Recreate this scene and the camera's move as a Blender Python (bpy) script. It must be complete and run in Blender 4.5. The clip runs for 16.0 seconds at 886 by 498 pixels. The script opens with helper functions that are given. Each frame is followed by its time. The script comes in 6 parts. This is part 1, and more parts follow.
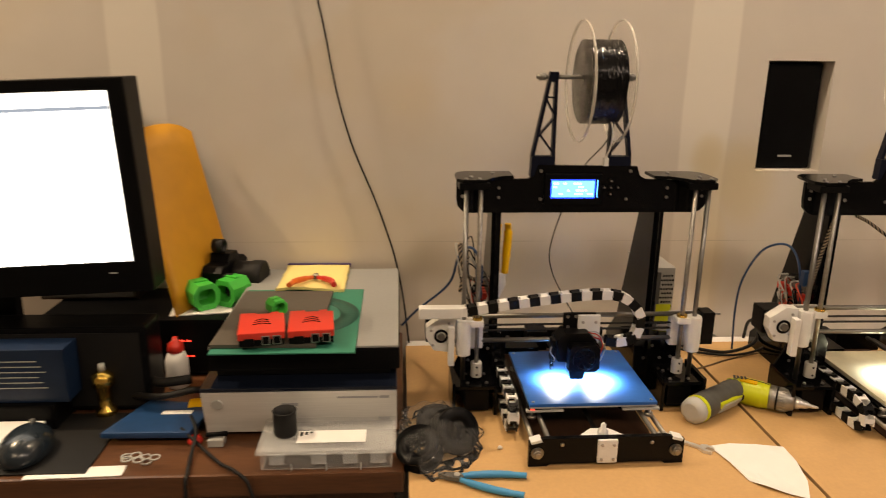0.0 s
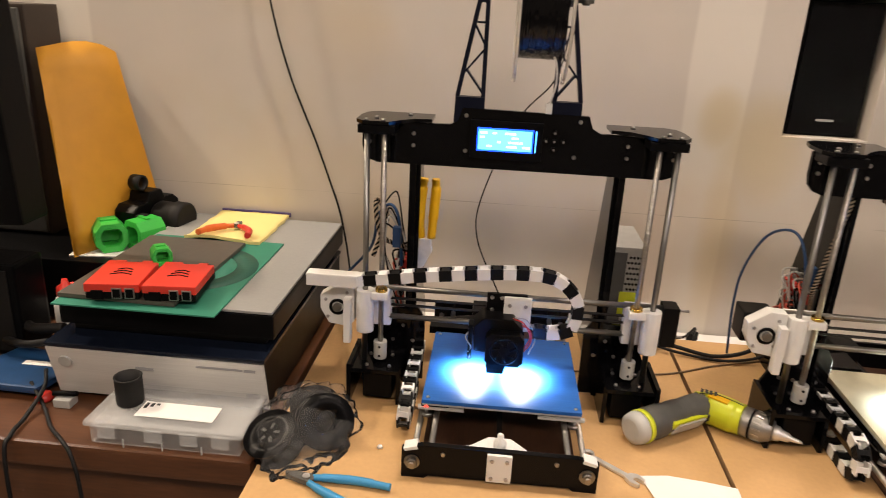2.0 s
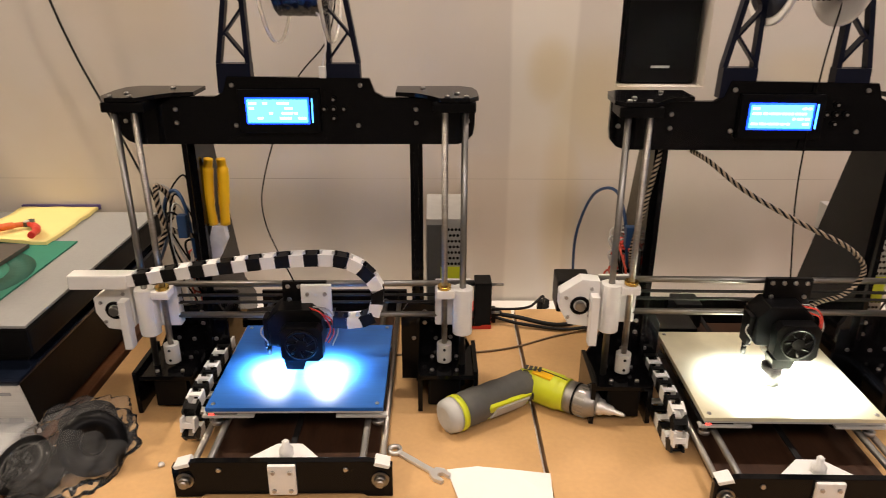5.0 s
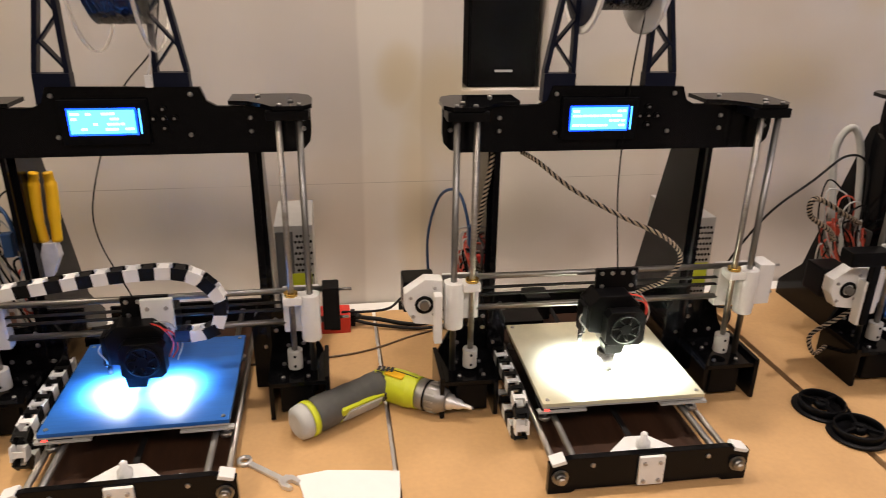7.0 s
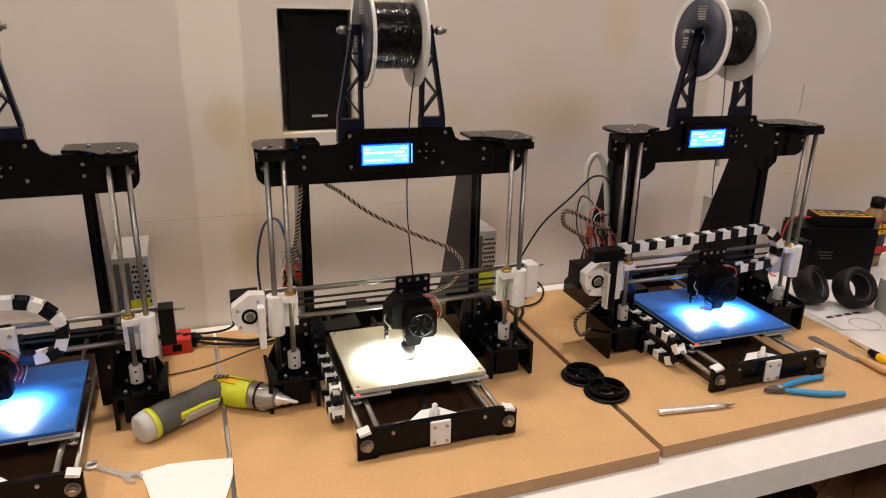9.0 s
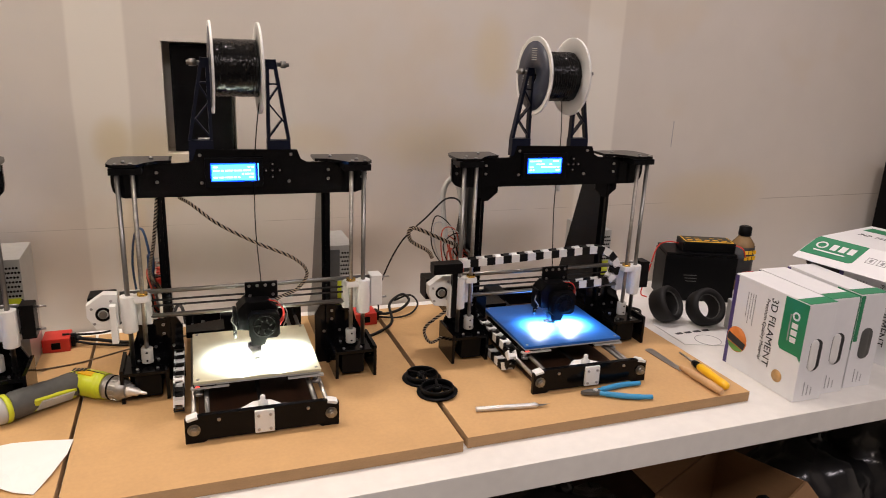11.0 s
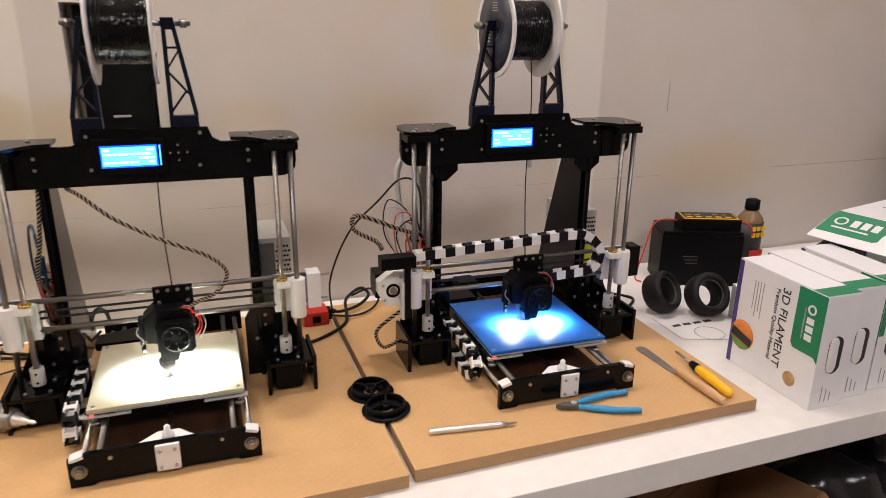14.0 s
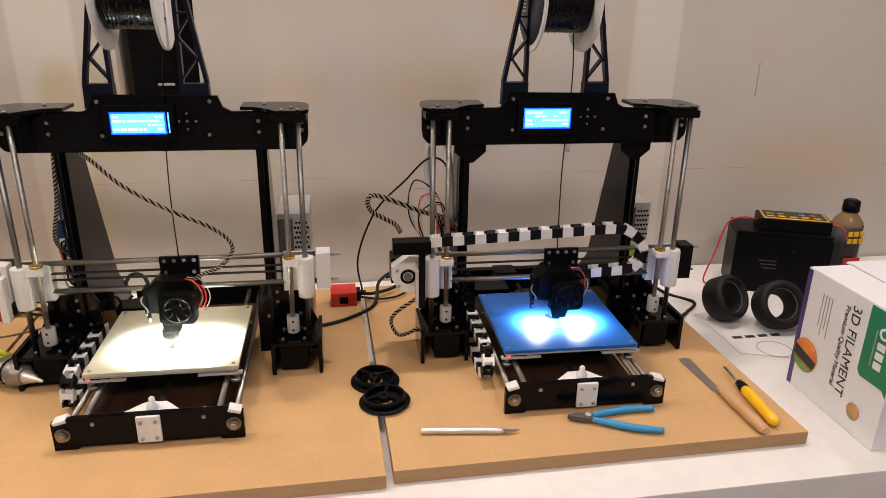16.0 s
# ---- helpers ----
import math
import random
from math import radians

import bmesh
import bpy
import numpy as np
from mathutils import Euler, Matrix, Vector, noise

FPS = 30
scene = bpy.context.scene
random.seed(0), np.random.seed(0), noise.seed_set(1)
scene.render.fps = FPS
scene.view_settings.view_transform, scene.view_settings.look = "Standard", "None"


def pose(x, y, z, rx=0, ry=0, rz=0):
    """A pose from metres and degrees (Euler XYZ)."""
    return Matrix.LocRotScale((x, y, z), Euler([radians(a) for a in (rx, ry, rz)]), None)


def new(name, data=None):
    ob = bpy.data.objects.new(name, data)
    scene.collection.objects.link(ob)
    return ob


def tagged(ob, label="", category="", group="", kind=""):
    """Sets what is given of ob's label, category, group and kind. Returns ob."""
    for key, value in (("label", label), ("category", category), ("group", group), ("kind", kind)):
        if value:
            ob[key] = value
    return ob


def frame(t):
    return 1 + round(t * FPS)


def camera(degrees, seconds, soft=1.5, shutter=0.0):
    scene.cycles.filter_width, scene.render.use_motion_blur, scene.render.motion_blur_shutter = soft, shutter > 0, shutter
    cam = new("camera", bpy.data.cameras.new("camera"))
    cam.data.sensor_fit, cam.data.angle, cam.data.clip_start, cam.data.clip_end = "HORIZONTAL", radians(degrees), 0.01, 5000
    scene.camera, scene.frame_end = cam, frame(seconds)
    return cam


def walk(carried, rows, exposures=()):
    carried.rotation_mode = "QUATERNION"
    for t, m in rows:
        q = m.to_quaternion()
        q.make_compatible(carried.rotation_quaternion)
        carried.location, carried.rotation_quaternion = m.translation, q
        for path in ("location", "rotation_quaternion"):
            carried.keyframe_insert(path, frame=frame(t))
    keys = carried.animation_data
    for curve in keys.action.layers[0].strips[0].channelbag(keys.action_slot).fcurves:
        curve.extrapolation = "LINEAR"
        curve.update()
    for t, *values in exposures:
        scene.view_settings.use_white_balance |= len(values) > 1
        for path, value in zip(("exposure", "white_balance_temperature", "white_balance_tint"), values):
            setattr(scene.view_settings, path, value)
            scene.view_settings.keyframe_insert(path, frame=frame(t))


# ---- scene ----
cam = camera(64.5, 16.0, soft=0.85, shutter=0.4)
METRES, EYE, TILT, LEAN, TURN = 1.84, 1.363, 0.0, 0.0, -3.7
ROWS = [
    (0.0, 0.0, 0.0, 0.0, 0.2, -15.62, -0.71),
    (0.5, 0.0128, 0.0688, -0.0108, -3.77, -17.7, -0.8),
    (1.0, 0.0366, 0.1055, -0.0201, -5.14, -18.68, -1.04),
    (1.5, 0.1051, 0.1096, -0.0224, 1.81, -18.86, -2.34),
    (2.0, 0.1454, 0.1173, -0.0251, 8.95, -19.31, -2.75),
    (2.5, 0.1423, 0.1639, -0.0264, 11.08, -18.89, -2.82),
    (3.0, 0.1574, 0.1881, -0.0293, 10.93, -19.58, -0.14),
    (3.5, 0.2, 0.1865, -0.0315, 11.22, -20.43, -0.42),
    (4.0, 0.2263, 0.1836, -0.0313, 9.29, -21.59, 0.02),
    (6.5, 0.2685, 0.1752, -0.029, -3.42, -21.85, -0.87),
    (7.0, 0.2848, 0.1727, -0.0258, -5.11, -21.71, -0.82),
    (7.5, 0.3117, 0.1655, -0.0267, -6.7, -21.61, -2.27),
    (8.0, 0.33, 0.1451, -0.0225, -6.89, -20.55, -1.89),
    (8.5, 0.3232, 0.1132, -0.0138, -12.73, -20.22, -1.2),
    (9.0, 0.3147, 0.0655, -0.0038, -16.17, -18.72, -1.0),
    (9.5, 0.3317, 0.037, 0.0036, -16.08, -16.23, 0.15),
    (10.0, 0.3766, 0.0016, 0.0063, -14.7, -16.54, -1.89),
    (12.5, 0.446, -0.0536, -0.0001, -18.39, -15.9, -1.32),
    (13.0, 0.4546, -0.0509, -0.0018, -15.45, -16.63, -1.72),
    (13.5, 0.481, -0.0107, -0.0087, -15.19, -17.78, -1.51),
    (14.0, 0.5122, 0.0491, -0.0098, -16.11, -18.51, -0.7),
    (14.5, 0.5639, 0.0672, -0.0136, -12.06, -18.75, -0.27),
    (15.0, 0.6148, 0.0653, -0.0134, -5.67, -19.55, -1.81),
    (15.5, 0.6129, 0.0673, -0.0172, -4.92, -20.36, -1.66),
    (16.0, 0.6025, 0.0733, -0.0185, -6.03, -20.15, -0.93),
]
walk(cam, [(t, pose(0, 0, EYE, TILT, LEAN, TURN) @ pose(METRES * x, METRES * y, METRES * z, 90 + pitch, roll, yaw)) for t, x, y, z, yaw, pitch, roll in ROWS],
     [(0.0, 0.05, 8250, 12), (1.0, 0.20, 7450, 12), (2.5, 0.36, 6750, 13), (4.0, 0.32, 6850, 13), (6.5, 0.26, 6580, 13), (10.0, 0.18, 6400, 13), (13.0, 0.32, 6180, 13), (16.0, 0.23, 6350, 13)])

# ---- world and light ----
LAMP_Y = 1.22
world = bpy.data.worlds.new("world")
scene.world = world
world.use_nodes = True
world.node_tree.nodes["Background"].inputs[0].default_value = (0.9, 0.8, 0.65, 1)
world.node_tree.nodes["Background"].inputs[1].default_value = 0.004


def down_or_fill_light(x, y, power, size=0.13, colour=(1.0, 0.80, 0.58)):
    data = bpy.data.lights.new("down_or_fill_light", "AREA")
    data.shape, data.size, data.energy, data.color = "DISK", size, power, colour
    ob = new("down_or_fill_light", data)
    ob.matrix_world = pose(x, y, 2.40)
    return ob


# a row of narrow downlights close to the wall
for lx, lp, tone in ((-1.40, 20.0, (1.0, 0.85, 0.66)), (-0.50, 1.6, (1.0, 0.85, 0.68)), (0.40, 6.6, (1.0, 0.86, 0.71)), (1.30, 5.4, (1.0, 0.87, 0.79)), (2.20, 3.6, (1.0, 0.88, 0.84))):
    down_or_fill_light(lx, LAMP_Y, lp, 0.06, tone).data.spread = radians(150)
# wide soft fill lamps added over the room, no known fixture behind them
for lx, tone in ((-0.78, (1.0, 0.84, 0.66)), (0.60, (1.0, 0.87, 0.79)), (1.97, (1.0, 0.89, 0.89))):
    down_or_fill_light(lx, -0.55, 14.0, 0.60, tone)

# ---- materials ----


def mat(name, colour, rough=0.5, metal=0.0, grain=60.0, vary=0.06, bump=0.05, stain=0.0, coat=0.0, stretch=(1, 1, 1), spec=0.5):
    """A surface with fine grain, broader stains and a little relief; object space, in metres."""
    m = bpy.data.materials.new(name)
    m.use_nodes = True
    nt = m.node_tree
    bsdf = nt.nodes["Principled BSDF"]
    bsdf.inputs["Roughness"].default_value, bsdf.inputs["Metallic"].default_value = rough, metal
    bsdf.inputs["Coat Weight"].default_value = coat
    bsdf.inputs["Specular IOR Level"].default_value = spec
    co = nt.nodes.new("ShaderNodeTexCoord")
    mp = nt.nodes.new("ShaderNodeMapping")
    mp.inputs["Scale"].default_value = stretch
    nt.links.new(co.outputs["Object"], mp.inputs[0])
    fine, broad = nt.nodes.new("ShaderNodeTexNoise"), nt.nodes.new("ShaderNodeTexNoise")
    fine.inputs["Scale"].default_value, fine.inputs["Detail"].default_value = grain, 6
    broad.inputs["Scale"].default_value, broad.inputs["Detail"].default_value = grain * 0.11, 3
    for n in (fine, broad):
        nt.links.new(mp.outputs[0], n.inputs["Vector"])
    add = nt.nodes.new("ShaderNodeMath")
    add.operation = "MULTIPLY_ADD"
    add.inputs[1].default_value = 0.55
    mul = nt.nodes.new("ShaderNodeMath")
    mul.operation = "MULTIPLY"
    mul.inputs[1].default_value = 0.45
    nt.links.new(fine.outputs[0], mul.inputs[0])
    nt.links.new(broad.outputs[0], add.inputs[0])
    nt.links.new(mul.outputs[0], add.inputs[2])
    ramp = nt.nodes.new("ShaderNodeValToRGB")
    a, b = ramp.color_ramp.elements
    a.position, b.position = 0.3, 0.7
    a.color = (*[max(0, c * (1 - vary - stain)) for c in colour], 1)
    b.color = (*[min(1, c * (1 + vary)) for c in colour], 1)
    nt.links.new(add.outputs[0], ramp.inputs[0])
    nt.links.new(ramp.outputs[0], bsdf.inputs["Base Color"])
    rr = nt.nodes.new("ShaderNodeMapRange")
    rr.inputs[3].default_value, rr.inputs[4].default_value = max(0.02, rough - 0.08), min(1, rough + 0.08)
    nt.links.new(broad.outputs[0], rr.inputs[0])
    nt.links.new(rr.outputs[0], bsdf.inputs["Roughness"])
    if bump:
        bp = nt.nodes.new("ShaderNodeBump")
        bp.inputs["Strength"].default_value, bp.inputs["Distance"].default_value = bump, 0.002
        nt.links.new(fine.outputs[0], bp.inputs["Height"])
        nt.links.new(bp.outputs[0], bsdf.inputs["Normal"])
    return m


def glow(name, colour, strength):
    m = bpy.data.materials.new(name)
    m.use_nodes = True
    b = m.node_tree.nodes["Principled BSDF"]
    b.inputs["Base Color"].default_value = (0.02, 0.02, 0.02, 1)
    b.inputs["Emission Color"].default_value = (*colour, 1)
    b.inputs["Emission Strength"].default_value = strength
    return m


def clear(name, colour, rough=0.1, weight=0.8):
    m = mat(name, colour, rough, 0, 40, 0.04, 0.1)
    b = m.node_tree.nodes["Principled BSDF"]
    b.inputs["Transmission Weight"].default_value = weight
    b.inputs["IOR"].default_value = 1.35
    return m


def layered(name, colour, rough=0.45):
    """Printed plastic: fine level ridges all the way up."""
    m = mat(name, colour, rough, 0, 90, 0.04, 0.0)
    nt = m.node_tree
    co, wv, bp = nt.nodes.new("ShaderNodeTexCoord"), nt.nodes.new("ShaderNodeTexWave"), nt.nodes.new("ShaderNodeBump")
    wv.bands_direction = "Z"
    wv.inputs["Scale"].default_value = 500
    bp.inputs["Strength"].default_value, bp.inputs["Distance"].default_value = 0.35, 0.0004
    nt.links.new(co.outputs["Object"], wv.inputs["Vector"])
    nt.links.new(wv.outputs["Fac"], bp.inputs["Height"])
    nt.links.new(bp.outputs[0], nt.nodes["Principled BSDF"].inputs["Normal"])
    return m


def plaster():
    """Primed drywall: pale board, filler bands at the board joints, tan filler blotches."""
    m = mat("primed_drywall", (0.60, 0.555, 0.50), 0.75, 0, 14, 0.035, 0.08)
    nt = m.node_tree
    bsdf, ramp = nt.nodes["Principled BSDF"], next(n for n in nt.nodes if n.type == "VALTORGB")
    co, sep = nt.nodes.new("ShaderNodeTexCoord"), nt.nodes.new("ShaderNodeSeparateXYZ")
    nt.links.new(co.outputs["Object"], sep.inputs[0])

    def maths(op, a, b=None, c=None):
        n = nt.nodes.new("ShaderNodeMath")
        n.operation = op
        for i, v in enumerate((a, b, c)):
            if v is None:
                continue
            if isinstance(v, (int, float)):
                n.inputs[i].default_value = v
            else:
                nt.links.new(v, n.inputs[i])
        return n.outputs[0]

    def smooth(v, lo, hi):
        n = nt.nodes.new("ShaderNodeMapRange")
        n.interpolation_type = "SMOOTHSTEP"
        n.inputs[1].default_value, n.inputs[2].default_value = lo, hi
        nt.links.new(v, n.inputs[0])
        return n.outputs[0]

    # distance to the nearest upright joint, 1.15 m apart
    phase = maths("PINGPONG", maths("ADD", sep.outputs[0], 20 * 1.15 - 0.64), 0.575)
    wob = nt.nodes.new("ShaderNodeTexNoise")
    wob.inputs["Scale"].default_value = 3.0
    nt.links.new(co.outputs["Object"], wob.inputs["Vector"])
    band = smooth(maths("MULTIPLY_ADD", wob.outputs[0], 0.012, phase), 0.060, 0.052)
    level = maths("ABSOLUTE", maths("SUBTRACT", sep.outputs[2], 0.975))
    low = smooth(maths("MULTIPLY_ADD", wob.outputs[0], 0.12, level), 0.20, 0.07)
    blot = nt.nodes.new("ShaderNodeTexNoise")
    blot.inputs["Scale"].default_value, blot.inputs["Detail"].default_value = 3.2, 3
    nt.links.new(co.outputs["Object"], blot.inputs["Vector"])
    spots = smooth(blot.outputs[0], 0.54, 0.66)
    line = smooth(maths("MULTIPLY_ADD", wob.outputs[0], 0.004, level), 0.0032, 0.0022)

    def mix(fac, a, colour):
        n = nt.nodes.new("ShaderNodeMix")
        n.data_type = "RGBA"
        nt.links.new(fac, n.inputs[0])
        nt.links.new(a, n.inputs[6])
        n.inputs[7].default_value = (*colour, 1)
        return n.outputs[2]

    # filler patches: where they lie on the wall, their half sizes and strength
    patches = None
    for px, pz, rx, rzz, k in ((0.73, 1.10, 0.07, 0.09, 0.8), (0.68, 0.93, 0.035, 0.16, 0.9), (0.655, 1.15, 0.035, 0.05, 0.8), (1.484, 1.345, 0.05, 0.09, 0.8), (1.33, 1.145, 0.13, 0.06, 0.75), (1.06, 1.157, 0.07, 0.035, 0.5),
                              (2.18, 0.99, 0.18, 0.07, 0.65), (0.02, 1.28, 0.07, 0.05, 0.35), (0.06, 0.98, 0.12, 0.10, 0.35), (1.72, 1.12, 0.03, 0.25, 0.35)):
        dx = maths("DIVIDE", maths("SUBTRACT", sep.outputs[0], px), rx)
        dz = maths("DIVIDE", maths("SUBTRACT", sep.outputs[2], pz), rzz)
        d2 = maths("ADD", maths("MULTIPLY", dx, dx), maths("MULTIPLY", dz, dz))
        spot = maths("MULTIPLY", smooth(maths("MULTIPLY_ADD", blot.outputs[0], 1.6, d2), 2.6, 0.5), k)
        patches = spot if patches is None else maths("MAXIMUM", patches, spot)
    c = mix(maths("MULTIPLY", band, 0.85), ramp.outputs[0], (0.72, 0.68, 0.61))
    c = mix(maths("MULTIPLY", patches, 0.75), c, (0.60, 0.49, 0.29))
    c = mix(maths("MULTIPLY", maths("MAXIMUM", maths("MULTIPLY", spots, 0.28), maths("MULTIPLY", low, 0.16)), 0.8), c, (0.58, 0.46, 0.30))
    c = mix(maths("MULTIPLY", maths("MULTIPLY", line, smooth(blot.outputs[0], 0.46, 0.52)), 0.6), c, (0.3, 0.26, 0.2))
    nt.links.new(c, bsdf.inputs["Base Color"])
    return m


ACRYLIC = mat("black_acrylic", (0.003, 0.003, 0.0035), 0.11, 0, 30, 0.15, 0.01, spec=0.13)
BLACK = mat("black_plastic", (0.003, 0.003, 0.0034), 0.36, 0, 120, 0.2, 0.06, spec=0.10)
NAVY = mat("blue_black_print", (0.003, 0.005, 0.016), 0.4, 0, 120, 0.15, 0.08, spec=0.2)
RUBBER = mat("black_rubber", (0.006, 0.0055, 0.0055), 0.6, 0, 150, 0.2, 0.06, spec=0.3)
WHITE = layered("white_print", (0.74, 0.74, 0.72))
LINKBLACK = layered("black_print", (0.004, 0.004, 0.004), 0.45)
LINKBLACK.node_tree.nodes["Principled BSDF"].inputs["Specular IOR Level"].default_value = 0.12
STEEL = mat("steel", (0.24, 0.235, 0.225), 0.36, 1.0, 80, 0.08, 0.02)
GAPBROWN = mat("dark_brown_sheet", (0.045, 0.020, 0.010), 0.45, 0, 40, 0.25, 0.05, stain=0.2, stretch=(6, 1, 1))
KNURL = mat("knurled_dark_print", (0.10, 0.10, 0.10), 0.4, 0.2, 420, 0.9, 0.4)
CHUCK = mat("worn_chuck_metal", (0.30, 0.29, 0.27), 0.42, 0.8, 110, 0.25, 0.1)
SATIN = mat("satin_steel", (0.66, 0.65, 0.63), 0.36, 0.7, 90, 0.12, 0.05)
DULL = mat("dull_steel", (0.42, 0.41, 0.40), 0.38, 1.0, 90, 0.15, 0.05)
SCREW = mat("threaded_steel", (0.34, 0.32, 0.29), 0.38, 1.0, 300, 0.25, 0.3, stretch=(0.2, 0.2, 3))
BLUETAPE = mat("blue_tape", (0.010, 0.105, 0.40), 0.5, 0, 45, 0.14, 0.08, stretch=(1, 6, 1))
ALU = mat("bare_bed_plate", (0.68, 0.65, 0.46), 0.34, 0.25, 70, 0.06, 0.03, stain=0.06)
MDF = mat("mdf_board", (0.55, 0.335, 0.145), 0.62, 0, 160, 0.05, 0.05, stain=0.05)
MDFEDGE = mat("mdf_cut_edge", (0.36, 0.225, 0.11), 0.8, 0, 240, 0.12, 0.15, stretch=(1, 1, 4))
PAINT = mat("white_painted_wood", (0.77, 0.75, 0.71), 0.42, 0, 40, 0.05, 0.04, stain=0.05)
WALL = plaster()
CEIL = mat("ceiling_paint", (0.72, 0.70, 0.66), 0.8, 0, 30, 0.03, 0.05)
ROOM = mat("unseen_wall_tone", (0.50, 0.46, 0.41), 0.8, 0, 30, 0.05, 0.05)
FLOOR = mat("concrete_floor", (0.10, 0.095, 0.09), 0.7, 0, 25, 0.2, 0.1, stain=0.2)
DESKWOOD = mat("brown_desk_wood", (0.105, 0.042, 0.018), 0.35, 0, 30, 0.25, 0.05, stain=0.15, stretch=(1, 9, 9))
PSUMETAL = mat("galvanised_case", (0.46, 0.46, 0.44), 0.38, 0.55, 60, 0.1, 0.03)
PCBRED = mat("red_loom", (0.45, 0.06, 0.03), 0.5, 0, 90, 0.3, 0.1)
RED = layered("red_print", (0.62, 0.035, 0.02), 0.4)
GREEN = layered("green_print", (0.03, 0.46, 0.06), 0.4)
REDPLASTIC = mat("red_plastic", (0.55, 0.03, 0.02), 0.35, 0, 90, 0.08, 0.03)
YELLOW = mat("yellow_plastic", (0.85, 0.48, 0.01), 0.35, 0, 80, 0.06, 0.03)
LIME = mat("lime_plastic", (0.52, 0.58, 0.02), 0.4, 0, 70, 0.08, 0.04)
GREY = mat("dark_grey_grip", (0.075, 0.075, 0.07), 0.6, 0, 140, 0.15, 0.12)
PALEGREY = mat("pale_grey_plastic", (0.42, 0.42, 0.40), 0.45, 0, 90, 0.08, 0.04)
BLUEGRIP = mat("blue_grip", (0.03, 0.25, 0.50), 0.42, 0, 80, 0.08, 0.04)
PAPER = mat("white_paper", (0.78, 0.77, 0.75), 0.7, 0, 50, 0.03, 0.04)
CARD = mat("white_carton", (0.74, 0.74, 0.75), 0.45, 0, 50, 0.03, 0.03)
CARDGREEN = mat("green_carton_print", (0.01, 0.20, 0.085), 0.42, 0, 50, 0.06, 0.02)
CARDPURPLE = mat("purple_carton_print", (0.06, 0.04, 0.16), 0.42, 0, 50, 0.06, 0.02)
INK = mat("black_ink", (0.02, 0.02, 0.022), 0.5, 0, 80, 0.1, 0)
INKGREY = mat("grey_ink", (0.30, 0.30, 0.31), 0.5, 0, 80, 0.1, 0)
ORANGE = mat("orange_print", (0.55, 0.17, 0.03), 0.5, 0, 80, 0.3, 0.02)
PICGREEN = mat("leaf_green_print", (0.14, 0.30, 0.05), 0.5, 0, 80, 0.25, 0.02)
GOLD = mat("gold_seal", (0.50, 0.30, 0.12), 0.4, 0.3, 120, 0.3, 0.05)
CARDBOARD = mat("brown_cardboard", (0.28, 0.155, 0.07), 0.75, 0, 60, 0.1, 0.06, stretch=(1, 1, 5))
BAG = mat("black_bin_bag", (0.012, 0.012, 0.013), 0.22, 0, 20, 0.2, 0.5)
FILM = mat("clear_bag_film", (0.8, 0.8, 0.8), 0.1, 0, 30, 0.05, 0.4)
fnt = FILM.node_tree
gloss, blend, rim = (fnt.nodes.new(k) for k in ("ShaderNodeBsdfGlossy", "ShaderNodeMixShader", "ShaderNodeFresnel"))
gloss.inputs["Roughness"].default_value, rim.inputs[0].default_value = 0.12, 1.2
fnt.nodes["Principled BSDF"].inputs["Alpha"].default_value = 0.035
for a, b in ((rim.outputs[0], blend.inputs[0]), (fnt.nodes["Principled BSDF"].outputs[0], blend.inputs[1]), (gloss.outputs[0], blend.inputs[2]), (blend.outputs[0], next(n for n in fnt.nodes if n.type == "OUTPUT_MATERIAL").inputs[0])):
    fnt.links.new(a, b)
SCANTOP = mat("blue_black_gloss", (0.006, 0.009, 0.018), 0.16, 0, 60, 0.1, 0.01)
MATPALE = mat("pale_green_print", (0.045, 0.25, 0.175), 0.6, 0, 90, 0.08, 0.06)
TRAYPLASTIC = clear("frosted_tray_plastic", (0.80, 0.82, 0.82), 0.22, 0.3)
AMBER = clear("amber_liquid_bottle", (0.42, 0.27, 0.13), 0.12, 0.5)
TRAYPLASTIC.node_tree.nodes["Principled BSDF"].inputs["Alpha"].default_value = 0.32
DISCWHITE = mat("white_spool_plastic", (0.72, 0.71, 0.69), 0.4, 0, 60, 0.04, 0.02)
DISCCLEAR = clear("clear_spool_plastic", (0.90, 0.88, 0.84), 0.08, 0.9)
DISCCLEAR.node_tree.nodes["Principled BSDF"].inputs["Alpha"].default_value = 0.10
CLEARRIM = clear("clear_spool_rim", (0.92, 0.88, 0.80), 0.10, 0.5)
CLEARRIM.node_tree.nodes["Principled BSDF"].inputs["Alpha"].default_value = 0.6
FILAMENT = mat("black_filament", (0.003, 0.003, 0.0034), 0.16, 0, 60, 0.2, 0.0, spec=0.22)
LABEL = mat("dark_spool_label", (0.025, 0.03, 0.05), 0.4, 0, 60, 0.1, 0.0)
MANILA = mat("manila_envelope", (0.54, 0.25, 0.014), 0.6, 0, 22, 0.12, 0.35, stain=0.08)
LEGAL = mat("yellow_note_paper", (0.78, 0.66, 0.26), 0.7, 0, 40, 0.03, 0.04)
SCANGREY = mat("scanner_grey", (0.27, 0.275, 0.27), 0.5, 0, 200, 0.06, 0.08)
MATGREEN = mat("green_cutting_mat", (0.02, 0.19, 0.125), 0.6, 0, 90, 0.08, 0.06)
MATDARK = mat("dark_green_print", (0.012, 0.085, 0.06), 0.6, 0, 90, 0.08, 0.06)
SLATE = mat("brown_grey_sheet", (0.075, 0.066, 0.055), 0.5, 0, 120, 0.12, 0.08)
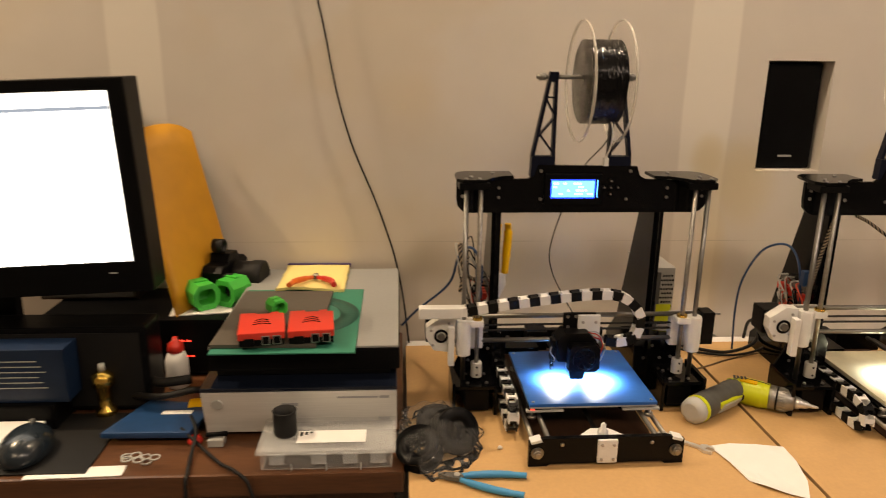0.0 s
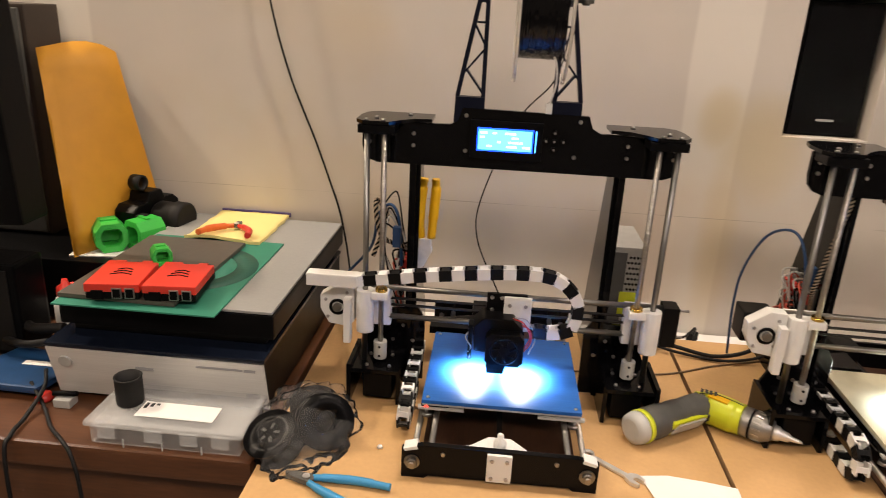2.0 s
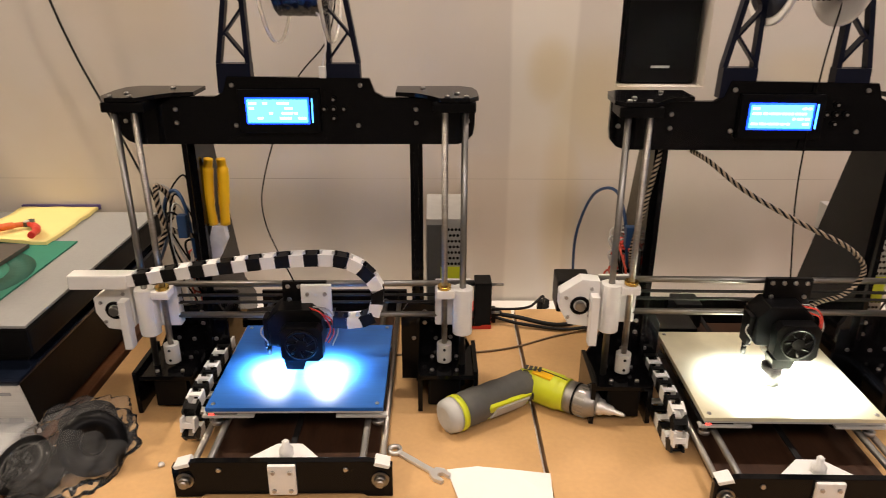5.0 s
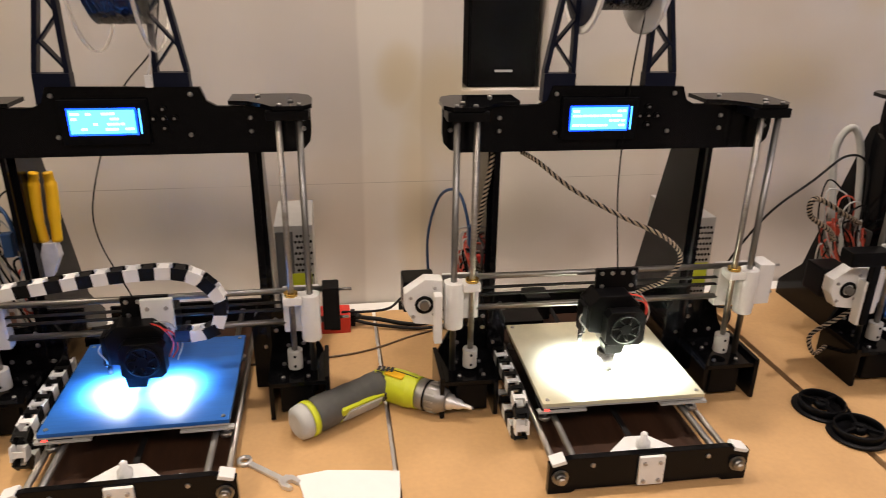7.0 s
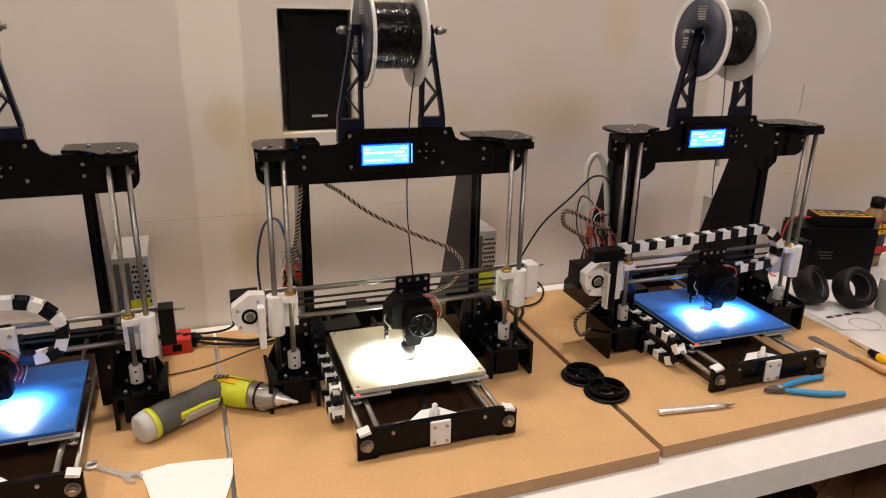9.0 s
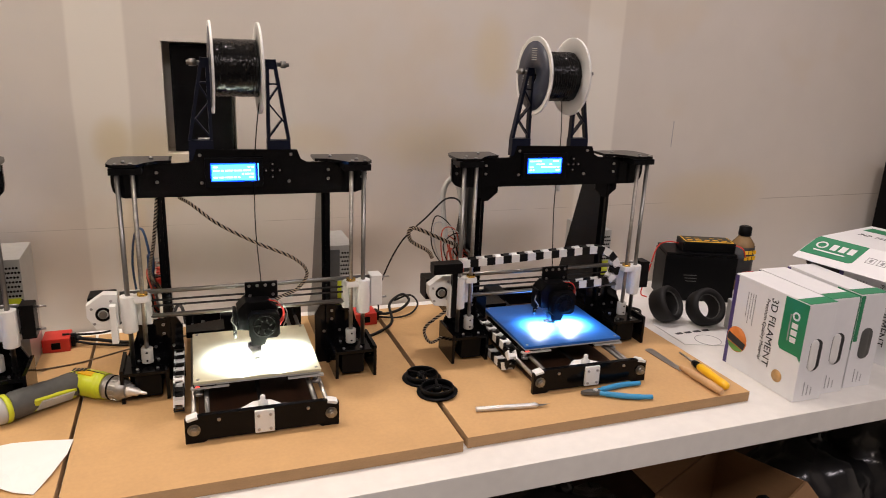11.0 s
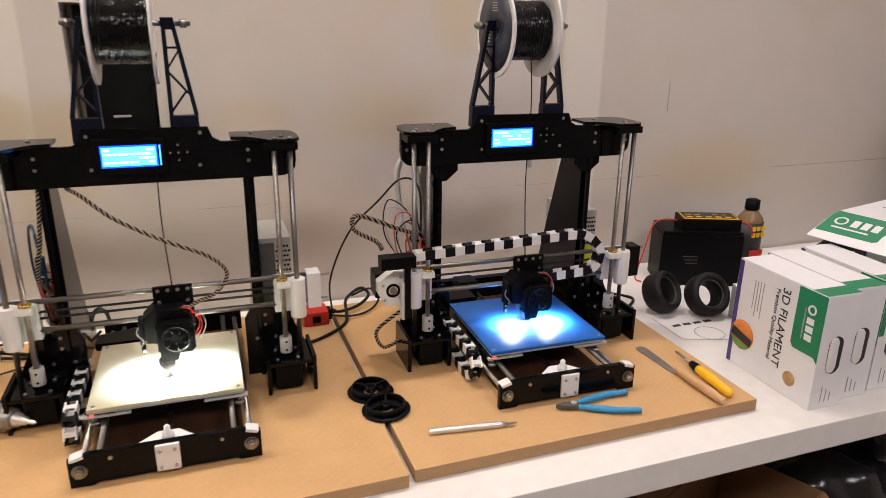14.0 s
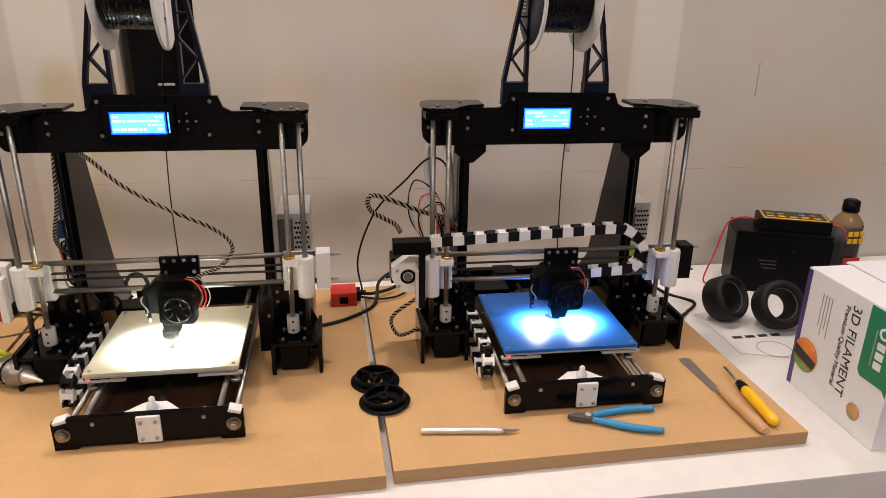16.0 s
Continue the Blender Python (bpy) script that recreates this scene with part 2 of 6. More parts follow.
SILVER = mat("brushed_silver_front", (0.62, 0.61, 0.58), 0.40, 0.15, 60, 0.1, 0.05, stretch=(0.3, 1, 8))
WOODLIGHT = mat("pale_wood_handle", (0.55, 0.33, 0.16), 0.5, 0, 50, 0.12, 0.05, stretch=(8, 1, 8))
LOOMTAN = mat("tan_sleeve", (0.36, 0.28, 0.20), 0.6, 0, 120, 0.15, 0.1)
BOARDBLUE = mat("blue_pouch", (0.008, 0.045, 0.13), 0.4, 0, 60, 0.2, 0.1)
BRASS = mat("brass", (0.65, 0.42, 0.10), 0.25, 1.0, 80, 0.1, 0.03)
LCD = glow("lcd_backlight", (0.002, 0.05, 1.0), 4.5)
LCDMID = glow("lcd_lit_area", (0.05, 0.34, 1.0), 5.0)
LCDTEXT = glow("lcd_text", (0.30, 0.70, 1.0), 5.0)
SCREENWHITE = glow("white_desktop", (0.95, 0.97, 1.0), 2.6)
SCREENBLUE = glow("grey_blue_bar", (0.35, 0.45, 0.62), 1.0)
REDLED = glow("red_led", (1.0, 0.03, 0.02), 5.0)

# ---- mesh helpers ----


def box(bm, x0, x1, y0, y1, z0, z1):
    vs = [bm.verts.new((x, y, z)) for x in (x0, x1) for y in (y0, y1) for z in (z0, z1)]
    for f in ((0, 1, 3, 2), (4, 6, 7, 5), (0, 4, 5, 1), (2, 3, 7, 6), (0, 2, 6, 4), (1, 5, 7, 3)):
        bm.faces.new([vs[i] for i in f])
    return bm


def rod(bm, p0, p1, r, r1=None, seg=14):
    p0, p1 = Vector(p0), Vector(p1)
    r1 = r if r1 is None else r1
    axis = (p1 - p0).normalized()
    side = axis.orthogonal().normalized()
    up = axis.cross(side)
    rings = []
    for p, q in ((p0, r), (p1, r1)):
        rings.append([bm.verts.new(p + q * (math.cos(a) * side + math.sin(a) * up)) for a in (i * math.tau / seg for i in range(seg))])
    for i in range(seg):
        j = (i + 1) % seg
        f = bm.faces.new((rings[0][i], rings[0][j], rings[1][j], rings[1][i]))
        f.smooth = True
    bm.faces.new(rings[0][::-1])
    bm.faces.new(rings[1])
    return bm


def lathe(bm, profile, axis="z", centre=(0, 0, 0), seg=32, close=False):
    """Turn (radius, height) pairs about an axis through centre."""
    c = Vector(centre)
    rings = []
    for r, h in profile:
        ring = []
        for i in range(seg):
            a = i * math.tau / seg
            u, v = r * math.cos(a), r * math.sin(a)
            p = {"z": (u, v, h), "x": (h, u, v), "y": (v, h, u)}[axis]
            ring.append(bm.verts.new(c + Vector(p)))
        rings.append(ring)
    pairs = list(zip(rings, rings[1:])) + ([(rings[-1], rings[0])] if close else [])
    for a, b in pairs:
        for i in range(seg):
            j = (i + 1) % seg
            bm.faces.new((a[i], a[j], b[j], b[i])).smooth = True
    if not close:
        for ring, flip in ((rings[0], True), (rings[-1], False)):
            if (ring[0].co - ring[seg // 2].co).length > 1e-5:
                bm.faces.new(ring[::-1] if flip else ring)
    return bm


def prism(bm, pts, axis, a, b):
    """Sweep a flat outline along an axis from a to b. Outline pairs are the other two axes in x, y, z order."""
    def at(p, h):
        return {"x": (h, p[0], p[1]), "y": (p[0], h, p[1]), "z": (p[0], p[1], h)}[axis]

    lo, hi = [bm.verts.new(at(p, a)) for p in pts], [bm.verts.new(at(p, b)) for p in pts]
    n = len(pts)
    bm.faces.new(lo[::-1])
    bm.faces.new(hi)
    for i in range(n):
        j = (i + 1) % n
        bm.faces.new((lo[i], lo[j], hi[j], hi[i]))
    return bm


def smooth_path(pts, steps=8):
    pts = [Vector(p) for p in pts]
    ext = [2 * pts[0] - pts[1]] + pts + [2 * pts[-1] - pts[-2]]
    out = []
    for i in range(1, len(ext) - 2):
        a, b, c, d = ext[i - 1:i + 3]
        for k in range(steps):
            t = k / steps
            out.append(0.5 * (2 * b + (c - a) * t + (2 * a - 5 * b + 4 * c - d) * t * t + (3 * b - a - 3 * c + d) * t ** 3))
    out.append(pts[-1])
    return out


def tube(bm, pts, r, seg=8, steps=8, twist=None):
    """A round cable through points; r is one radius or one for each sample."""
    path = smooth_path(pts, steps)
    side = (path[1] - path[0]).orthogonal().normalized()
    rings = []
    for i, p in enumerate(path):
        d = (path[min(i + 1, len(path) - 1)] - path[max(i - 1, 0)]).normalized()
        side = (side - d * side.dot(d)).normalized()
        up = d.cross(side)
        q = r[min(len(r) - 1, int(i * len(r) / len(path)))] if isinstance(r, (list, tuple)) else r
        rings.append([bm.verts.new(p + q * (math.cos(k * math.tau / seg) * side + math.sin(k * math.tau / seg) * up)) for k in range(seg)])
    for a, b in zip(rings, rings[1:]):
        for i in range(seg):
            j = (i + 1) % seg
            bm.faces.new((a[i], a[j], b[j], b[i])).smooth = True
    bm.faces.new(rings[0][::-1])
    bm.faces.new(rings[-1])
    return bm


def part(name, bm, material, parent=None, label="", bevel=0.0, m=None):
    """Link a bmesh as one mesh object, under a thing or a part."""
    if m is not None:
        bmesh.ops.transform(bm, matrix=m, verts=bm.verts)
    bmesh.ops.recalc_face_normals(bm, faces=bm.faces)
    if bevel:
        edges = [e for e in bm.edges if e.is_manifold and e.calc_face_angle(0) > 0.6]
        bmesh.ops.bevel(bm, geom=edges, offset=bevel, segments=2, profile=0.7, affect="EDGES", clamp_overlap=True)
    if name in SINGLES:
        return pieces(SINGLES[name], bm, material, parent)
    me = bpy.data.meshes.new(name)
    bm.to_mesh(me)
    bm.free()
    me.materials.append(material)
    ob = new(name, me)
    ob.parent = parent
    return tagged(ob, label)


# meshes built together whose loose pieces become parts of their own
SINGLES = {"bolts": "bolt", "grub_screws": "grub_screw", "bed_screws": "bed_screw", "levelling_screws": "levelling_screw", "tension_screws": "tension_screw",
           "axle_nuts": "axle_nut", "buttons": "button", "red_wires": "red_wire", "pale_wires": "pale_wire", "fan_blades": "fan_blade",
           "connectors": "connector", "red_loom": "red_wire", "pale_loom": "pale_wire", "black_loom": "black_wire", "bars": "bar"}


def pieces(name, bm, material, parent):
    bm.verts.ensure_lookup_table()
    bm.verts.index_update()
    seen, ob = set(), None
    for v in bm.verts:
        if v.index in seen:
            continue
        stack, island = [v], []
        seen.add(v.index)
        while stack:
            w = stack.pop()
            island.append(w)
            for e in w.link_edges:
                o = e.other_vert(w)
                if o.index not in seen:
                    seen.add(o.index)
                    stack.append(o)
        order = {w.index: i for i, w in enumerate(island)}
        faces = {f for w in island for f in w.link_faces}
        faces = sorted(faces, key=lambda f: f.index)
        me = bpy.data.meshes.new(name)
        me.from_pydata([w.co[:] for w in island], [], [[order[w.index] for w in f.verts] for f in faces])
        me.polygons.foreach_set("use_smooth", [f.smooth for f in faces])
        me.materials.append(material)
        ob = new(name, me)
        ob.parent = parent
    bm.free()
    return ob


def thing(name, x, y, z, rz=0, label="", category="", group=""):
    ob = new(name)
    ob.empty_display_size = 0.05
    ob.matrix_world = pose(x, y, z, 0, 0, rz)
    return tagged(ob, label, category, group)


def solo(name, bm, material, label, category, group="", m=None, bevel=0.0):
    return tagged(part(name, bm, material, None, label, bevel, m), category=category, group=group)


def structure(name, bm, material, bevel=0.0):
    return tagged(part(name, bm, material, None, "", bevel), kind="structure")


def words(name, text, size, material, parent, m, align="CENTER"):
    cu = bpy.data.curves.new(name, "FONT")
    cu.body, cu.size, cu.extrude, cu.align_x, cu.align_y = text, size, 0.0002, align, "CENTER"
    cu.materials.append(material)
    ob = new(name, cu)
    ob.parent = parent
    ob.matrix_local = m
    return ob


BM = bmesh.new

# ---- the room ----
WALL_Y, TABLE_Z, BOARD_Z, DESK_Z = 1.445, 0.75, 0.77, 0.775
structure("floor", box(BM(), -2.4, 3.15, -2.7, 1.6, -0.1, 0.0), FLOOR)
NX0, NX1, NZ0, NZ1 = 0.758, 0.899, 1.129, 1.356
bm = box(BM(), -2.4, NX0, WALL_Y, 1.6, 0.0, 2.45)
box(bm, NX1, 3.15, WALL_Y, 1.6, 0.0, 2.45)
box(bm, NX0, NX1, WALL_Y, 1.6, 0.0, NZ0)
box(bm, NX0, NX1, WALL_Y, 1.6, NZ1, 2.45)
box(bm, NX0, NX1, 1.54, 1.6, NZ0, NZ1)
structure("wall_north", bm, WALL)
# south and west walls are unseen; their tone is set for bounce light
structure("wall_south", box(BM(), -2.4, 3.15, -2.8, -2.7, 0.0, 2.45), ROOM)
structure("wall_west", box(BM(), -2.5, -2.4, -2.7, WALL_Y, 0.0, 2.45), ROOM)
structure("wall_east", box(BM(), 3.03, 3.15, -2.7, WALL_Y, 0.0, 2.45), WALL)
structure("ceiling", box(BM(), -2.5, 3.15, -2.8, 1.6, 2.45, 2.55), CEIL)

# white workbench
bench = thing("workbench", 1.4, 1.08, 0, 0, "long white painted wooden workbench along the wall", "workbench")
part("tabletop", box(BM(), -1.385, 1.62, -0.365, 0.36, 0.703, TABLE_Z), PAINT, bench, bevel=0.002)
for lx in (-1.33, 1.57):
    for ly in (-0.30, 0.30):
        part("leg", box(BM(), lx - 0.035, lx + 0.035, ly - 0.03, ly + 0.03, 0.0, 0.7025), PAINT, bench, bevel=0.003)
part("lower_shelf", box(BM(), -1.29, 1.53, -0.26, 0.33, 0.22, 0.24), DESKWOOD, bench)

# three MDF boards on it, a small gap between them
for i, (x0, x1, fy) in enumerate(((0.012, 0.596, 0.785), (0.602, 1.176, 0.776), (1.186, 1.757, 0.783))):
    b = box(BM(), x0, x1, fy, 1.366, TABLE_Z + 0.0005, BOARD_Z)
    bd = solo("mdf_board", b, MDF, "square tan MDF board lying on the white workbench", "board", "boards under the printers", bevel=0.0012)
    bd.data.materials.append(MDFEDGE)
    for p in bd.data.polygons:
        if abs(p.normal.z) < 0.5:
            p.material_index = 1

# brown desk at the side
desk = thing("desk", -0.6, 1.16, 0, 0, "brown stained wooden desk with a rounded front edge", "desk")
part("desktop", box(BM(), -1.0, 0.606, -0.262, 0.27, DESK_Z - 0.035, DESK_Z), DESKWOOD, desk, bevel=0.005)
part("front_panel", box(BM(), -0.98, 0.59, -0.235, -0.215, 0.30, DESK_Z - 0.0355), DESKWOOD, desk)
part("side_panel", box(BM(), 0.568, 0.59, -0.213, 0.25, 0.0, DESK_Z - 0.0355), DESKWOOD, desk)
part("side_panel", box(BM(), -0.98, -0.958, -0.213, 0.25, 0.0, DESK_Z - 0.0355), DESKWOOD, desk)

# ---- the printers ----


def link_mesh(name, material):
    """One drag-chain link along x: two cheeks, a floor and a bridge."""
    bm = BM()
    box(bm, -0.0088, 0.0088, -0.0085, -0.0060, -0.0075, 0.0075)
    box(bm, -0.0088, 0.0088, 0.0060, 0.0085, -0.0075, 0.0075)
    box(bm, -0.0050, 0.0060, -0.0059, 0.0059, -0.0072, -0.0050)
    box(bm, -0.0030, 0.0040, -0.0059, 0.0059, 0.0050, 0.0072)
    bmesh.ops.recalc_face_normals(bm, faces=bm.faces)
    me = bpy.data.meshes.new(name)
    bm.to_mesh(me)
    bm.free()
    me.materials.append(material)
    return me


LINK_W, LINK_B = link_mesh("chain_link_white", WHITE), link_mesh("chain_link_black", LINKBLACK)


def drag_chain(parent, pts, up, pitch=0.0172, group=""):
    path = smooth_path(pts, 16)
    carry, n = 0.0, 0
    for a, b in zip(path, path[1:]):
        d = (b - a).length
        while carry <= d:
            p = a.lerp(b, carry / d)
            x = (b - a).normalized()
            y = Vector(up)
            z = x.cross(y).normalized()
            y = z.cross(x)
            m = Matrix((x, y, z)).transposed().to_4x4()
            ob = new("chain_link", LINK_W if n % 2 == 0 else LINK_B)
            ob.parent = parent
            ob.matrix_local = Matrix.Translation(p) @ m
            n += 1
            carry += pitch
        carry -= d


def bolt(bm, x, y, z, axis="y", r=0.003, h=0.002):
    d = {"y": (0, -h, 0), "z": (0, 0, h), "x": (h, 0, 0)}[axis]
    rod(bm, (x, y, z), (x + d[0], y + d[1], z + d[2]), r, r * 0.8, 10)


def braid(name, pts, parent, r=0.0028, turns=260):
    """A sleeved loom: three twisted strands."""
    path = smooth_path(pts, 100)
    for k, mt in enumerate((LOOMTAN, BLACK, LOOMTAN, BLACK)):
        bm = BM()
        out = []
        for i, p in enumerate(path):
            d = (path[min(i + 1, len(path) - 1)] - path[max(i - 1, 0)]).normalized()
            s = d.orthogonal().normalized()
            u = d.cross(s)
            a = i / len(path) * turns * 1.0 + k * math.tau / 4
            out.append(p + r * 0.62 * (math.cos(a) * s + math.sin(a) * u))
        tube(bm, out, r * 0.5, 5, 1)
        part(name, bm, mt, parent)


def tower(bm, side):
    """Open A-frame post of the spool holder; side -1 or 1."""
    s = side
    inner, base_out, top_out = 0.038 if s > 0 else 0.050, 0.078 if s > 0 else 0.090, 0.055 if s > 0 else 0.064
    z0, z1 = 0.432, 0.566

    def strut(a, b, w):
        ax, az = a
        bx, bz = b
        d = Vector((bx - ax, bz - az)).normalized()
        n = Vector((-d.y, d.x)) * w
        prism(bm, [(s * (ax + n.x), az + n.y), (s * (bx + n.x), bz + n.y), (s * (bx - n.x), bz - n.y), (s * (ax - n.x), az - n.y)], "y", 0.004, 0.016)

    prism(bm, [(s * inner, 0.398), (s * base_out, 0.398), (s * (base_out - 0.001), z0), (s * inner, z0)], "y", 0.002, 0.018)
    strut((inner + 0.003, z0), (inner + 0.004, z1), 0.0028)
    strut((base_out - 0.003, z0), (top_out - 0.002, z1), 0.0028)
    strut((inner + 0.003, z0 + 0.004), (base_out - 0.014, z0 + 0.034), 0.0013)
    strut((base_out - 0.010, z0 + 0.030), (inner + 0.004, z0 + 0.062), 0.0013)
    strut((inner + 0.003, z0 + 0.064), (top_out + 0.004, z0 + 0.090), 0.0013)
    strut((inner + 0.002, z0 + 0.094), (top_out + 0.002, z0 + 0.094), 0.0013)
    strut((inner + 0.001, z1 - 0.008), (top_out, z1 - 0.008), 0.008)


def build_printer(x, y, rz, sheet, label, chain=True, mixed_head=False, clips=False, lamp_power=5.0, gantry=0.0, head=0.0, bed_y=(-0.143, 0.060)):
    """gantry: height of the cross axis, head: place of the print head along it, bed_y: where the bed stands."""
    gm, pm, hm = Matrix.Translation((0, 0, gantry)), Matrix.Translation((head, 0.003, gantry - 0.004)), Matrix.Translation((head - 0.010, 0.016, gantry + 0.020))
    b0, b1 = bed_y
    p = thing("filament_printer", x, y, BOARD_Z, rz, label, "printer", "printers on the boards")

    # top bar with its raised middle, rounded lower corners
    pts = [(-0.192, 0.338), (0.192, 0.338), (0.203, 0.342), (0.210, 0.350), (0.212, 0.362), (0.212, 0.392), (0.105, 0.394), (0.094, 0.400), (0.088, 0.416),
           (-0.078, 0.418), (-0.084, 0.400), (-0.094, 0.395), (-0.212, 0.393), (-0.212, 0.362), (-0.210, 0.350), (-0.203, 0.342)]
    bar = part("top_bar", prism(BM(), pts, "y", 0.0, 0.008), ACRYLIC, p, "glossy black acrylic bar", 0.0006)
    bm = BM()
    for bx, bz in ((-0.142, 0.380), (-0.142, 0.364), (0.142, 0.380), (0.142, 0.364), (-0.073, 0.408), (0.077, 0.408), (-0.072, 0.361), (0.073, 0.361), (-0.202, 0.380), (-0.202, 0.366), (0.203, 0.378), (0.203, 0.366)):
        bolt(bm, bx, 0, bz)
    part("bolts", bm, DULL, bar)
    # display with bezel, knob
    lcd = part("display", box(BM(), -0.066, 0.029, -0.007, -0.0002, 0.353, 0.404), BLACK, p, "black display housing", 0.001)
    part("screen", box(BM(), -0.057, 0.017, -0.0082, -0.0071, 0.3640, 0.3950), LCD, lcd, "lit deep blue screen")
    part("lit_area", box(BM(), -0.0550, 0.0150, -0.0086, -0.0083, 0.3662, 0.3928), LCDMID, lcd, "pale blue lit area")
    bm = BM()
    rnd = random.Random(int(x * 100))
    for r in range(4):
        cx = -0.053
        while cx < 0.010:
            w = rnd.uniform(0.003, 0.014)
            if rnd.random() < 0.6:
                box(bm, cx, min(cx + w, 0.013), -0.0091, -0.0087, 0.3872 - r * 0.0058, 0.3900 - r * 0.0058)
            cx += w + 0.002
    part("screen_text", bm, LCDTEXT, lcd)
    if not clips:
        part("backlight_edge", box(BM(), 0.0200, 0.0212, -0.0086, -0.0072, 0.3655, 0.3940), LCDMID, lcd, "thin lit edge of the backlight")
    bm = BM()
    for bx, bz in ((0.045, 0.392), (0.045, 0.370), (0.034, 0.381), (0.057, 0.381), (0.045, 0.381)):
        rod(bm, (bx, 0, bz), (bx, -0.004, bz), 0.0035, seg=10)
    part("buttons", bm, BLACK, lcd)
    bm = BM()
    for bx, bz in ((0.045, 0.392), (0.045, 0.370), (0.034, 0.381), (0.057, 0.381), (0.045, 0.381)):
        rod(bm, (bx, -0.0041, bz), (bx, -0.0047, bz), 0.0017, seg=8)
    part("button_caps", bm, DULL, lcd)

    # corner plates on top, reaching forward over the rods
    for s in (-1, 1):
        o = [(0.118, 0.046), (0.196, 0.046), (0.210, 0.034), (0.2145, 0.012), (0.2145, -0.028), (0.204, -0.043), (0.170, -0.043), (0.156, -0.022), (0.140, -0.006), (0.118, -0.002)]
        cp = part("corner_plate", prism(BM(), [(s * a, b) for a, b in o], "z", 0.3955, 0.4005), ACRYLIC, p, "", 0.0006)
        bm = BM()
        for bx, by in ((0.150, 0.025), (0.190, -0.015), (0.200, -0.036), (0.178, -0.036)):
            bolt(bm, s * bx, by, 0.4006, "z", 0.0032, 0.0022)
        part("bolts", bm, DULL, cp)
        part("rod_holder", box(BM(), *sorted((s * 0.162, s * 0.211)), -0.041, -0.0005, 0.3835, 0.395), BLACK, p, "", 0.002)
        # smooth rod and lead screw
        part("smooth_rod", rod(BM(), (s * 0.199, -0.034, 0.022), (s * 0.199, -0.034, 0.3832), 0.004), STEEL, p, "bright steel guide rod")
        part("lead_screw", rod(BM(), (s * 0.176, -0.036, 0.058), (s * 0.176, -0.036, 0.383), 0.0038), SCREW, p, "threaded steel lead screw")
        cpl = part("coupler", rod(BM(), (s * 0.176, -0.036, 0.060), (s * 0.176, -0.036, 0.086), 0.0095, seg=20), PALEGREY, p, "pale coupler", 0.0008)
        bm = BM()
        bolt(bm, s * 0.176, -0.0452, 0.066, "y", 0.002, 0.001)
        bolt(bm, s * 0.176, -0.0452, 0.080, "y", 0.002, 0.001)
        part("grub_screws", bm, BLACK, cpl)
        # bottom motor in its bracket
        part("motor", box(BM(), s * 0.176 - 0.021, s * 0.176 + 0.021, -0.058, -0.016, 0.006, 0.046), BLACK, p, "black stepper motor", 0.003)
        br = part("motor_bracket", box(BM(), s * 0.178 - 0.036, s * 0.178 + 0.036, -0.064, 0.014, 0.0475, 0.0535), ACRYLIC, p, "", 0.0006)
        part("bracket_cheek", box(BM(), *sorted((s * 0.213, s * 0.219)), -0.066, 0.016, 0.0, 0.060), ACRYLIC, br, "", 0.0006)
        part("bracket_front", prism(BM(), [(s * 0.142, 0.0), (s * 0.148, 0.0), (s * 0.148, 0.047), (s * 0.142, 0.060)], "y", -0.064, 0.014), ACRYLIC, br)
        bm = BM()
        for bx in (0.160, 0.192):
            for by in (-0.052, -0.018):
                bolt(bm, s * bx, by, 0.0536, "z", 0.0028, 0.003)
        part("bolts", bm, DULL, br)
        # upright back board with holes' worth of bolts, and the tapered side panel
        o = [(0.118, 0.0), (0.212, 0.0), (0.212, 0.052), (0.196, 0.085), (0.190, 0.112), (0.128, 0.118), (0.118, 0.100)]
        ub = part("lower_frame", prism(BM(), [(s * a, b) for a, b in o], "y", 0.016, 0.022), ACRYLIC, p, "", 0.0006)
        bm = BM()
        for bx, bz in ((0.150, 0.105), (0.150, 0.088), (0.165, 0.064), (0.135, 0.064), (0.185, 0.066)):
            bolt(bm, s * bx, 0.016, bz)
        part("bolts", bm, DULL, ub)
        part("side_panel", prism(BM(), [(0.0085, 0.0), (0.245, 0.0), (0.245, 0.028), (0.190, 0.080), (0.105, 0.337), (0.0085, 0.394)], "x", s * 0.141 - 0.003, s * 0.141 + 0.003), ACRYLIC, p, "tapered black side panel", 0.0005)
        part("upright", box(BM(), s * 0.141 - 0.008, s * 0.141 + 0.008, 0.0235, 0.030, 0.0, 0.3945), ACRYLIC, p)
        if clips:
            part("gusset", prism(BM(), [(s * 0.110, 0.339), (s * 0.160, 0.339), (s * 0.160, 0.325), (s * 0.140, 0.308), (s * 0.130, 0.308), (s * 0.110, 0.325)], "y", 0.0095, 0.016), ACRYLIC, p, "", 0.0006)

    # x axis: rods, belt, left idler end, right end
    for z in (0.180, 0.136):
        part("cross_rod", rod(BM(), (-0.212, -0.018, z), (0.235, -0.018, z), 0.004), STEEL, p, "bright steel cross rod", m=gm)
    for z in (0.164, 0.154):
        part("belt", box(BM(), -0.205, 0.19, -0.021, -0.015, z - 0.0008, z + 0.0008), RUBBER, p, "black toothed belt", m=gm)
    for s, name in ((-1, "left_carriage"), (1, "right_carriage")):
        ca = part(name, box(BM(), *sorted((s * 0.164, s * 0.211)), -0.022, -0.006, 0.122, 0.182), WHITE, p, "white printed carriage", 0.003, m=gm)
        part("bearing_sleeve", rod(BM(), (s * 0.199, -0.034, 0.118), (s * 0.199, -0.034, 0.1815), 0.0125, seg=24), WHITE, ca, "", 0.0015, m=gm)
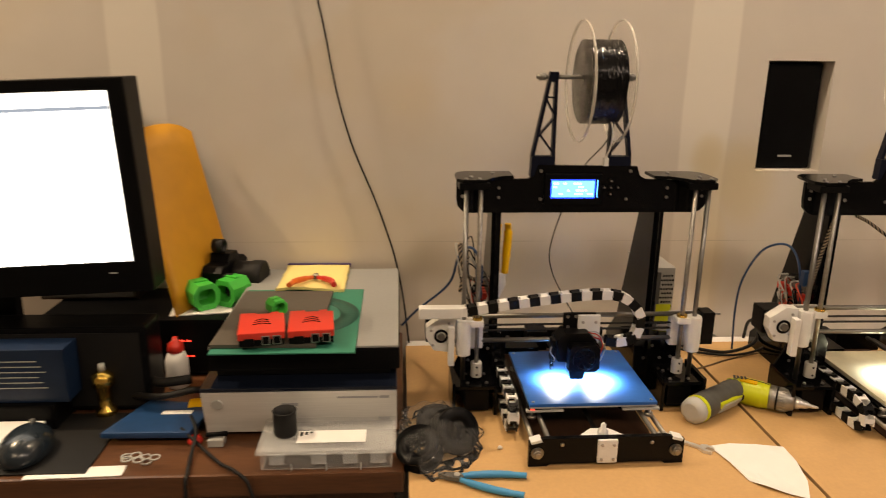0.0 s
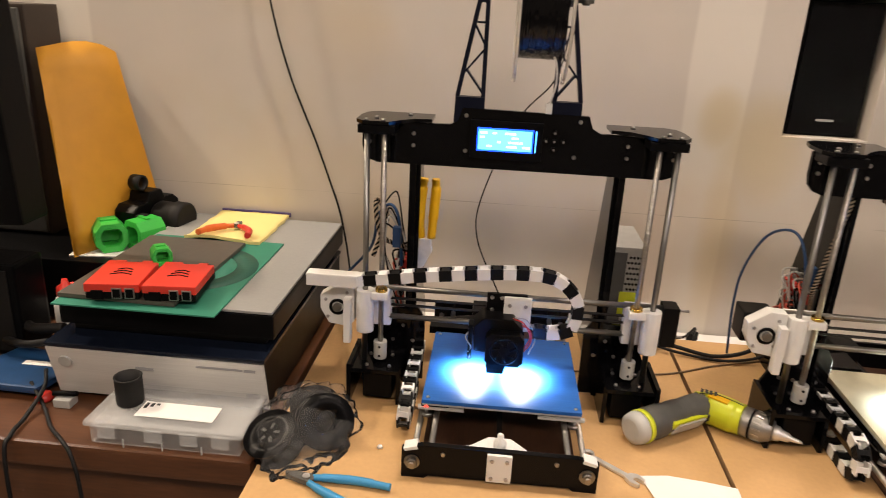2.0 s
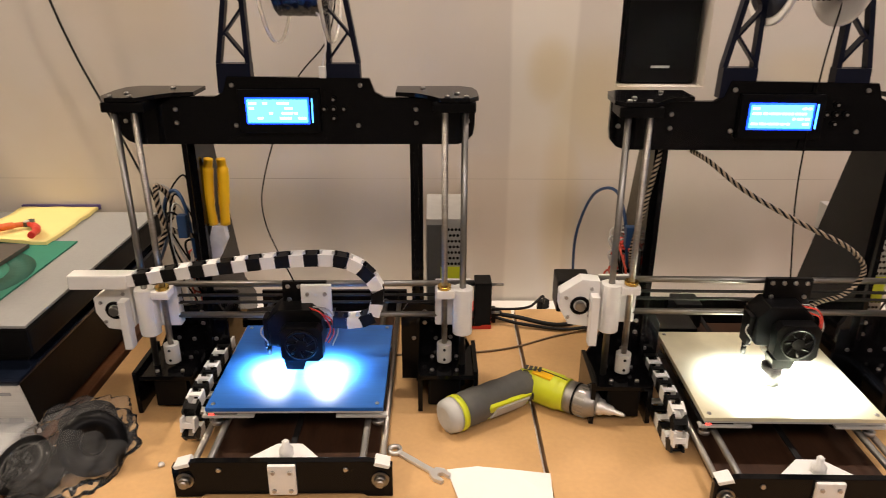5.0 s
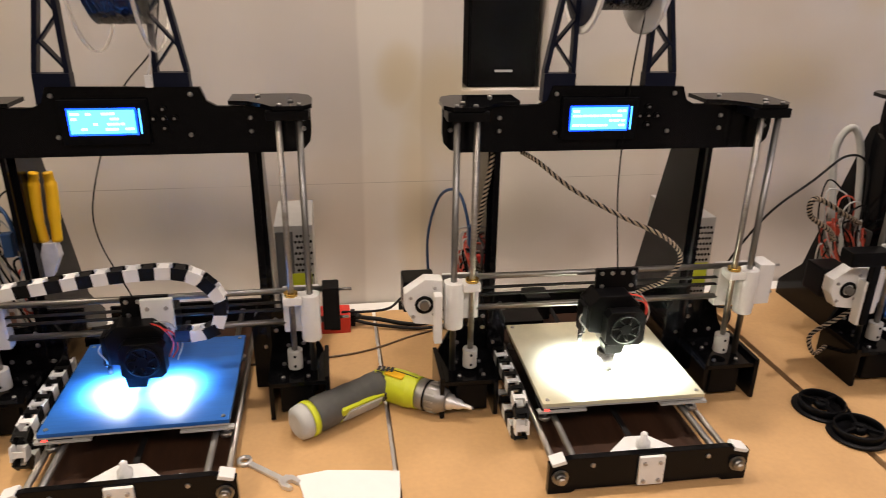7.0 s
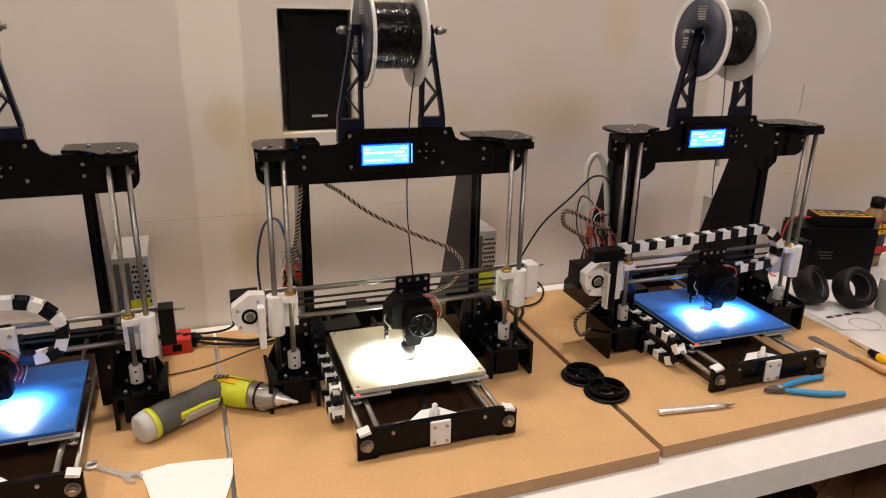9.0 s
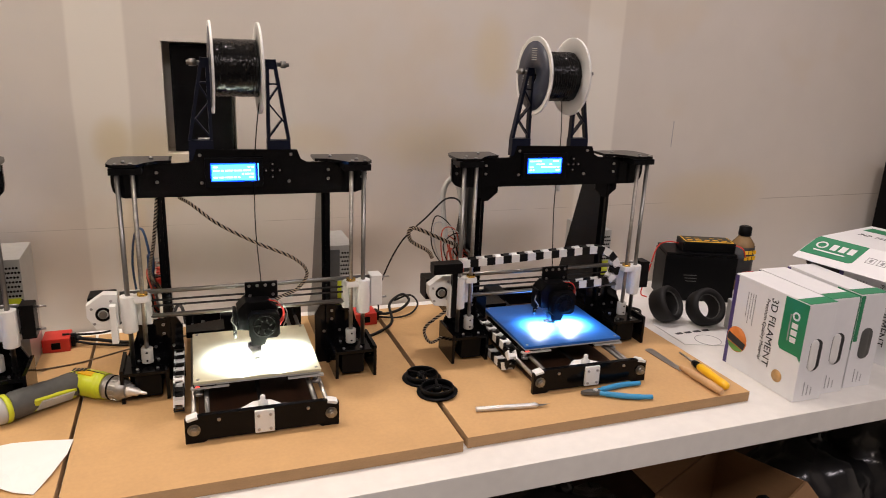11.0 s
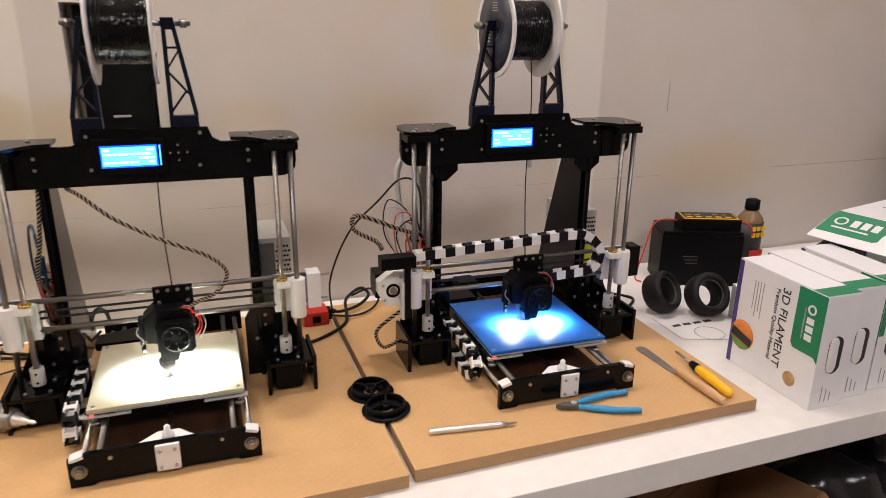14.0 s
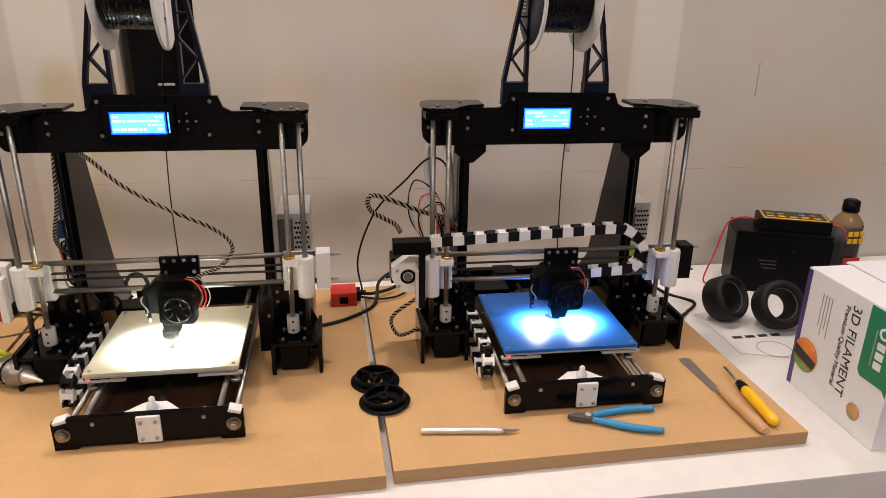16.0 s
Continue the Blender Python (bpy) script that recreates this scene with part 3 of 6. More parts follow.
        part("sleeve_web", box(BM(), *sorted((s * 0.188, s * 0.2105)), -0.042, -0.0225, 0.124, 0.1805), WHITE, ca, "", 0.003, m=gm)
        part("nut_shelf", box(BM(), *sorted((s * 0.166, s * 0.189)), -0.046, -0.0225, 0.170, 0.181), WHITE, ca, "", 0.003, m=gm)
        part("nut_collar", rod(BM(), (s * 0.176, -0.036, 0.1812), (s * 0.176, -0.036, 0.1855), 0.0085, seg=18), BRASS, ca, "brass lead-screw nut", m=gm)
    hx = [(-0.262, 0.150), (-0.250, 0.128), (-0.222, 0.124), (-0.214, 0.132), (-0.214, 0.186), (-0.236, 0.188), (-0.262, 0.170)]
    hp = part("motor_mount", prism(BM(), hx, "y", -0.040, -0.020), WHITE, p, "white printed motor mount", 0.0015, m=gm)
    part("bearing_ring", lathe(BM(), [(0.012, -0.0415), (0.012, -0.0395), (0.008, -0.0395), (0.008, -0.0415)], "y", (-0.237, 0, 0.154), 24, True), BLACK, hp, m=gm)
    part("pulley", rod(BM(), (-0.237, -0.046, 0.154), (-0.237, -0.0405, 0.154), 0.0062), STEEL, hp, m=gm)
    bm = BM()
    for bx, bz in ((-0.254, 0.164), (-0.251, 0.138), (-0.225, 0.140), (-0.224, 0.176)):
        bolt(bm, bx, -0.040, bz, "y", 0.0025, 0.002)
    part("bolts", bm, DULL, hp, m=gm)
    part("drive_motor", box(BM(), -0.262, -0.220, -0.0195, 0.022, 0.134, 0.176), BLACK, p, "black stepper motor", 0.003, m=gm)
    part("limit_arm", box(BM(), -0.226, -0.216, -0.056, -0.0412, 0.106, 0.172), WHITE, p, "", 0.0015, m=gm)
    part("belt_idler", box(BM(), 0.2145, 0.236, -0.034, -0.004, 0.128, 0.186), BLACK if chain else WHITE, p, "", 0.002, m=gm)
    bm = BM()
    rod(bm, (0.236, -0.018, 0.178), (0.252, -0.018, 0.178), 0.002, seg=8)
    rod(bm, (0.236, -0.018, 0.138), (0.248, -0.018, 0.138), 0.002, seg=8)
    part("tension_screws", bm, DULL, p, m=gm)

    # print head
    hd = part("head_plate", box(BM(), -0.028, 0.028, -0.034, -0.028, 0.126, 0.192), BLACK, p, "black extruder plate", 0.001, m=pm)
    bm = BM()
    for bx in (-0.021, -0.007, 0.007, 0.021):
        bolt(bm, bx, -0.034, 0.186)
    for bx in (-0.02, 0.02):
        bolt(bm, bx, -0.034, 0.168)
    part("bolts", bm, DULL, hd, m=pm)
    if mixed_head:
        wp = part("white_head_plate", box(BM(), -0.004, 0.034, -0.0405, -0.0345, 0.140, 0.190), WHITE, hd, "white printed plate", 0.001, m=pm)
        bm = BM()
        for bx in (0.004, 0.026):
            for bz in (0.149, 0.178):
                bolt(bm, bx, -0.0405, bz, "y", 0.0028, 0.002)
        part("bolts", bm, DULL, wp, m=pm)
    part("extruder_body", prism(BM(), [(-0.032, 0.092), (0.026, 0.084), (0.034, 0.092), (0.034, 0.128), (0.020, 0.142), (-0.020, 0.142), (-0.034, 0.128)], "y", -0.075, -0.0345), BLACK, p, "", 0.002, m=hm)
    fan = part("fan_shroud", prism(BM(), [(-0.010, 0.080), (0.030, 0.080), (0.036, 0.086), (0.036, 0.120), (0.030, 0.127), (-0.010, 0.127), (-0.016, 0.120), (-0.016, 0.086)], "y", -0.092, -0.0755), BLACK, p, "black cooling fan", 0.001, m=hm)
    part("fan_ring", lathe(BM(), [(0.020, -0.0945), (0.020, -0.0921), (0.0175, -0.0921), (0.0175, -0.0945)], "y", (0.010, 0, 0.1035), 28, True), BLACK, fan, m=hm)
    part("fan_hub", rod(BM(), (0.010, -0.0921, 0.1035), (0.010, -0.0945, 0.1035), 0.0075, seg=18), BLACK, fan, m=hm)
    bm = BM()
    for k in range(7):
        a = k * math.tau / 7
        c, s2 = math.cos(a), math.sin(a)
        rod(bm, (0.010 + 0.007 * c, -0.0925, 0.1035 + 0.007 * s2), (0.010 + 0.0172 * math.cos(a + 0.35), -0.0935, 0.1035 + 0.0172 * math.sin(a + 0.35)), 0.0016, seg=6)
    part("fan_blades", bm, BLACK, fan, m=hm)
    part("air_duct", prism(BM(), [(-0.012, 0.066), (0.010, 0.066), (0.014, 0.0795), (-0.014, 0.0795)], "y", -0.088, -0.066), BLACK, p, "", 0.001, m=hm)
    hb = part("heater_block", box(BM(), -0.010, 0.008, -0.062, -0.044, 0.070, 0.080), DULL, p, "", 0.0006, m=hm)
    part("nozzle", rod(BM(), (0, -0.053, 0.0705), (0, -0.053, 0.0615), 0.0035, 0.0008, 8), BRASS, hb, "brass nozzle", m=hm)
    part("side_clip", box(BM(), -0.041, -0.0345, -0.070, -0.048, 0.088, 0.128), BLACK, p, "", 0.002, m=hm)
    part("probe", rod(BM(), (-0.038, -0.060, 0.072), (-0.038, -0.060, 0.0875), 0.0032, seg=10), BLACK, p, m=hm)
    bm = BM()
    tube(bm, [(0.030, -0.060, 0.130), (0.044, -0.066, 0.125), (0.046, -0.064, 0.105), (0.038, -0.062, 0.090)], 0.0011, 6)
    tube(bm, [(0.018, -0.066, 0.141), (0.034, -0.078, 0.140), (0.044, -0.074, 0.118), (0.036, -0.070, 0.096)], 0.0011, 6)
    part("red_wires", bm, REDPLASTIC, p, "thin red wires", m=hm)
    bm = BM()
    tube(bm, [(-0.034, -0.066, 0.124), (-0.044, -0.070, 0.110), (-0.036, -0.072, 0.096), (-0.040, -0.064, 0.084)], 0.0009, 6)
    tube(bm, [(0.022, -0.062, 0.141), (0.040, -0.060, 0.136), (0.052, -0.064, 0.112), (0.044, -0.066, 0.088)], 0.0009, 6)
    part("pale_wires", bm, PALEGREY, p, "thin pale wires", m=hm)

    # y axis: bed, carriage, rods, front and rear plates
    bed = part("bed", box(BM(), -0.1035, 0.1035, b0, b1, 0.0555, 0.0605), sheet, p, "", 0.0006)
    part("bed_underside", box(BM(), -0.1025, 0.1025, b0 + 0.001, b1 - 0.001, 0.0525, 0.0553), PALEGREY, bed)
    bm = BM()
    for bx in (-0.096, 0.096):
        for by in (b0 + 0.008, b1 - 0.008):
            bolt(bm, bx, by, 0.0606, "z", 0.0028, 0.0012)
    part("bed_screws", bm, DULL, bed)
    part("bed_carriage", prism(BM(), [(-0.10, b0 + 0.012), (-0.05, b0 + 0.012), (-0.03, b0 + 0.09), (0.03, b0 + 0.09), (0.05, b0 + 0.012), (0.10, b0 + 0.012), (0.10, b1 - 0.01), (-0.10, b1 - 0.01)], "z", 0.040, 0.046), ACRYLIC, p)
    bm = BM()
    for bx in (-0.096, 0.096):
        for by in (b0 + 0.014, b1 - 0.014):
            rod(bm, (bx, by, 0.034), (bx, by, 0.0522), 0.0035, seg=8)
            rod(bm, (bx, by, 0.030), (bx, by, 0.035), 0.007, seg=12)
    part("levelling_screws", bm, DULL, p)
    for s in (-1, 1):
        part("support_strip", box(BM(), *sorted((s * 0.048, s * 0.108)), b0, b0 + 0.008, 0.0465, 0.0495), PALEGREY, p)
        part("bed_rod", rod(BM(), (s * 0.084, -0.213, 0.032), (s * 0.084, 0.198, 0.032), 0.004), STEEL, p, "bright steel bed rod")
        part("threaded_rod", rod(BM(), (s * 0.105, -0.232, 0.023), (s * 0.105, 0.214, 0.023), 0.0038), SCREW, p, "threaded steel frame rod")
        part("bearing", rod(BM(), (s * 0.084, -0.085, 0.032), (s * 0.084, -0.055, 0.032), 0.0075), DULL, p)
        part("washer", rod(BM(), (s * 0.105, -0.2218, 0.023), (s * 0.105, -0.2235, 0.023), 0.0095, seg=20), STEEL, p)
        part("nut", rod(BM(), (s * 0.105, -0.2237, 0.023), (s * 0.105, -0.229, 0.023), 0.0068, seg=6), STEEL, p)
        part("rod_clamp", prism(BM(), [(s * 0.098, 0.041), (s * 0.114, 0.037), (s * 0.116, 0.041), (s * 0.100, 0.0455)], "y", -0.223, -0.206), WHITE, p, "", 0.001)
    fr = part("front_plate", prism(BM(), [(-0.118, 0.0), (-0.09, 0.0), (-0.085, 0.004), (0.085, 0.004), (0.09, 0.0), (0.118, 0.0), (0.118, 0.040), (0.092, 0.046), (-0.092, 0.046), (-0.118, 0.040)], "y", -0.2215, -0.2135), ACRYLIC, p, "glossy black acrylic front plate", 0.0006)
    bm = BM()
    bolt(bm, -0.068, -0.2215, 0.036)
    bolt(bm, 0.068, -0.2215, 0.036)
    part("bolts", bm, DULL, fr)
    wb = part("belt_plate", box(BM(), -0.015, 0.015, -0.2265, -0.2217, 0.006, 0.044), WHITE, fr, "white printed plate with four bolts", 0.002)
    bm = BM()
    for bx in (-0.009, 0.009):
        for bz in (0.012, 0.036):
            bolt(bm, bx, -0.2265, bz, "y", 0.0026, 0.002)
    part("bolts", bm, DULL, wb)
    ten = part("belt_tensioner", prism(BM(), [(-0.052, -0.211), (0.046, -0.211), (0.014, -0.176), (-0.014, -0.176)], "z", 0.026, 0.036), WHITE, p, "white printed belt tensioner", 0.002)
    part("tension_knob", lathe(BM(), [(0.008, 0.0365), (0.008, 0.044), (0.004, 0.048), (0.004, 0.054), (0.002, 0.056)], "z", (0, -0.197, 0), 14), WHITE, ten)
    # sheet added over the board, makes the gap between the rods dark brown
    part("under_sheet", box(BM(), -0.098, 0.098, -0.2125, 0.2055, 0.0005, 0.0030), GAPBROWN, p, "dark brown sheet added between the bed rods", 0.0006)
    part("y_belt", box(BM(), -0.0035, 0.0035, -0.195, 0.19, 0.022, 0.0235), RUBBER, p, "black toothed belt")
    part("rear_plate", box(BM(), -0.118, 0.118, 0.2065, 0.2125, 0.0, 0.046), ACRYLIC, p, "", 0.0006)
    part("y_motor", box(BM(), -0.05, -0.01, 0.155, 0.197, 0.02, 0.060), BLACK, p, "black stepper motor", 0.003)
    part("rear_bracket", prism(BM(), [(-0.115, 0.074), (-0.045, 0.074), (-0.045, 0.130), (-0.115, 0.110)], "z", 0.050, 0.062), ACRYLIC, p, "", 0.001)
    # chain beside the bed: out along the side, down and back
    drag_chain(p, [(-0.126, 0.03, 0.048), (-0.126, -0.06, 0.050), (-0.126, b0 + 0.030, 0.050), (-0.127, b0 + 0.008, 0.036), (-0.128, -0.120, 0.012), (-0.128, -0.03, 0.010)], (1, 0, 0))
    part("wire_clamp", box(BM(), -0.104, -0.068, b0 + 0.003, b0 + 0.034, 0.0465, 0.0523), BLACK, p, "black wiring clamp", 0.001)
    part("status_light", box(BM(), -0.100, -0.095, b0 + 0.0012, b0 + 0.0027, 0.048, 0.0512), REDLED, p, "small red light")

    # spool holder posts with the axle
    for s in (-1, 1):
        bm = BM()
        tower(bm, s)
        part("spool_post", bm, NAVY, p, "dark printed lattice post", 0.0)
    part("axle", rod(BM(), (-0.086, 0.010, 0.558), (0.078, 0.010, 0.558), 0.0036), STEEL, p, "steel spool axle")
    bm = BM()
    rod(bm, (-0.082, 0.010, 0.558), (-0.071, 0.010, 0.558), 0.0062, seg=6)
    rod(bm, (0.064, 0.010, 0.558), (0.073, 0.010, 0.558), 0.0062, seg=6)
    part("axle_nuts", bm, STEEL, p)

    # power supply behind, control board and loom on the other side
    ps = part("power_supply", box(BM(), 0.152, 0.204, 0.075, 0.190, 0.002, 0.216), PSUMETAL, p, "galvanised perforated power supply", 0.001)
    bm = BM()
    for i in range(5):
        for j in range(16):
            cz = 0.073 + j * 0.0085
            cx = 0.180 + i * 0.0052 + (j % 2) * 0.0026
            if cx < 0.202:
                rod(bm, (cx, 0.0746, cz), (cx, 0.0749, cz), 0.0023, seg=6)
    tagged(part("perforation", bm, BLACK, ps), kind="stuff")
    part("terminal_cover", box(BM(), 0.1535, 0.177, 0.0725, 0.0747, 0.030, 0.208), GREY, ps, "dark terminal cover", 0.0008)
    part("yellow_sticker", box(BM(), 0.172, 0.200, 0.0716, 0.0723, 0.108, 0.146), LIME, ps, "yellow-green warning sticker")
    cb = part("control_board", box(BM(), -0.147, -0.141, 0.05, 0.15, 0.095, 0.19), GREY, p)
    bm, bw, bk = BM(), BM(), BM()
    rnd = random.Random(7 + int(x * 10))
    for k in range(26):
        y0, z0 = rnd.uniform(0.055, 0.14), rnd.uniform(0.13, 0.20)
        target = (bm, bw, bk)[k % 3]
        tube(target, [(-0.147, y0, z0), (-0.16 - rnd.random() * 0.015, y0 - 0.01, z0 + rnd.uniform(-0.01, 0.02)), (-0.165, y0 - 0.02 + rnd.uniform(-0.01, 0.01), z0 - 0.03), (-0.158, 0.045 + rnd.random() * 0.03, 0.09 + rnd.random() * 0.03)], 0.0016, 5, 5)
    part("red_loom", bm, PCBRED, cb)
    part("pale_loom", bw, PALEGREY, cb)
    part("black_loom", bk, BLACK, cb)
    bm = BM()
    for k in range(6):
        box(bm, -0.160, -0.148, 0.056 + k * 0.014, 0.066 + k * 0.014, 0.165, 0.177)
    part("connectors", bm, REDPLASTIC if not chain or mixed_head else PCBRED, cb)

    # lamps under the head, as the lit beds show
    for lx, ly in ((-0.040, -0.060), (0.026, -0.064)):
        data = bpy.data.lights.new("head_lamp", "SPOT")
        data.energy, data.spot_size, data.spot_blend, data.shadow_soft_size, data.color = lamp_power, radians(160), 0.8, 0.003, (0.86, 0.93, 1.0)
        lamp = new("head_lamp", data)
        lamp.parent = p
        lamp.matrix_local = pose(lx + head, ly, 0.080)
    return p


PA = build_printer(0.306, 1.133, 0.5, BLUETAPE, "black acrylic filament printer with blue taped bed and clear spool", True, True, gantry=-0.018)
PB = build_printer(0.885, 1.106, -1.0, ALU, "black acrylic filament printer with bare pale bed plate", False, lamp_power=20.0, head=0.017, bed_y=(-0.136, 0.068))
PC = build_printer(1.477, 1.103, -1.5, BLUETAPE, "black acrylic filament printer with blue taped bed and corner gussets", True, False, True, gantry=-0.013, head=0.012, bed_y=(-0.150, 0.060))

# cross chains, looms and filament of each printer
drag_chain(PA, [(-0.205, -0.056, 0.186), (-0.11, -0.056, 0.200), (0.0, -0.056, 0.212), (0.060, -0.056, 0.208), (0.092, -0.056, 0.178), (0.088, -0.056, 0.140), (0.066, -0.056, 0.130), (0.042, -0.056, 0.130)], (0, -1, 0))
part("chain_anchor", box(BM(), -0.275, -0.205, -0.066, -0.046, 0.176, 0.194), WHITE, PA, "white printed chain anchor", 0.002)
drag_chain(PC, [(-0.196, -0.050, 0.202), (-0.086, -0.050, 0.207), (0.005, -0.050, 0.211), (0.085, -0.050, 0.214), (0.118, -0.050, 0.205), (0.138, -0.050, 0.176), (0.122, -0.050, 0.148), (0.058, -0.050, 0.142), (0.040, -0.050, 0.140)], (0, -1, 0))
part("chain_anchor", box(BM(), -0.262, -0.204, -0.066, -0.040, 0.186, 0.206), BLACK, PC, "black chain anchor", 0.002)
part("anchor_leg", box(BM(), -0.222, -0.212, -0.060, -0.050, 0.095, 0.1855), BLACK, PC, "", 0.001)
braid("head_loom", [(-0.11, 0.012, 0.335), (-0.09, 0.0, 0.324), (-0.05, -0.02, 0.294), (0.01, -0.035, 0.262), (0.072, -0.04, 0.232), (0.096, -0.04, 0.203), (0.078, -0.045, 0.176), (0.050, -0.045, 0.164), (0.028, -0.042, 0.150)], PB, 0.0028, 150)
braid("side_loom", [(-0.16, 0.06, 0.20), (-0.21, 0.03, 0.225), (-0.285, 0.0, 0.262), (-0.292, -0.005, 0.240), (-0.255, 0.0, 0.215), (-0.245, 0.0, 0.20)], PC, 0.0036, 110)
braid("side_loom", [(-0.155, 0.05, 0.20), (-0.19, 0.04, 0.22), (-0.20, 0.05, 0.27), (-0.185, 0.06, 0.24), (-0.20, 0.03, 0.19)], PA, 0.0034, 90)
braid("side_loom", [(-0.15, 0.05, 0.16), (-0.165, 0.02, 0.20), (-0.155, 0.02, 0.26), (-0.145, 0.012, 0.335)], PB, 0.0030, 110)
part("blue_cable", tube(BM(), [(-0.160, 0.05, 0.165), (-0.168, 0.06, 0.235), (-0.178, 0.09, 0.262), (-0.195, 0.14, 0.238), (-0.206, 0.18, 0.17), (-0.204, 0.20, 0.10), (-0.195, 0.21, 0.004)], 0.0022, 8), BOARDBLUE, PB, "dark blue cable")
part("blue_cable", tube(BM(), [(-0.16, 0.05, 0.17), (-0.165, 0.05, 0.24), (-0.18, 0.06, 0.262), (-0.20, 0.07, 0.24), (-0.215, 0.10, 0.18), (-0.27, 0.18, 0.10), (-0.30, 0.20, 0.06)], 0.0024, 8), BOARDBLUE, PA, "dark blue cable")
part("grey_cable", tube(BM(), [(-0.16, 0.06, 0.17), (-0.16, 0.07, 0.28), (-0.19, 0.08, 0.30), (-0.23, 0.09, 0.26), (-0.28, 0.11, 0.20), (-0.31, 0.15, 0.10), (-0.30, 0.21, 0.004)], 0.0018, 8), RUBBER, PC, "dark cable")
part("flat_cable", tube(BM(), [(-0.15, 0.08, 0.19), (-0.155, 0.10, 0.30), (-0.17, 0.11, 0.335), (-0.19, 0.11, 0.30), (-0.185, 0.09, 0.20)], 0.0055, 6), PALEGREY, PC, "pale grey ribbon cable")
braid("low_loom", [(-0.19, -0.02, 0.11), (-0.235, -0.03, 0.09), (-0.262, -0.02, 0.06), (-0.25, -0.02, 0.030), (-0.215, 0.0, 0.03)], PC, 0.0030, 70)
part("filament_strand", tube(BM(), [(0.03, 0.0, 0.52), (0.018, -0.004, 0.43), (0.012, -0.012, 0.30), (0.017, -0.030, 0.184)], 0.00095, 6), FILAMENT, PB, "black filament strand")
part("filament_strand", tube(BM(), [(0.02, 0.022, 0.52), (0.022, 0.014, 0.43), (0.012, 0.0, 0.30), (0.004, -0.030, 0.172)], 0.00095, 6), FILAMENT, PC, "black filament strand")
part("filament_strand", tube(BM(), [(0.055, 0.02, 0.53), (0.040, 0.016, 0.46), (-0.004, 0.012, 0.405), (-0.045, 0.006, 0.30), (-0.048, -0.004, 0.24), (-0.012, -0.030, 0.168)], 0.00095, 6), FILAMENT, PA, "black filament strand")
part("white_clip", box(BM(), 0.030, 0.038, -0.004, 0.004, 0.4165, 0.430), WHITE, PA, "white printed filament guide", 0.001)
rnd = random.Random(5)
for k in range(5):
    y0 = 0.04 + 0.012 * k
    part("grey_wire" if k % 2 else "black_wire", tube(BM(), [(-0.158, y0, 0.10), (-0.175 - 0.006 * k, y0 - 0.02, 0.17 + 0.012 * k), (-0.185 + rnd.uniform(-0.02, 0.01), y0, 0.235 + 0.01 * k), (-0.165, y0 + 0.01, 0.215), (-0.155, y0 + 0.02, 0.15)], 0.0013, 6), PALEGREY if k % 2 else BLACK, PA)
    part("grey_wire" if k % 2 else "black_wire", tube(BM(), [(-0.158, y0, 0.11), (-0.19 - 0.008 * k, y0 - 0.02, 0.15 + 0.012 * k), (-0.215 + rnd.uniform(-0.02, 0.01), y0 - 0.01, 0.215 + 0.012 * k), (-0.175, y0, 0.235), (-0.155, y0 + 0.02, 0.17)], 0.0012, 6), PCBRED if k == 2 else PALEGREY if k % 2 else BLACK, PC)
part("uplink_plug", box(BM(), -0.172, -0.160, 0.030, 0.042, 0.205, 0.236), BOARDBLUE, PA, "blue moulded plug", 0.002)
part("uplink_plug", box(BM(), -0.170, -0.158, 0.034, 0.046, 0.200, 0.228), BOARDBLUE, PB, "blue moulded plug", 0.002)
part("guide_strap", tube(BM(), [(0.034, 0.0, 0.430), (0.040, -0.004, 0.455), (0.036, -0.012, 0.485), (0.022, -0.020, 0.500)], 0.0013, 6), DISCWHITE, PA, "thin pale strap")
part("front_hub", rod(BM(), (0.020, 0.004, 0.337), (0.020, 0.0035, 0.325), 0.004), PALEGREY, PC, "pale stub under the bar")
# small printed pieces on the pale bed and on the blue one
solo("printed_collar", lathe(BM(), [(0.0125, 0), (0.0125, 0.0245), (0.0085, 0.0245), (0.0085, 0)], "z", (0.884, 1.046, BOARD_Z + 0.0606), 28, True), KNURL, "small grey printed collar under the nozzle", "printed part")
solo("printed_clip", prism(BM(), [(0.0, 0.0), (0.016, 0.002), (0.026, -0.004), (0.020, -0.012), (0.006, -0.008)], "z", 0, 0.005), BLACK, "small dark printed clip under the nozzle", "printed part", m=pose(1.464, 1.062, BOARD_Z + 0.0606))


# ---- spools ----


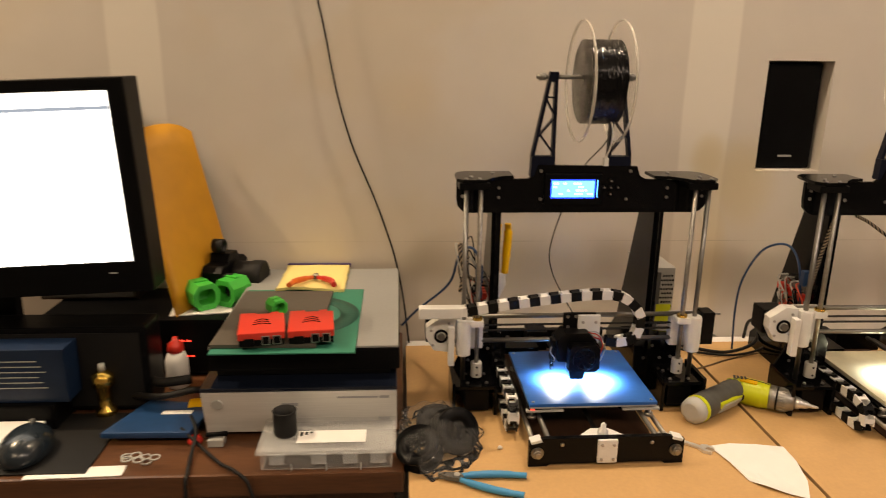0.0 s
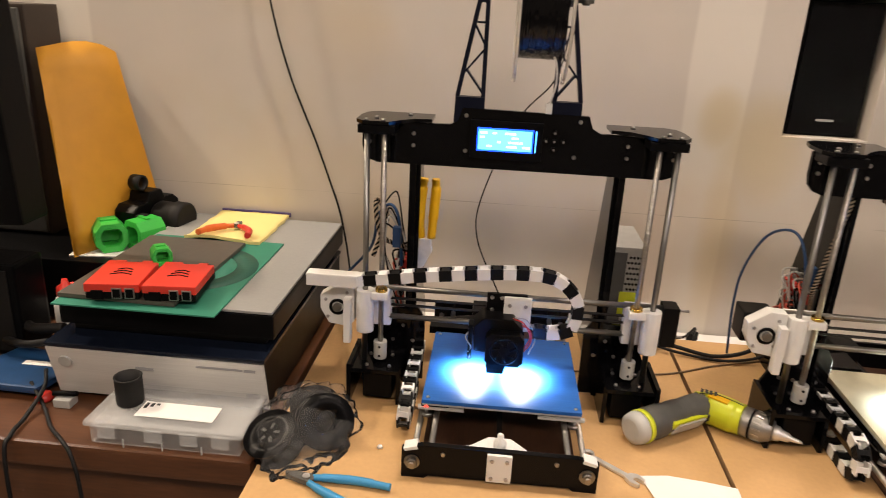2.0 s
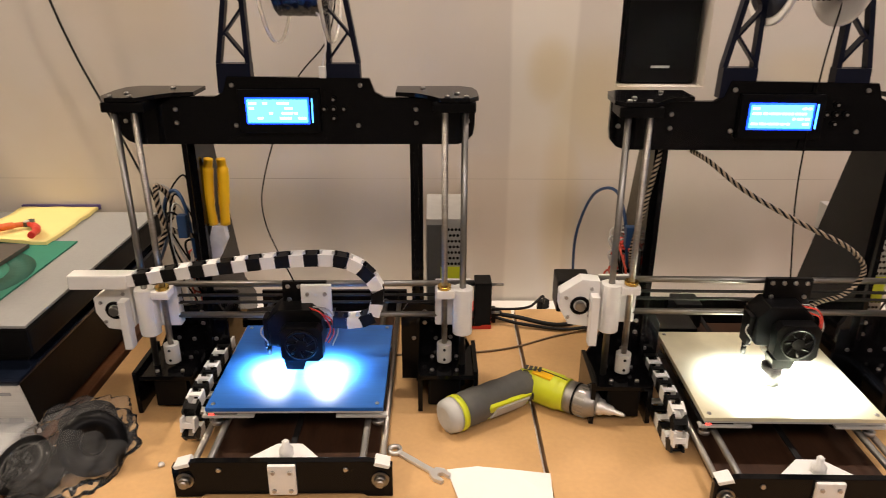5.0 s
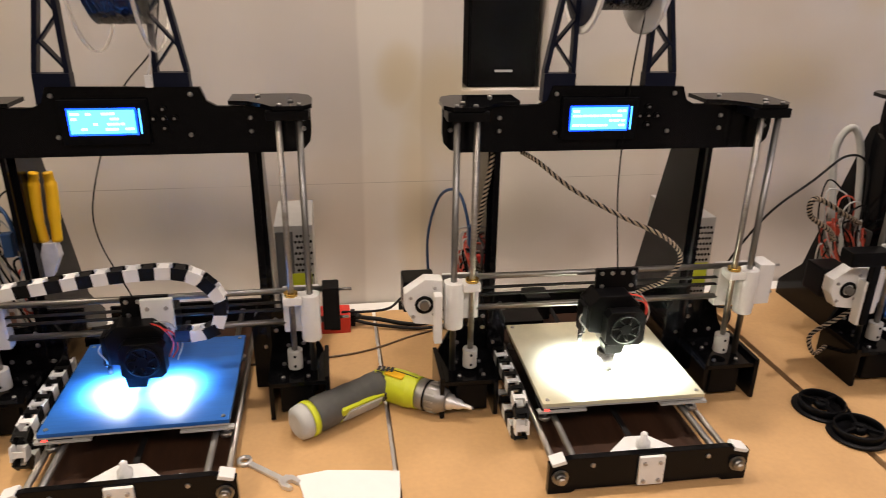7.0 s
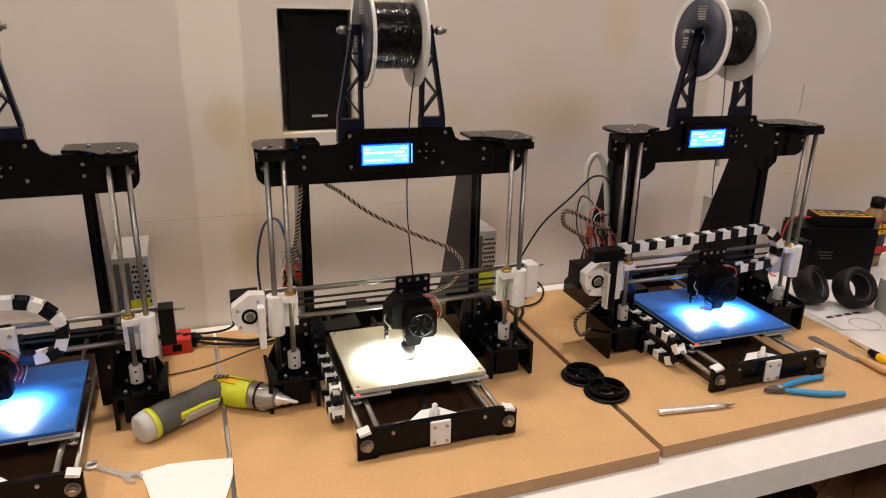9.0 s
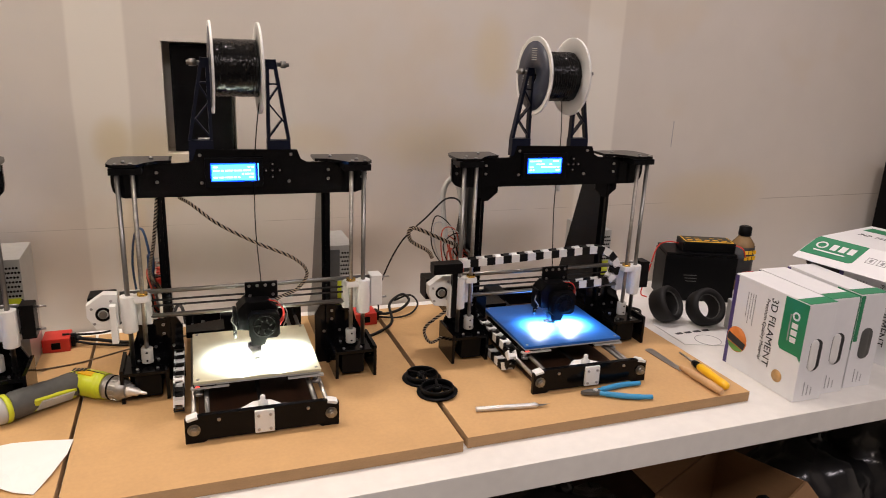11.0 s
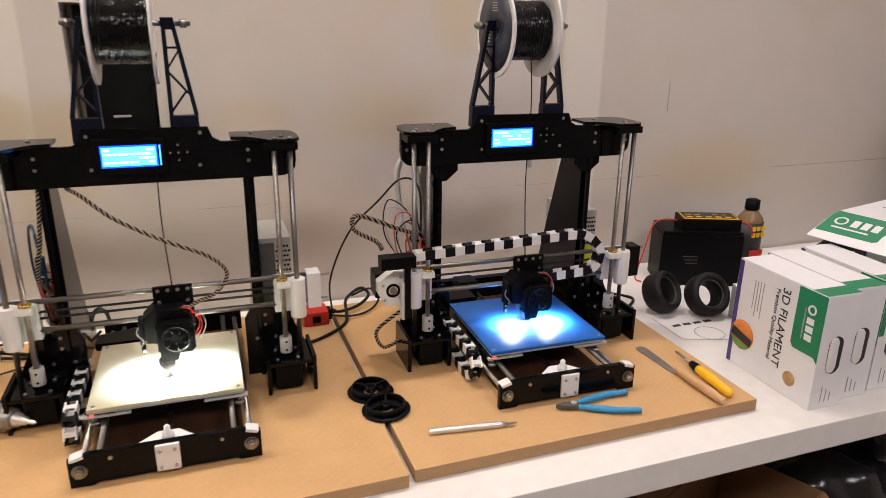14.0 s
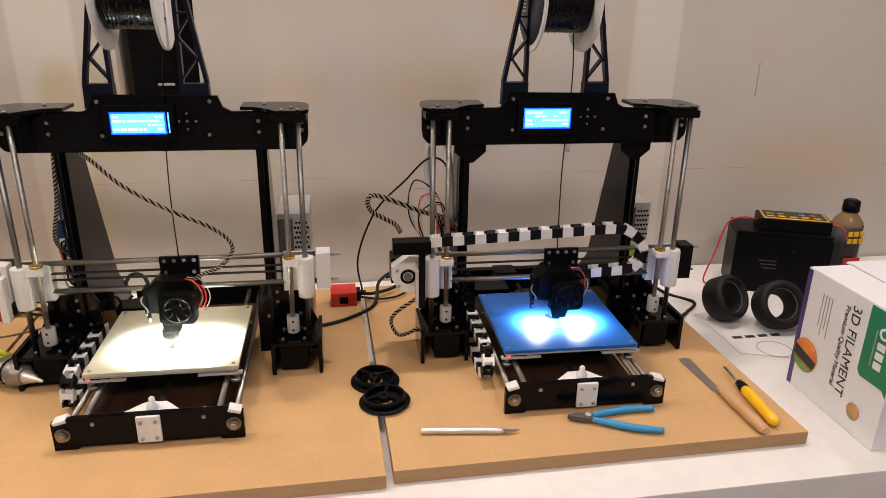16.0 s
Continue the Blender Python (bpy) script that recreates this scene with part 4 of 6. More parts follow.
def spool(x, y, z, x0, x1, disc, label, wound=0.0455, r=0.074, sheet=False):
    s = thing("filament_spool", x, y, z, 0, label, "spool", "spools on the printers")
    for px, o in ((x0, -1), (x1, 1)):
        bm = BM()
        lathe(bm, [(0.012, px - 0.0013), (r - 0.002, px - 0.0013), (r, px - 0.002), (r, px + 0.002), (r - 0.002, px + 0.0013), (0.012, px + 0.0013)], "x", (0, 0, 0), 48, True)
        d = part("flange", bm, disc, s)
        if disc == DISCCLEAR:
            part("rim", lathe(BM(), [(r + 0.0002, px - 0.0022), (r + 0.0018, px - 0.0016), (r + 0.0018, px + 0.0016), (r + 0.0002, px + 0.0022)], "x", (0, 0, 0), 48, True), CLEARRIM, d, "clear thicker rim")
        if sheet and o < 0:
            part("dark_label", lathe(BM(), [(0.014, px - 0.0016), (r - 0.009, px - 0.0016), (r - 0.009, px - 0.0021), (0.014, px - 0.0021)], "x", (0, 0, 0), 40, True), LABEL, d, "dark blue printed label")
            bm = BM()
            for k in range(6):
                box(bm, px - 0.0026, px - 0.0022, 0.012, 0.042, -0.018 + k * 0.005, -0.016 + k * 0.005)
                box(bm, px - 0.0026, px - 0.0022, -0.010, 0.010, 0.030 + k * 0.004, 0.0315 + k * 0.004)
            part("bars", bm, PALEGREY, d)
    # wound filament: a turned body with a ridge for each turn
    prof, n = [(0.024, x0 + 0.0025)], 58
    for k in range(n):
        h = x0 + 0.003 + (x1 - x0 - 0.006) * k / (n - 1)
        prof.append((wound + 0.0009 * (k % 2) + 0.0004 * math.sin(k * 1.7), h))
    prof.append((0.024, x1 - 0.0025))
    bm = lathe(BM(), prof, "x", (0, 0, 0), 110)
    for v in bm.verts:
        rr = math.hypot(v.co.y, v.co.z)
        if rr > wound - 0.003:
            a = math.atan2(v.co.z, v.co.y)
            q = 1 + (0.0013 * noise.noise(Vector((v.co.x * 420, a * 9, 3))) + 0.0007 * noise.noise(Vector((v.co.x * 150, a * 26, 8)))) / rr
            v.co.y, v.co.z = v.co.y * q, v.co.z * q
            v.co.x += 0.0012 * noise.noise(Vector((v.co.x * 60, math.cos(a) * 3, math.sin(a) * 3)))
    part("wound_filament", bm, FILAMENT, s, "glossy black filament winding")
    part("hub", lathe(BM(), [(0.0225, x0 + 0.0015), (0.0225, x1 - 0.0015), (0.0115, x1 - 0.0015), (0.0115, x0 + 0.0015)], "x", (0, 0, 0), 28, True), disc, s)
    return s


# the axle carries the hub's upper inside
spool(0.303, 1.143, BOARD_Z + 0.5505, -0.012, 0.050, DISCCLEAR, "clear plastic spool of black filament on its axle", 0.065, 0.0945)
spool(0.883, 1.116, BOARD_Z + 0.5505, -0.046, 0.030, DISCWHITE, "white plastic spool of black filament on its axle", sheet=True)
spool(1.477, 1.113, BOARD_Z + 0.5505, -0.050, 0.030, DISCWHITE, "white spool of black filament with dark label", sheet=True)
# ---- on the wall ----
sp = thing("wall_speaker", 0.834, 1.54, NZ0, 0, "flat black loudspeaker sunk into a wall opening", "speaker")
part("cabinet", box(BM(), -0.061, 0.059, -0.060, -0.0005, 0.0005, 0.2225), BLACK, sp, "", 0.002)
part("grille", box(BM(), -0.059, 0.057, -0.067, -0.0602, 0.003, 0.220), BLACK, sp, "black cloth grille", 0.002)
part("badge", box(BM(), -0.015, 0.015, -0.0686, -0.0672, 0.026, 0.030), PALEGREY, sp, "small pale badge")
solo("wall_cable", tube(BM(), [(-0.20, 1.432, 1.75), (-0.165, 1.432, 1.52), (-0.142, 1.432, 1.40), (-0.122, 1.430, 1.285), (-0.094, 1.432, 1.18), (-0.052, 1.430, 1.075), (-0.026, 1.432, 1.00), (-0.008, 1.440, 0.935), (0.008, 1.438, 0.85), (0.02, 1.425, 0.7515)], 0.0019, 8), RUBBER, "thin black cable hanging down the wall", "cable")
bm = BM()
box(bm, 2.028, 2.0295, WALL_Y - 0.0012, WALL_Y - 0.0002, 1.131, 1.200)
solo("wall_scratch", bm, INKGREY, "thin dark scratch in the wall board", "scratch")

# ---- tools on the boards ----
d = thing("cordless_screwdriver", 0, 0, 0, 0, "lime and grey pivoting cordless screwdriver lying on the board", "power tool")
hz = BOARD_Z + 0.023
part("grip", tube(BM(), [(0.492, 1.030, hz), (0.520, 1.050, hz), (0.560, 1.078, hz), (0.592, 1.098, hz)], [0.021, 0.023, 0.0215, 0.0205, 0.0215], 18), GREY, d)
part("end_cap", lathe(BM(), [(0.014, -0.008), (0.021, -0.004), (0.0225, 0.004), (0.0225, 0.008)], "x", (0, 0, 0), 24), PALEGREY, d, "pale end cap", m=pose(0.488, 1.027, hz, 0, 0, 35))
part("lime_band", lathe(BM(), [(0.0232, -0.004), (0.0236, 0.0), (0.0232, 0.004)], "x", (0, 0, 0), 24), LIME, d, "lime ring", m=pose(0.498, 1.034, hz, 0, 0, 35))
part("side_grip", prism(BM(), [(-0.028, -0.010), (0.030, -0.013), (0.034, 0.004), (-0.020, 0.008)], "y", -0.0245, -0.016), PALEGREY, d, "pale grip insert", 0.003, pose(0.553, 1.072, hz + 0.004, 24, 0, 34))
part("lime_shell", prism(BM(), [(-0.038, -0.013), (0.038, -0.016), (0.042, 0.006), (-0.030, 0.011)], "y", -0.022, -0.014), LIME, d, "lime shell edge", 0.003, pose(0.553, 1.072, hz + 0.004, 22, 0, 34))
part("pivot_shell", tube(BM(), [(0.585, 1.098, hz), (0.605, 1.098, hz), (0.628, 1.082, hz), (0.642, 1.073, hz)], [0.0215, 0.0235, 0.0235, 0.022], 18), LIME, d, "lime pivot housing")
part("label_plate", box(BM(), -0.014, 0.014, -0.008, 0.008, 0.0205, 0.0232), YELLOW, d, "yellow sticker", 0.001, pose(0.612, 1.089, hz, 0, 0, -38))
bm = BM()
for k in range(4):
    box(bm, -0.010 + k * 0.006, -0.006 + k * 0.006, -0.004, 0.007, 0.0234, 0.0238)
part("plain_marks", bm, INK, d, m=pose(0.598, 1.098, hz + 0.0008, 0, 0, -20))
tip = pose(0.640, 1.074, hz, 0, 0, -35)
ck = part("chuck", lathe(BM(), [(0.016, 0), (0.0205, 0.003), (0.0210, 0.012), (0.0195, 0.014), (0.0195, 0.017), (0.0205, 0.019), (0.0200, 0.031), (0.0150, 0.041), (0.012, 0.044)], "x", (0, 0, 0), 28), CHUCK, d, "grey metal chuck", m=tip)
for q in range(14):
    part("knurl_rib", box(BM(), 0.0195, 0.0305, -0.0012, 0.0012, 0.0200, 0.0210), DULL, ck, m=tip @ pose(0, 0, 0, q * 360 / 14))
part("dark_ring", lathe(BM(), [(0.0198, 0.0142), (0.0212, 0.0146), (0.0212, 0.0164), (0.0198, 0.0168)], "x", (0, 0, 0), 28, True), BLACK, ck, m=tip)
part("bit", lathe(BM(), [(0.0110, 0.0442), (0.0105, 0.050), (0.0075, 0.053), (0.0065, 0.062), (0.0035, 0.066), (0.0028, 0.076), (0.0012, 0.080)], "x", (0, 0, 0), 16), SATIN, d, "bright bit holder", m=tip)
for q in range(4):
    part("vent_slot", box(BM(), -0.012 + q * 0.006, -0.009 + q * 0.006, -0.0215, -0.0195, -0.002, 0.010), INK, d, m=pose(0.596, 1.098, hz, 20, 0, -16))
part("seam", tube(BM(), [(0.586, 1.0975, hz + 0.0215), (0.605, 1.0975, hz + 0.0237), (0.628, 1.0815, hz + 0.0237), (0.640, 1.0735, hz + 0.0222)], 0.0006, 6), INK, d, "dark seam between the shell halves")


def spanner(name, x, y, z, rz, length, label):
    bm = BM()
    h = length / 2
    prism(bm, [(-h, -0.0035), (h, -0.0035), (h, 0.0035), (-h, 0.0035)], "z", 0.0006, 0.0040)
    lathe(bm, [(0.0048, 0.0003), (0.0048, 0.0050), (0.0088, 0.0050), (0.0088, 0.0003)], "z", (-h - 0.006, 0, 0), 20, True)
    o = [(h - 0.002, -0.006), (h + 0.008, -0.0105), (h + 0.018, -0.0085), (h + 0.0185, -0.0045), (h + 0.008, -0.0035), (h + 0.007, 0.0005), (h + 0.010, 0.004), (h + 0.0195, 0.0035), (h + 0.018, 0.0085), (h + 0.006, 0.0105), (h - 0.002, 0.006)]
    prism(bm, o, "z", 0.0003, 0.0050)
    return solo(name, bm, SATIN, label, "spanner", m=pose(x, y, z, 0, 0, rz))


spanner("spanner", 0.449, 0.966, BOARD_Z + 0.0002, -40, 0.055, "small steel combination spanner on the board")

# torn paper sheet, slightly curled
bm = BM()
o = [(0.485, 0.955), (0.520, 0.958), (0.560, 0.950), (0.603, 0.948), (0.600, 0.905), (0.586, 0.850), (0.570, 0.815), (0.545, 0.824), (0.520, 0.842), (0.505, 0.860), (0.497, 0.905)]
c = Vector((0.545, 0.895, BOARD_Z + 0.0025))
ring = [bm.verts.new((a, b, BOARD_Z + 0.0012 + 0.002 * (k % 3))) for k, (a, b) in enumerate(o)]
mid = [bm.verts.new(Vector((a, b, 0)).lerp(Vector((c.x, c.y, 0)), 0.5) + Vector((0, 0, BOARD_Z + 0.0016 + 0.0008 * (k % 2)))) for k, (a, b) in enumerate(o)]
cv = bm.verts.new(c)
for k in range(len(o)):
    j = (k + 1) % len(o)
    bm.faces.new((ring[k], ring[j], mid[j], mid[k]))
    bm.faces.new((mid[k], mid[j], cv))
low = [bm.verts.new((v.co.x, v.co.y, v.co.z - 0.0006)) for v in ring]
for k in range(len(o)):
    j = (k + 1) % len(o)
    bm.faces.new((ring[j], ring[k], low[k], low[j]))
bm.faces.new(low)
sheet = solo("paper_sheet", bm, PAPER, "torn white paper sheet lying on the board", "paper")
for f in sheet.data.polygons:
    f.use_smooth = False


def cutters(x, y, z, rz, label, spread=0.027):
    t = thing("side_cutters", x, y, z, rz, label, "pliers", "side cutters")
    part("jaw_head", prism(BM(), [(-0.004, -0.001), (0.010, -0.006), (0.030, -0.008), (0.034, 0.0), (0.030, 0.008), (0.010, 0.006), (-0.004, 0.001)], "z", 0.003, 0.010), GREY, t, "dark steel jaws", 0.001)
    part("pivot", rod(BM(), (0.024, 0, 0.0102), (0.024, 0, 0.0118), 0.0045), SATIN, t)
    for s in (-1, 1):
        part("handle", tube(BM(), [(0.030, s * 0.005, 0.0065), (0.050, s * 0.012, 0.0065), (0.085, s * spread * 0.85, 0.0065), (0.122, s * spread, 0.0065)], [0.0040, 0.0050, 0.0054, 0.0052, 0.0044], 12), BLUEGRIP, t, "blue grip")
    return t


cutters(1.440, 0.856, BOARD_Z, -11, "flush cutters with blue grips and dark jaws on the board")
cutters(0.058, 0.885, BOARD_Z, -14, "flush cutters with blue grips beside the clear bag", 0.024)

k = thing("hobby_knife", 1.230, 0.856, BOARD_Z + 0.0048, -8.2, "slim silver hobby knife on the board", "knife")
part("handle", lathe(BM(), [(0.0038, 0.0), (0.0046, 0.001), (0.0046, 0.085), (0.0042, 0.088), (0.0046, 0.090), (0.0046, 0.108), (0.0030, 0.112)], "x", (0, 0, 0), 18), SATIN, k, "knurled aluminium handle")
part("blade", prism(BM(), [(0.110, -0.0032), (0.118, -0.0036), (0.134, 0.002), (0.110, 0.0028)], "z", -0.0004, 0.0004), DULL, k)

s = thing("spatula", 1.684, 0.998, BOARD_Z + 0.0004, -89, "thin steel spatula with pale wooden handle", "spatula")
part("blade", prism(BM(), [(0.0, -0.006), (0.004, -0.0095), (0.090, -0.007), (0.108, -0.004), (0.108, 0.004), (0.090, 0.007), (0.004, 0.0095), (0.0, 0.006)], "z", 0.0006, 0.0018), DULL, s, "dull steel blade")
part("handle", tube(BM(), [(0.104, 0, 0.0075), (0.125, 0, 0.0080), (0.165, 0.001, 0.0085), (0.205, 0.002, 0.0080), (0.216, 0.002, 0.0078)], [0.0048, 0.0062, 0.0076, 0.0078, 0.0070, 0.005], 14), WOODLIGHT, s, "pale wooden handle")
s = thing("screwdriver", 1.728, 0.950, BOARD_Z + 0.0088, -95, "small yellow screwdriver on the board", "screwdriver")
part("shaft", rod(BM(), (0.0, 0, 0), (0.052, 0, 0), 0.0022, seg=10), DULL, s)
part("collar", rod(BM(), (0.048, 0, 0), (0.066, 0, 0), 0.0062, 0.0075), BLACK, s)
part("handle", lathe(BM(), [(0.0068, 0.066), (0.0084, 0.072), (0.0086, 0.100), (0.0078, 0.120), (0.0086, 0.142), (0.0076, 0.152), (0.003, 0.155)], "x", (0, 0, 0), 10), YELLOW, s, "yellow fluted handle")


def spool_hub(x, y, z, rx, ry, label, turn=20):
    t = thing("spool_hub", x, y, z, 0, label, "spool hub", "loose spool hubs")
    t.matrix_world = pose(x, y, z, rx, ry, turn)
    part("flange", lathe(BM(), [(0.012, 0.0), (0.0365, 0.0), (0.037, 0.001), (0.037, 0.0024), (0.0365, 0.003), (0.012, 0.003)], "z", (0, 0, 0), 40, True), BLACK, t)
    part("barrel", lathe(BM(), [(0.0265, 0.0032), (0.0300, 0.0032), (0.0300, 0.0120), (0.0292, 0.0130), (0.0272, 0.0130), (0.0265, 0.0120)], "z", (0, 0, 0), 36, True), BLACK, t)
    part("core", lathe(BM(), [(0.0050, 0.0032), (0.0085, 0.0032), (0.0085, 0.0125), (0.0050, 0.0125)], "z", (0, 0, 0), 20, True), BLACK, t)
    for q in range(3):
        part("spoke", box(BM(), 0.0082, 0.0267, -0.0022, 0.0022, 0.0085, 0.0125), BLACK, t, m=pose(0, 0, 0, 0, 0, q * 120))
    return t


spool_hub(1.180, 0.998, BOARD_Z + 0.0005, 0, 0, "black plastic spool hub lying on the board")
spool_hub(1.189, 0.938, BOARD_Z + 0.0018, -2.5, 1, "black plastic spool hub touching another on the board", 75)

# ---- the far end of the bench ----


def joined_bars(starts):
    bm = BM()
    for z0 in starts:
        box(bm, -0.0011, -0.0008, 0.018, 0.032, z0, z0 + 0.0105)
    return bm


def filament_box(x, y, rz, label, w=0.066, d=0.190, h=0.195, z=TABLE_Z, front_green=False):
    t = thing("filament_box", x, y, z, rz, label, "carton", "filament boxes")
    body = part("carton", box(BM(), 0, w, 0, d, 0.0005, h), CARD, t, "white printed carton", 0.0008)
    part("lid_flap", box(BM(), 0.0004, w - 0.0004, 0.001, d - 0.001, h + 0.0002, h + 0.0016), CARD, t)
    part("purple_strip", box(BM(), -0.0006, -0.0001, d - 0.010, d - 0.0005, 0.001, h - 0.001), CARDPURPLE, body)
    part("green_label", prism(BM(), [(0.0006, h - 0.0006), (0.0006, 0.082), (0.008, 0.090), (0.050, 0.090), (0.056, 0.097), (0.056, h - 0.0006)], "x", -0.0007, -0.0001), CARDGREEN, body, "green printed label")
    part("green_top", box(BM(), 0.0, w, 0.001, 0.030, h + 0.0017, h + 0.0022), CARDGREEN, body)
    # plain logo shape on the label: a ring and a bar
    part("logo_shape", joined_bars((0.112, 0.126, 0.140)), CARD, body, "", 0.0)
    part("logo_shape", lathe(BM(), [(0.005, -0.0011), (0.0085, -0.0011), (0.0085, -0.0008), (0.005, -0.0008)], "x", (0, 0.025, 0.164), 24, True), CARD, body)
    part("logo_shape", prism(BM(), [(0.036, 0.112), (0.036, 0.165), (0.0385, 0.165), (0.0385, 0.112)], "x", -0.0011, -0.0008), INKGREY, body)
    turn = Matrix(((0, 0, -1, 0), (0, -1, 0, 0), (-1, 0, 0, 0), (0, 0, 0, 1)))
    words("title", "3D FILAMENT", 0.0232, INK, body, Matrix.Translation((-0.0006, 0.080, 0.110)) @ turn)
    words("subtitle", "Premium Quality Material", 0.0122, INK, body, Matrix.Translation((-0.0006, 0.0965, 0.110)) @ turn)
    bm = BM()
    for k in range(4):
        box(bm, -0.0005, -0.0001, 0.128 + k * 0.0065, 0.1295 + k * 0.0065, 0.105 + 0.012 * (k % 2), 0.170)
    part("bars", bm, INKGREY, body)
    disc = part("round_picture", lathe(BM(), [(0.0001, -0.0010), (0.027, -0.0010), (0.027, -0.0007)], "x", (0, d - 0.030, 0.062), 32), ORANGE, body, "round orange and green picture")
    part("picture_band", prism(BM(), [(d - 0.055, 0.060), (d - 0.006, 0.072), (d - 0.004, 0.056), (d - 0.052, 0.046)], "x", -0.0015, -0.0011), INK, disc)
    part("picture_leaf", prism(BM(), [(d - 0.050, 0.044), (d - 0.006, 0.052), (d - 0.014, 0.040), (d - 0.030, 0.036), (d - 0.044, 0.040)], "x", -0.0015, -0.0011), PICGREEN, disc)
    part("gold_seal", lathe(BM(), [(0.0001, -0.0009), (0.0125, -0.0009), (0.0125, -0.0005)], "x", (0, 0.046, 0.034), 28), GOLD, body, "round gold seal")
    # stadium window in the front, the spool edge showing inside
    o = [(w / 2 + 0.0145 * math.cos(a), (0.076 if math.sin(a) < 0 else 0.112) + 0.0145 * math.sin(a)) for a in (k * math.tau / 24 for k in range(24))]
    win = part("window", prism(BM(), o, "y", -0.0006, -0.0001), INK if not front_green else GREY, body, "rounded window onto the spool")
    bm = BM()
    bmesh.ops.create_uvsphere(bm, u_segments=24, v_segments=12, radius=1)
    for v in bm.verts:
        up = 0.020 if v.co.z > 0 else -0.020
        v.co = Vector((w / 2 - 0.0042 + v.co.x * 0.0098, -0.0006 + v.co.y * 0.0030, 0.094 + up * 0.9 + v.co.z * 0.0135))
    for f in bm.faces:
        f.smooth = True
    part("spool_edge", bm, DISCWHITE if not front_green else GREY, win, "rounded edge of the spool inside")
    bm = BM()
    for k in range(3):
        box(bm, w / 2 - 0.012 + k * 0.009, w / 2 - 0.0105 + k * 0.009, -0.0006, -0.0001, 0.012, 0.040 - 0.006 * k)
    part("bars", bm, INKGREY, body)
    if front_green:
        part("green_edge", box(BM(), 0.0004, 0.010, -0.0005, -0.0001, 0.10, h - 0.001), CARDGREEN, body)
    return t


filament_box(1.834, 0.754, -1, "white and green filament carton with a round picture")
filament_box(1.9015, 0.766, -2, "white filament carton pressed against its neighbour")
filament_box(1.982, 0.772, -3, "white and green filament carton with a dark window", front_green=True)
filament_box(2.172, 0.765, 12, "white and green filament carton standing apart")
filament_box(2.245, 0.782, 10, "white filament carton behind another")

# opened carton lying across the others
t = thing("opened_carton", 2.142, 0.905, TABLE_Z + 0.1978, 12.5, "white and green carton lying open on other cartons", "carton")
part("tray", box(BM(), 0.004, 0.215, -0.098, 0.098, 0.0, 0.043), CARD, t, "", 0.001)
part("top_panel", box(BM(), 0.001, 0.218, -0.101, 0.101, 0.0435, 0.0453), CARD, t, "white printed top panel", 0.0005)
tilt = pose(0, 0, 0.0452, 0, -24, 0)
fl = part("front_flap", prism(BM(), [(0.0, 0.101), (-0.012, 0.106), (-0.092, 0.112), (-0.094, -0.108), (-0.006, -0.104), (0.0, -0.101)], "z", -0.002, -0.0002), CARD, t, "white flap hanging down", 0.0, tilt)
part("green_label", prism(BM(), [(-0.001, 0.100), (-0.001, -0.006), (-0.064, -0.004), (-0.069, 0.002), (-0.070, 0.108), (-0.012, 0.105)], "z", 0.0, 0.0005), CARDGREEN, fl, "green printed label", 0.0, tilt)
bm = BM()
lathe(bm, [(0.0085, 0.0007), (0.0125, 0.0007), (0.0125, 0.0011), (0.0085, 0.0011)], "z", (-0.030, 0.080, 0), 20, True)
for k in range(3):
    box(bm, -0.041, -0.020, 0.046 - k * 0.019, 0.059 - k * 0.019, 0.0007, 0.0011)
box(bm, -0.053, -0.049, 0.020, 0.088, 0.0007, 0.0011)
part("logo_shape", bm, CARD, fl, "", 0.0, tilt)
bm = BM()
for k in range(3):
    y1 = -0.022 - k * 0.023
    for x0, x1, ya, yb in ((-0.052, -0.0505, y1 - 0.018, y1), (-0.0335, -0.032, y1 - 0.018, y1), (-0.0505, -0.0335, y1 - 0.018, y1 - 0.0165), (-0.0505, -0.0335, y1 - 0.0015, y1), (-0.047, -0.037, y1 - 0.012, y1 - 0.006)):
        box(bm, x0, x1, ya, yb, 0.0, 0.0004)
part("bars", bm, INKGREY, fl, m=tilt)
part("side_flap", prism(BM(), [(0.0, 0.044), (-0.080, 0.009), (-0.004, -0.014), (0.060, 0.002)], "y", -0.1045, -0.1030), CARD, t, "folded triangular side flap")
part("green_band", box(BM(), 0.150, 0.190, -0.045, 0.085, 0.0455, 0.0459), CARDGREEN, t)
part("picture", lathe(BM(), [(0.0001, 0.0460), (0.030, 0.0460), (0.030, 0.0456)], "z", (0.050, -0.055, 0), 28), ORANGE, t, "orange round picture")
part("picture_band", prism(BM(), [(0.030, -0.077), (0.044, -0.084), (0.074, -0.040), (0.062, -0.030)], "z", 0.0462, 0.0465), INKGREY, t)
words("title", "3D FILAMENT", 0.024, INK, t, pose(0.105, 0.0, 0.0456, 0, 0, -90))

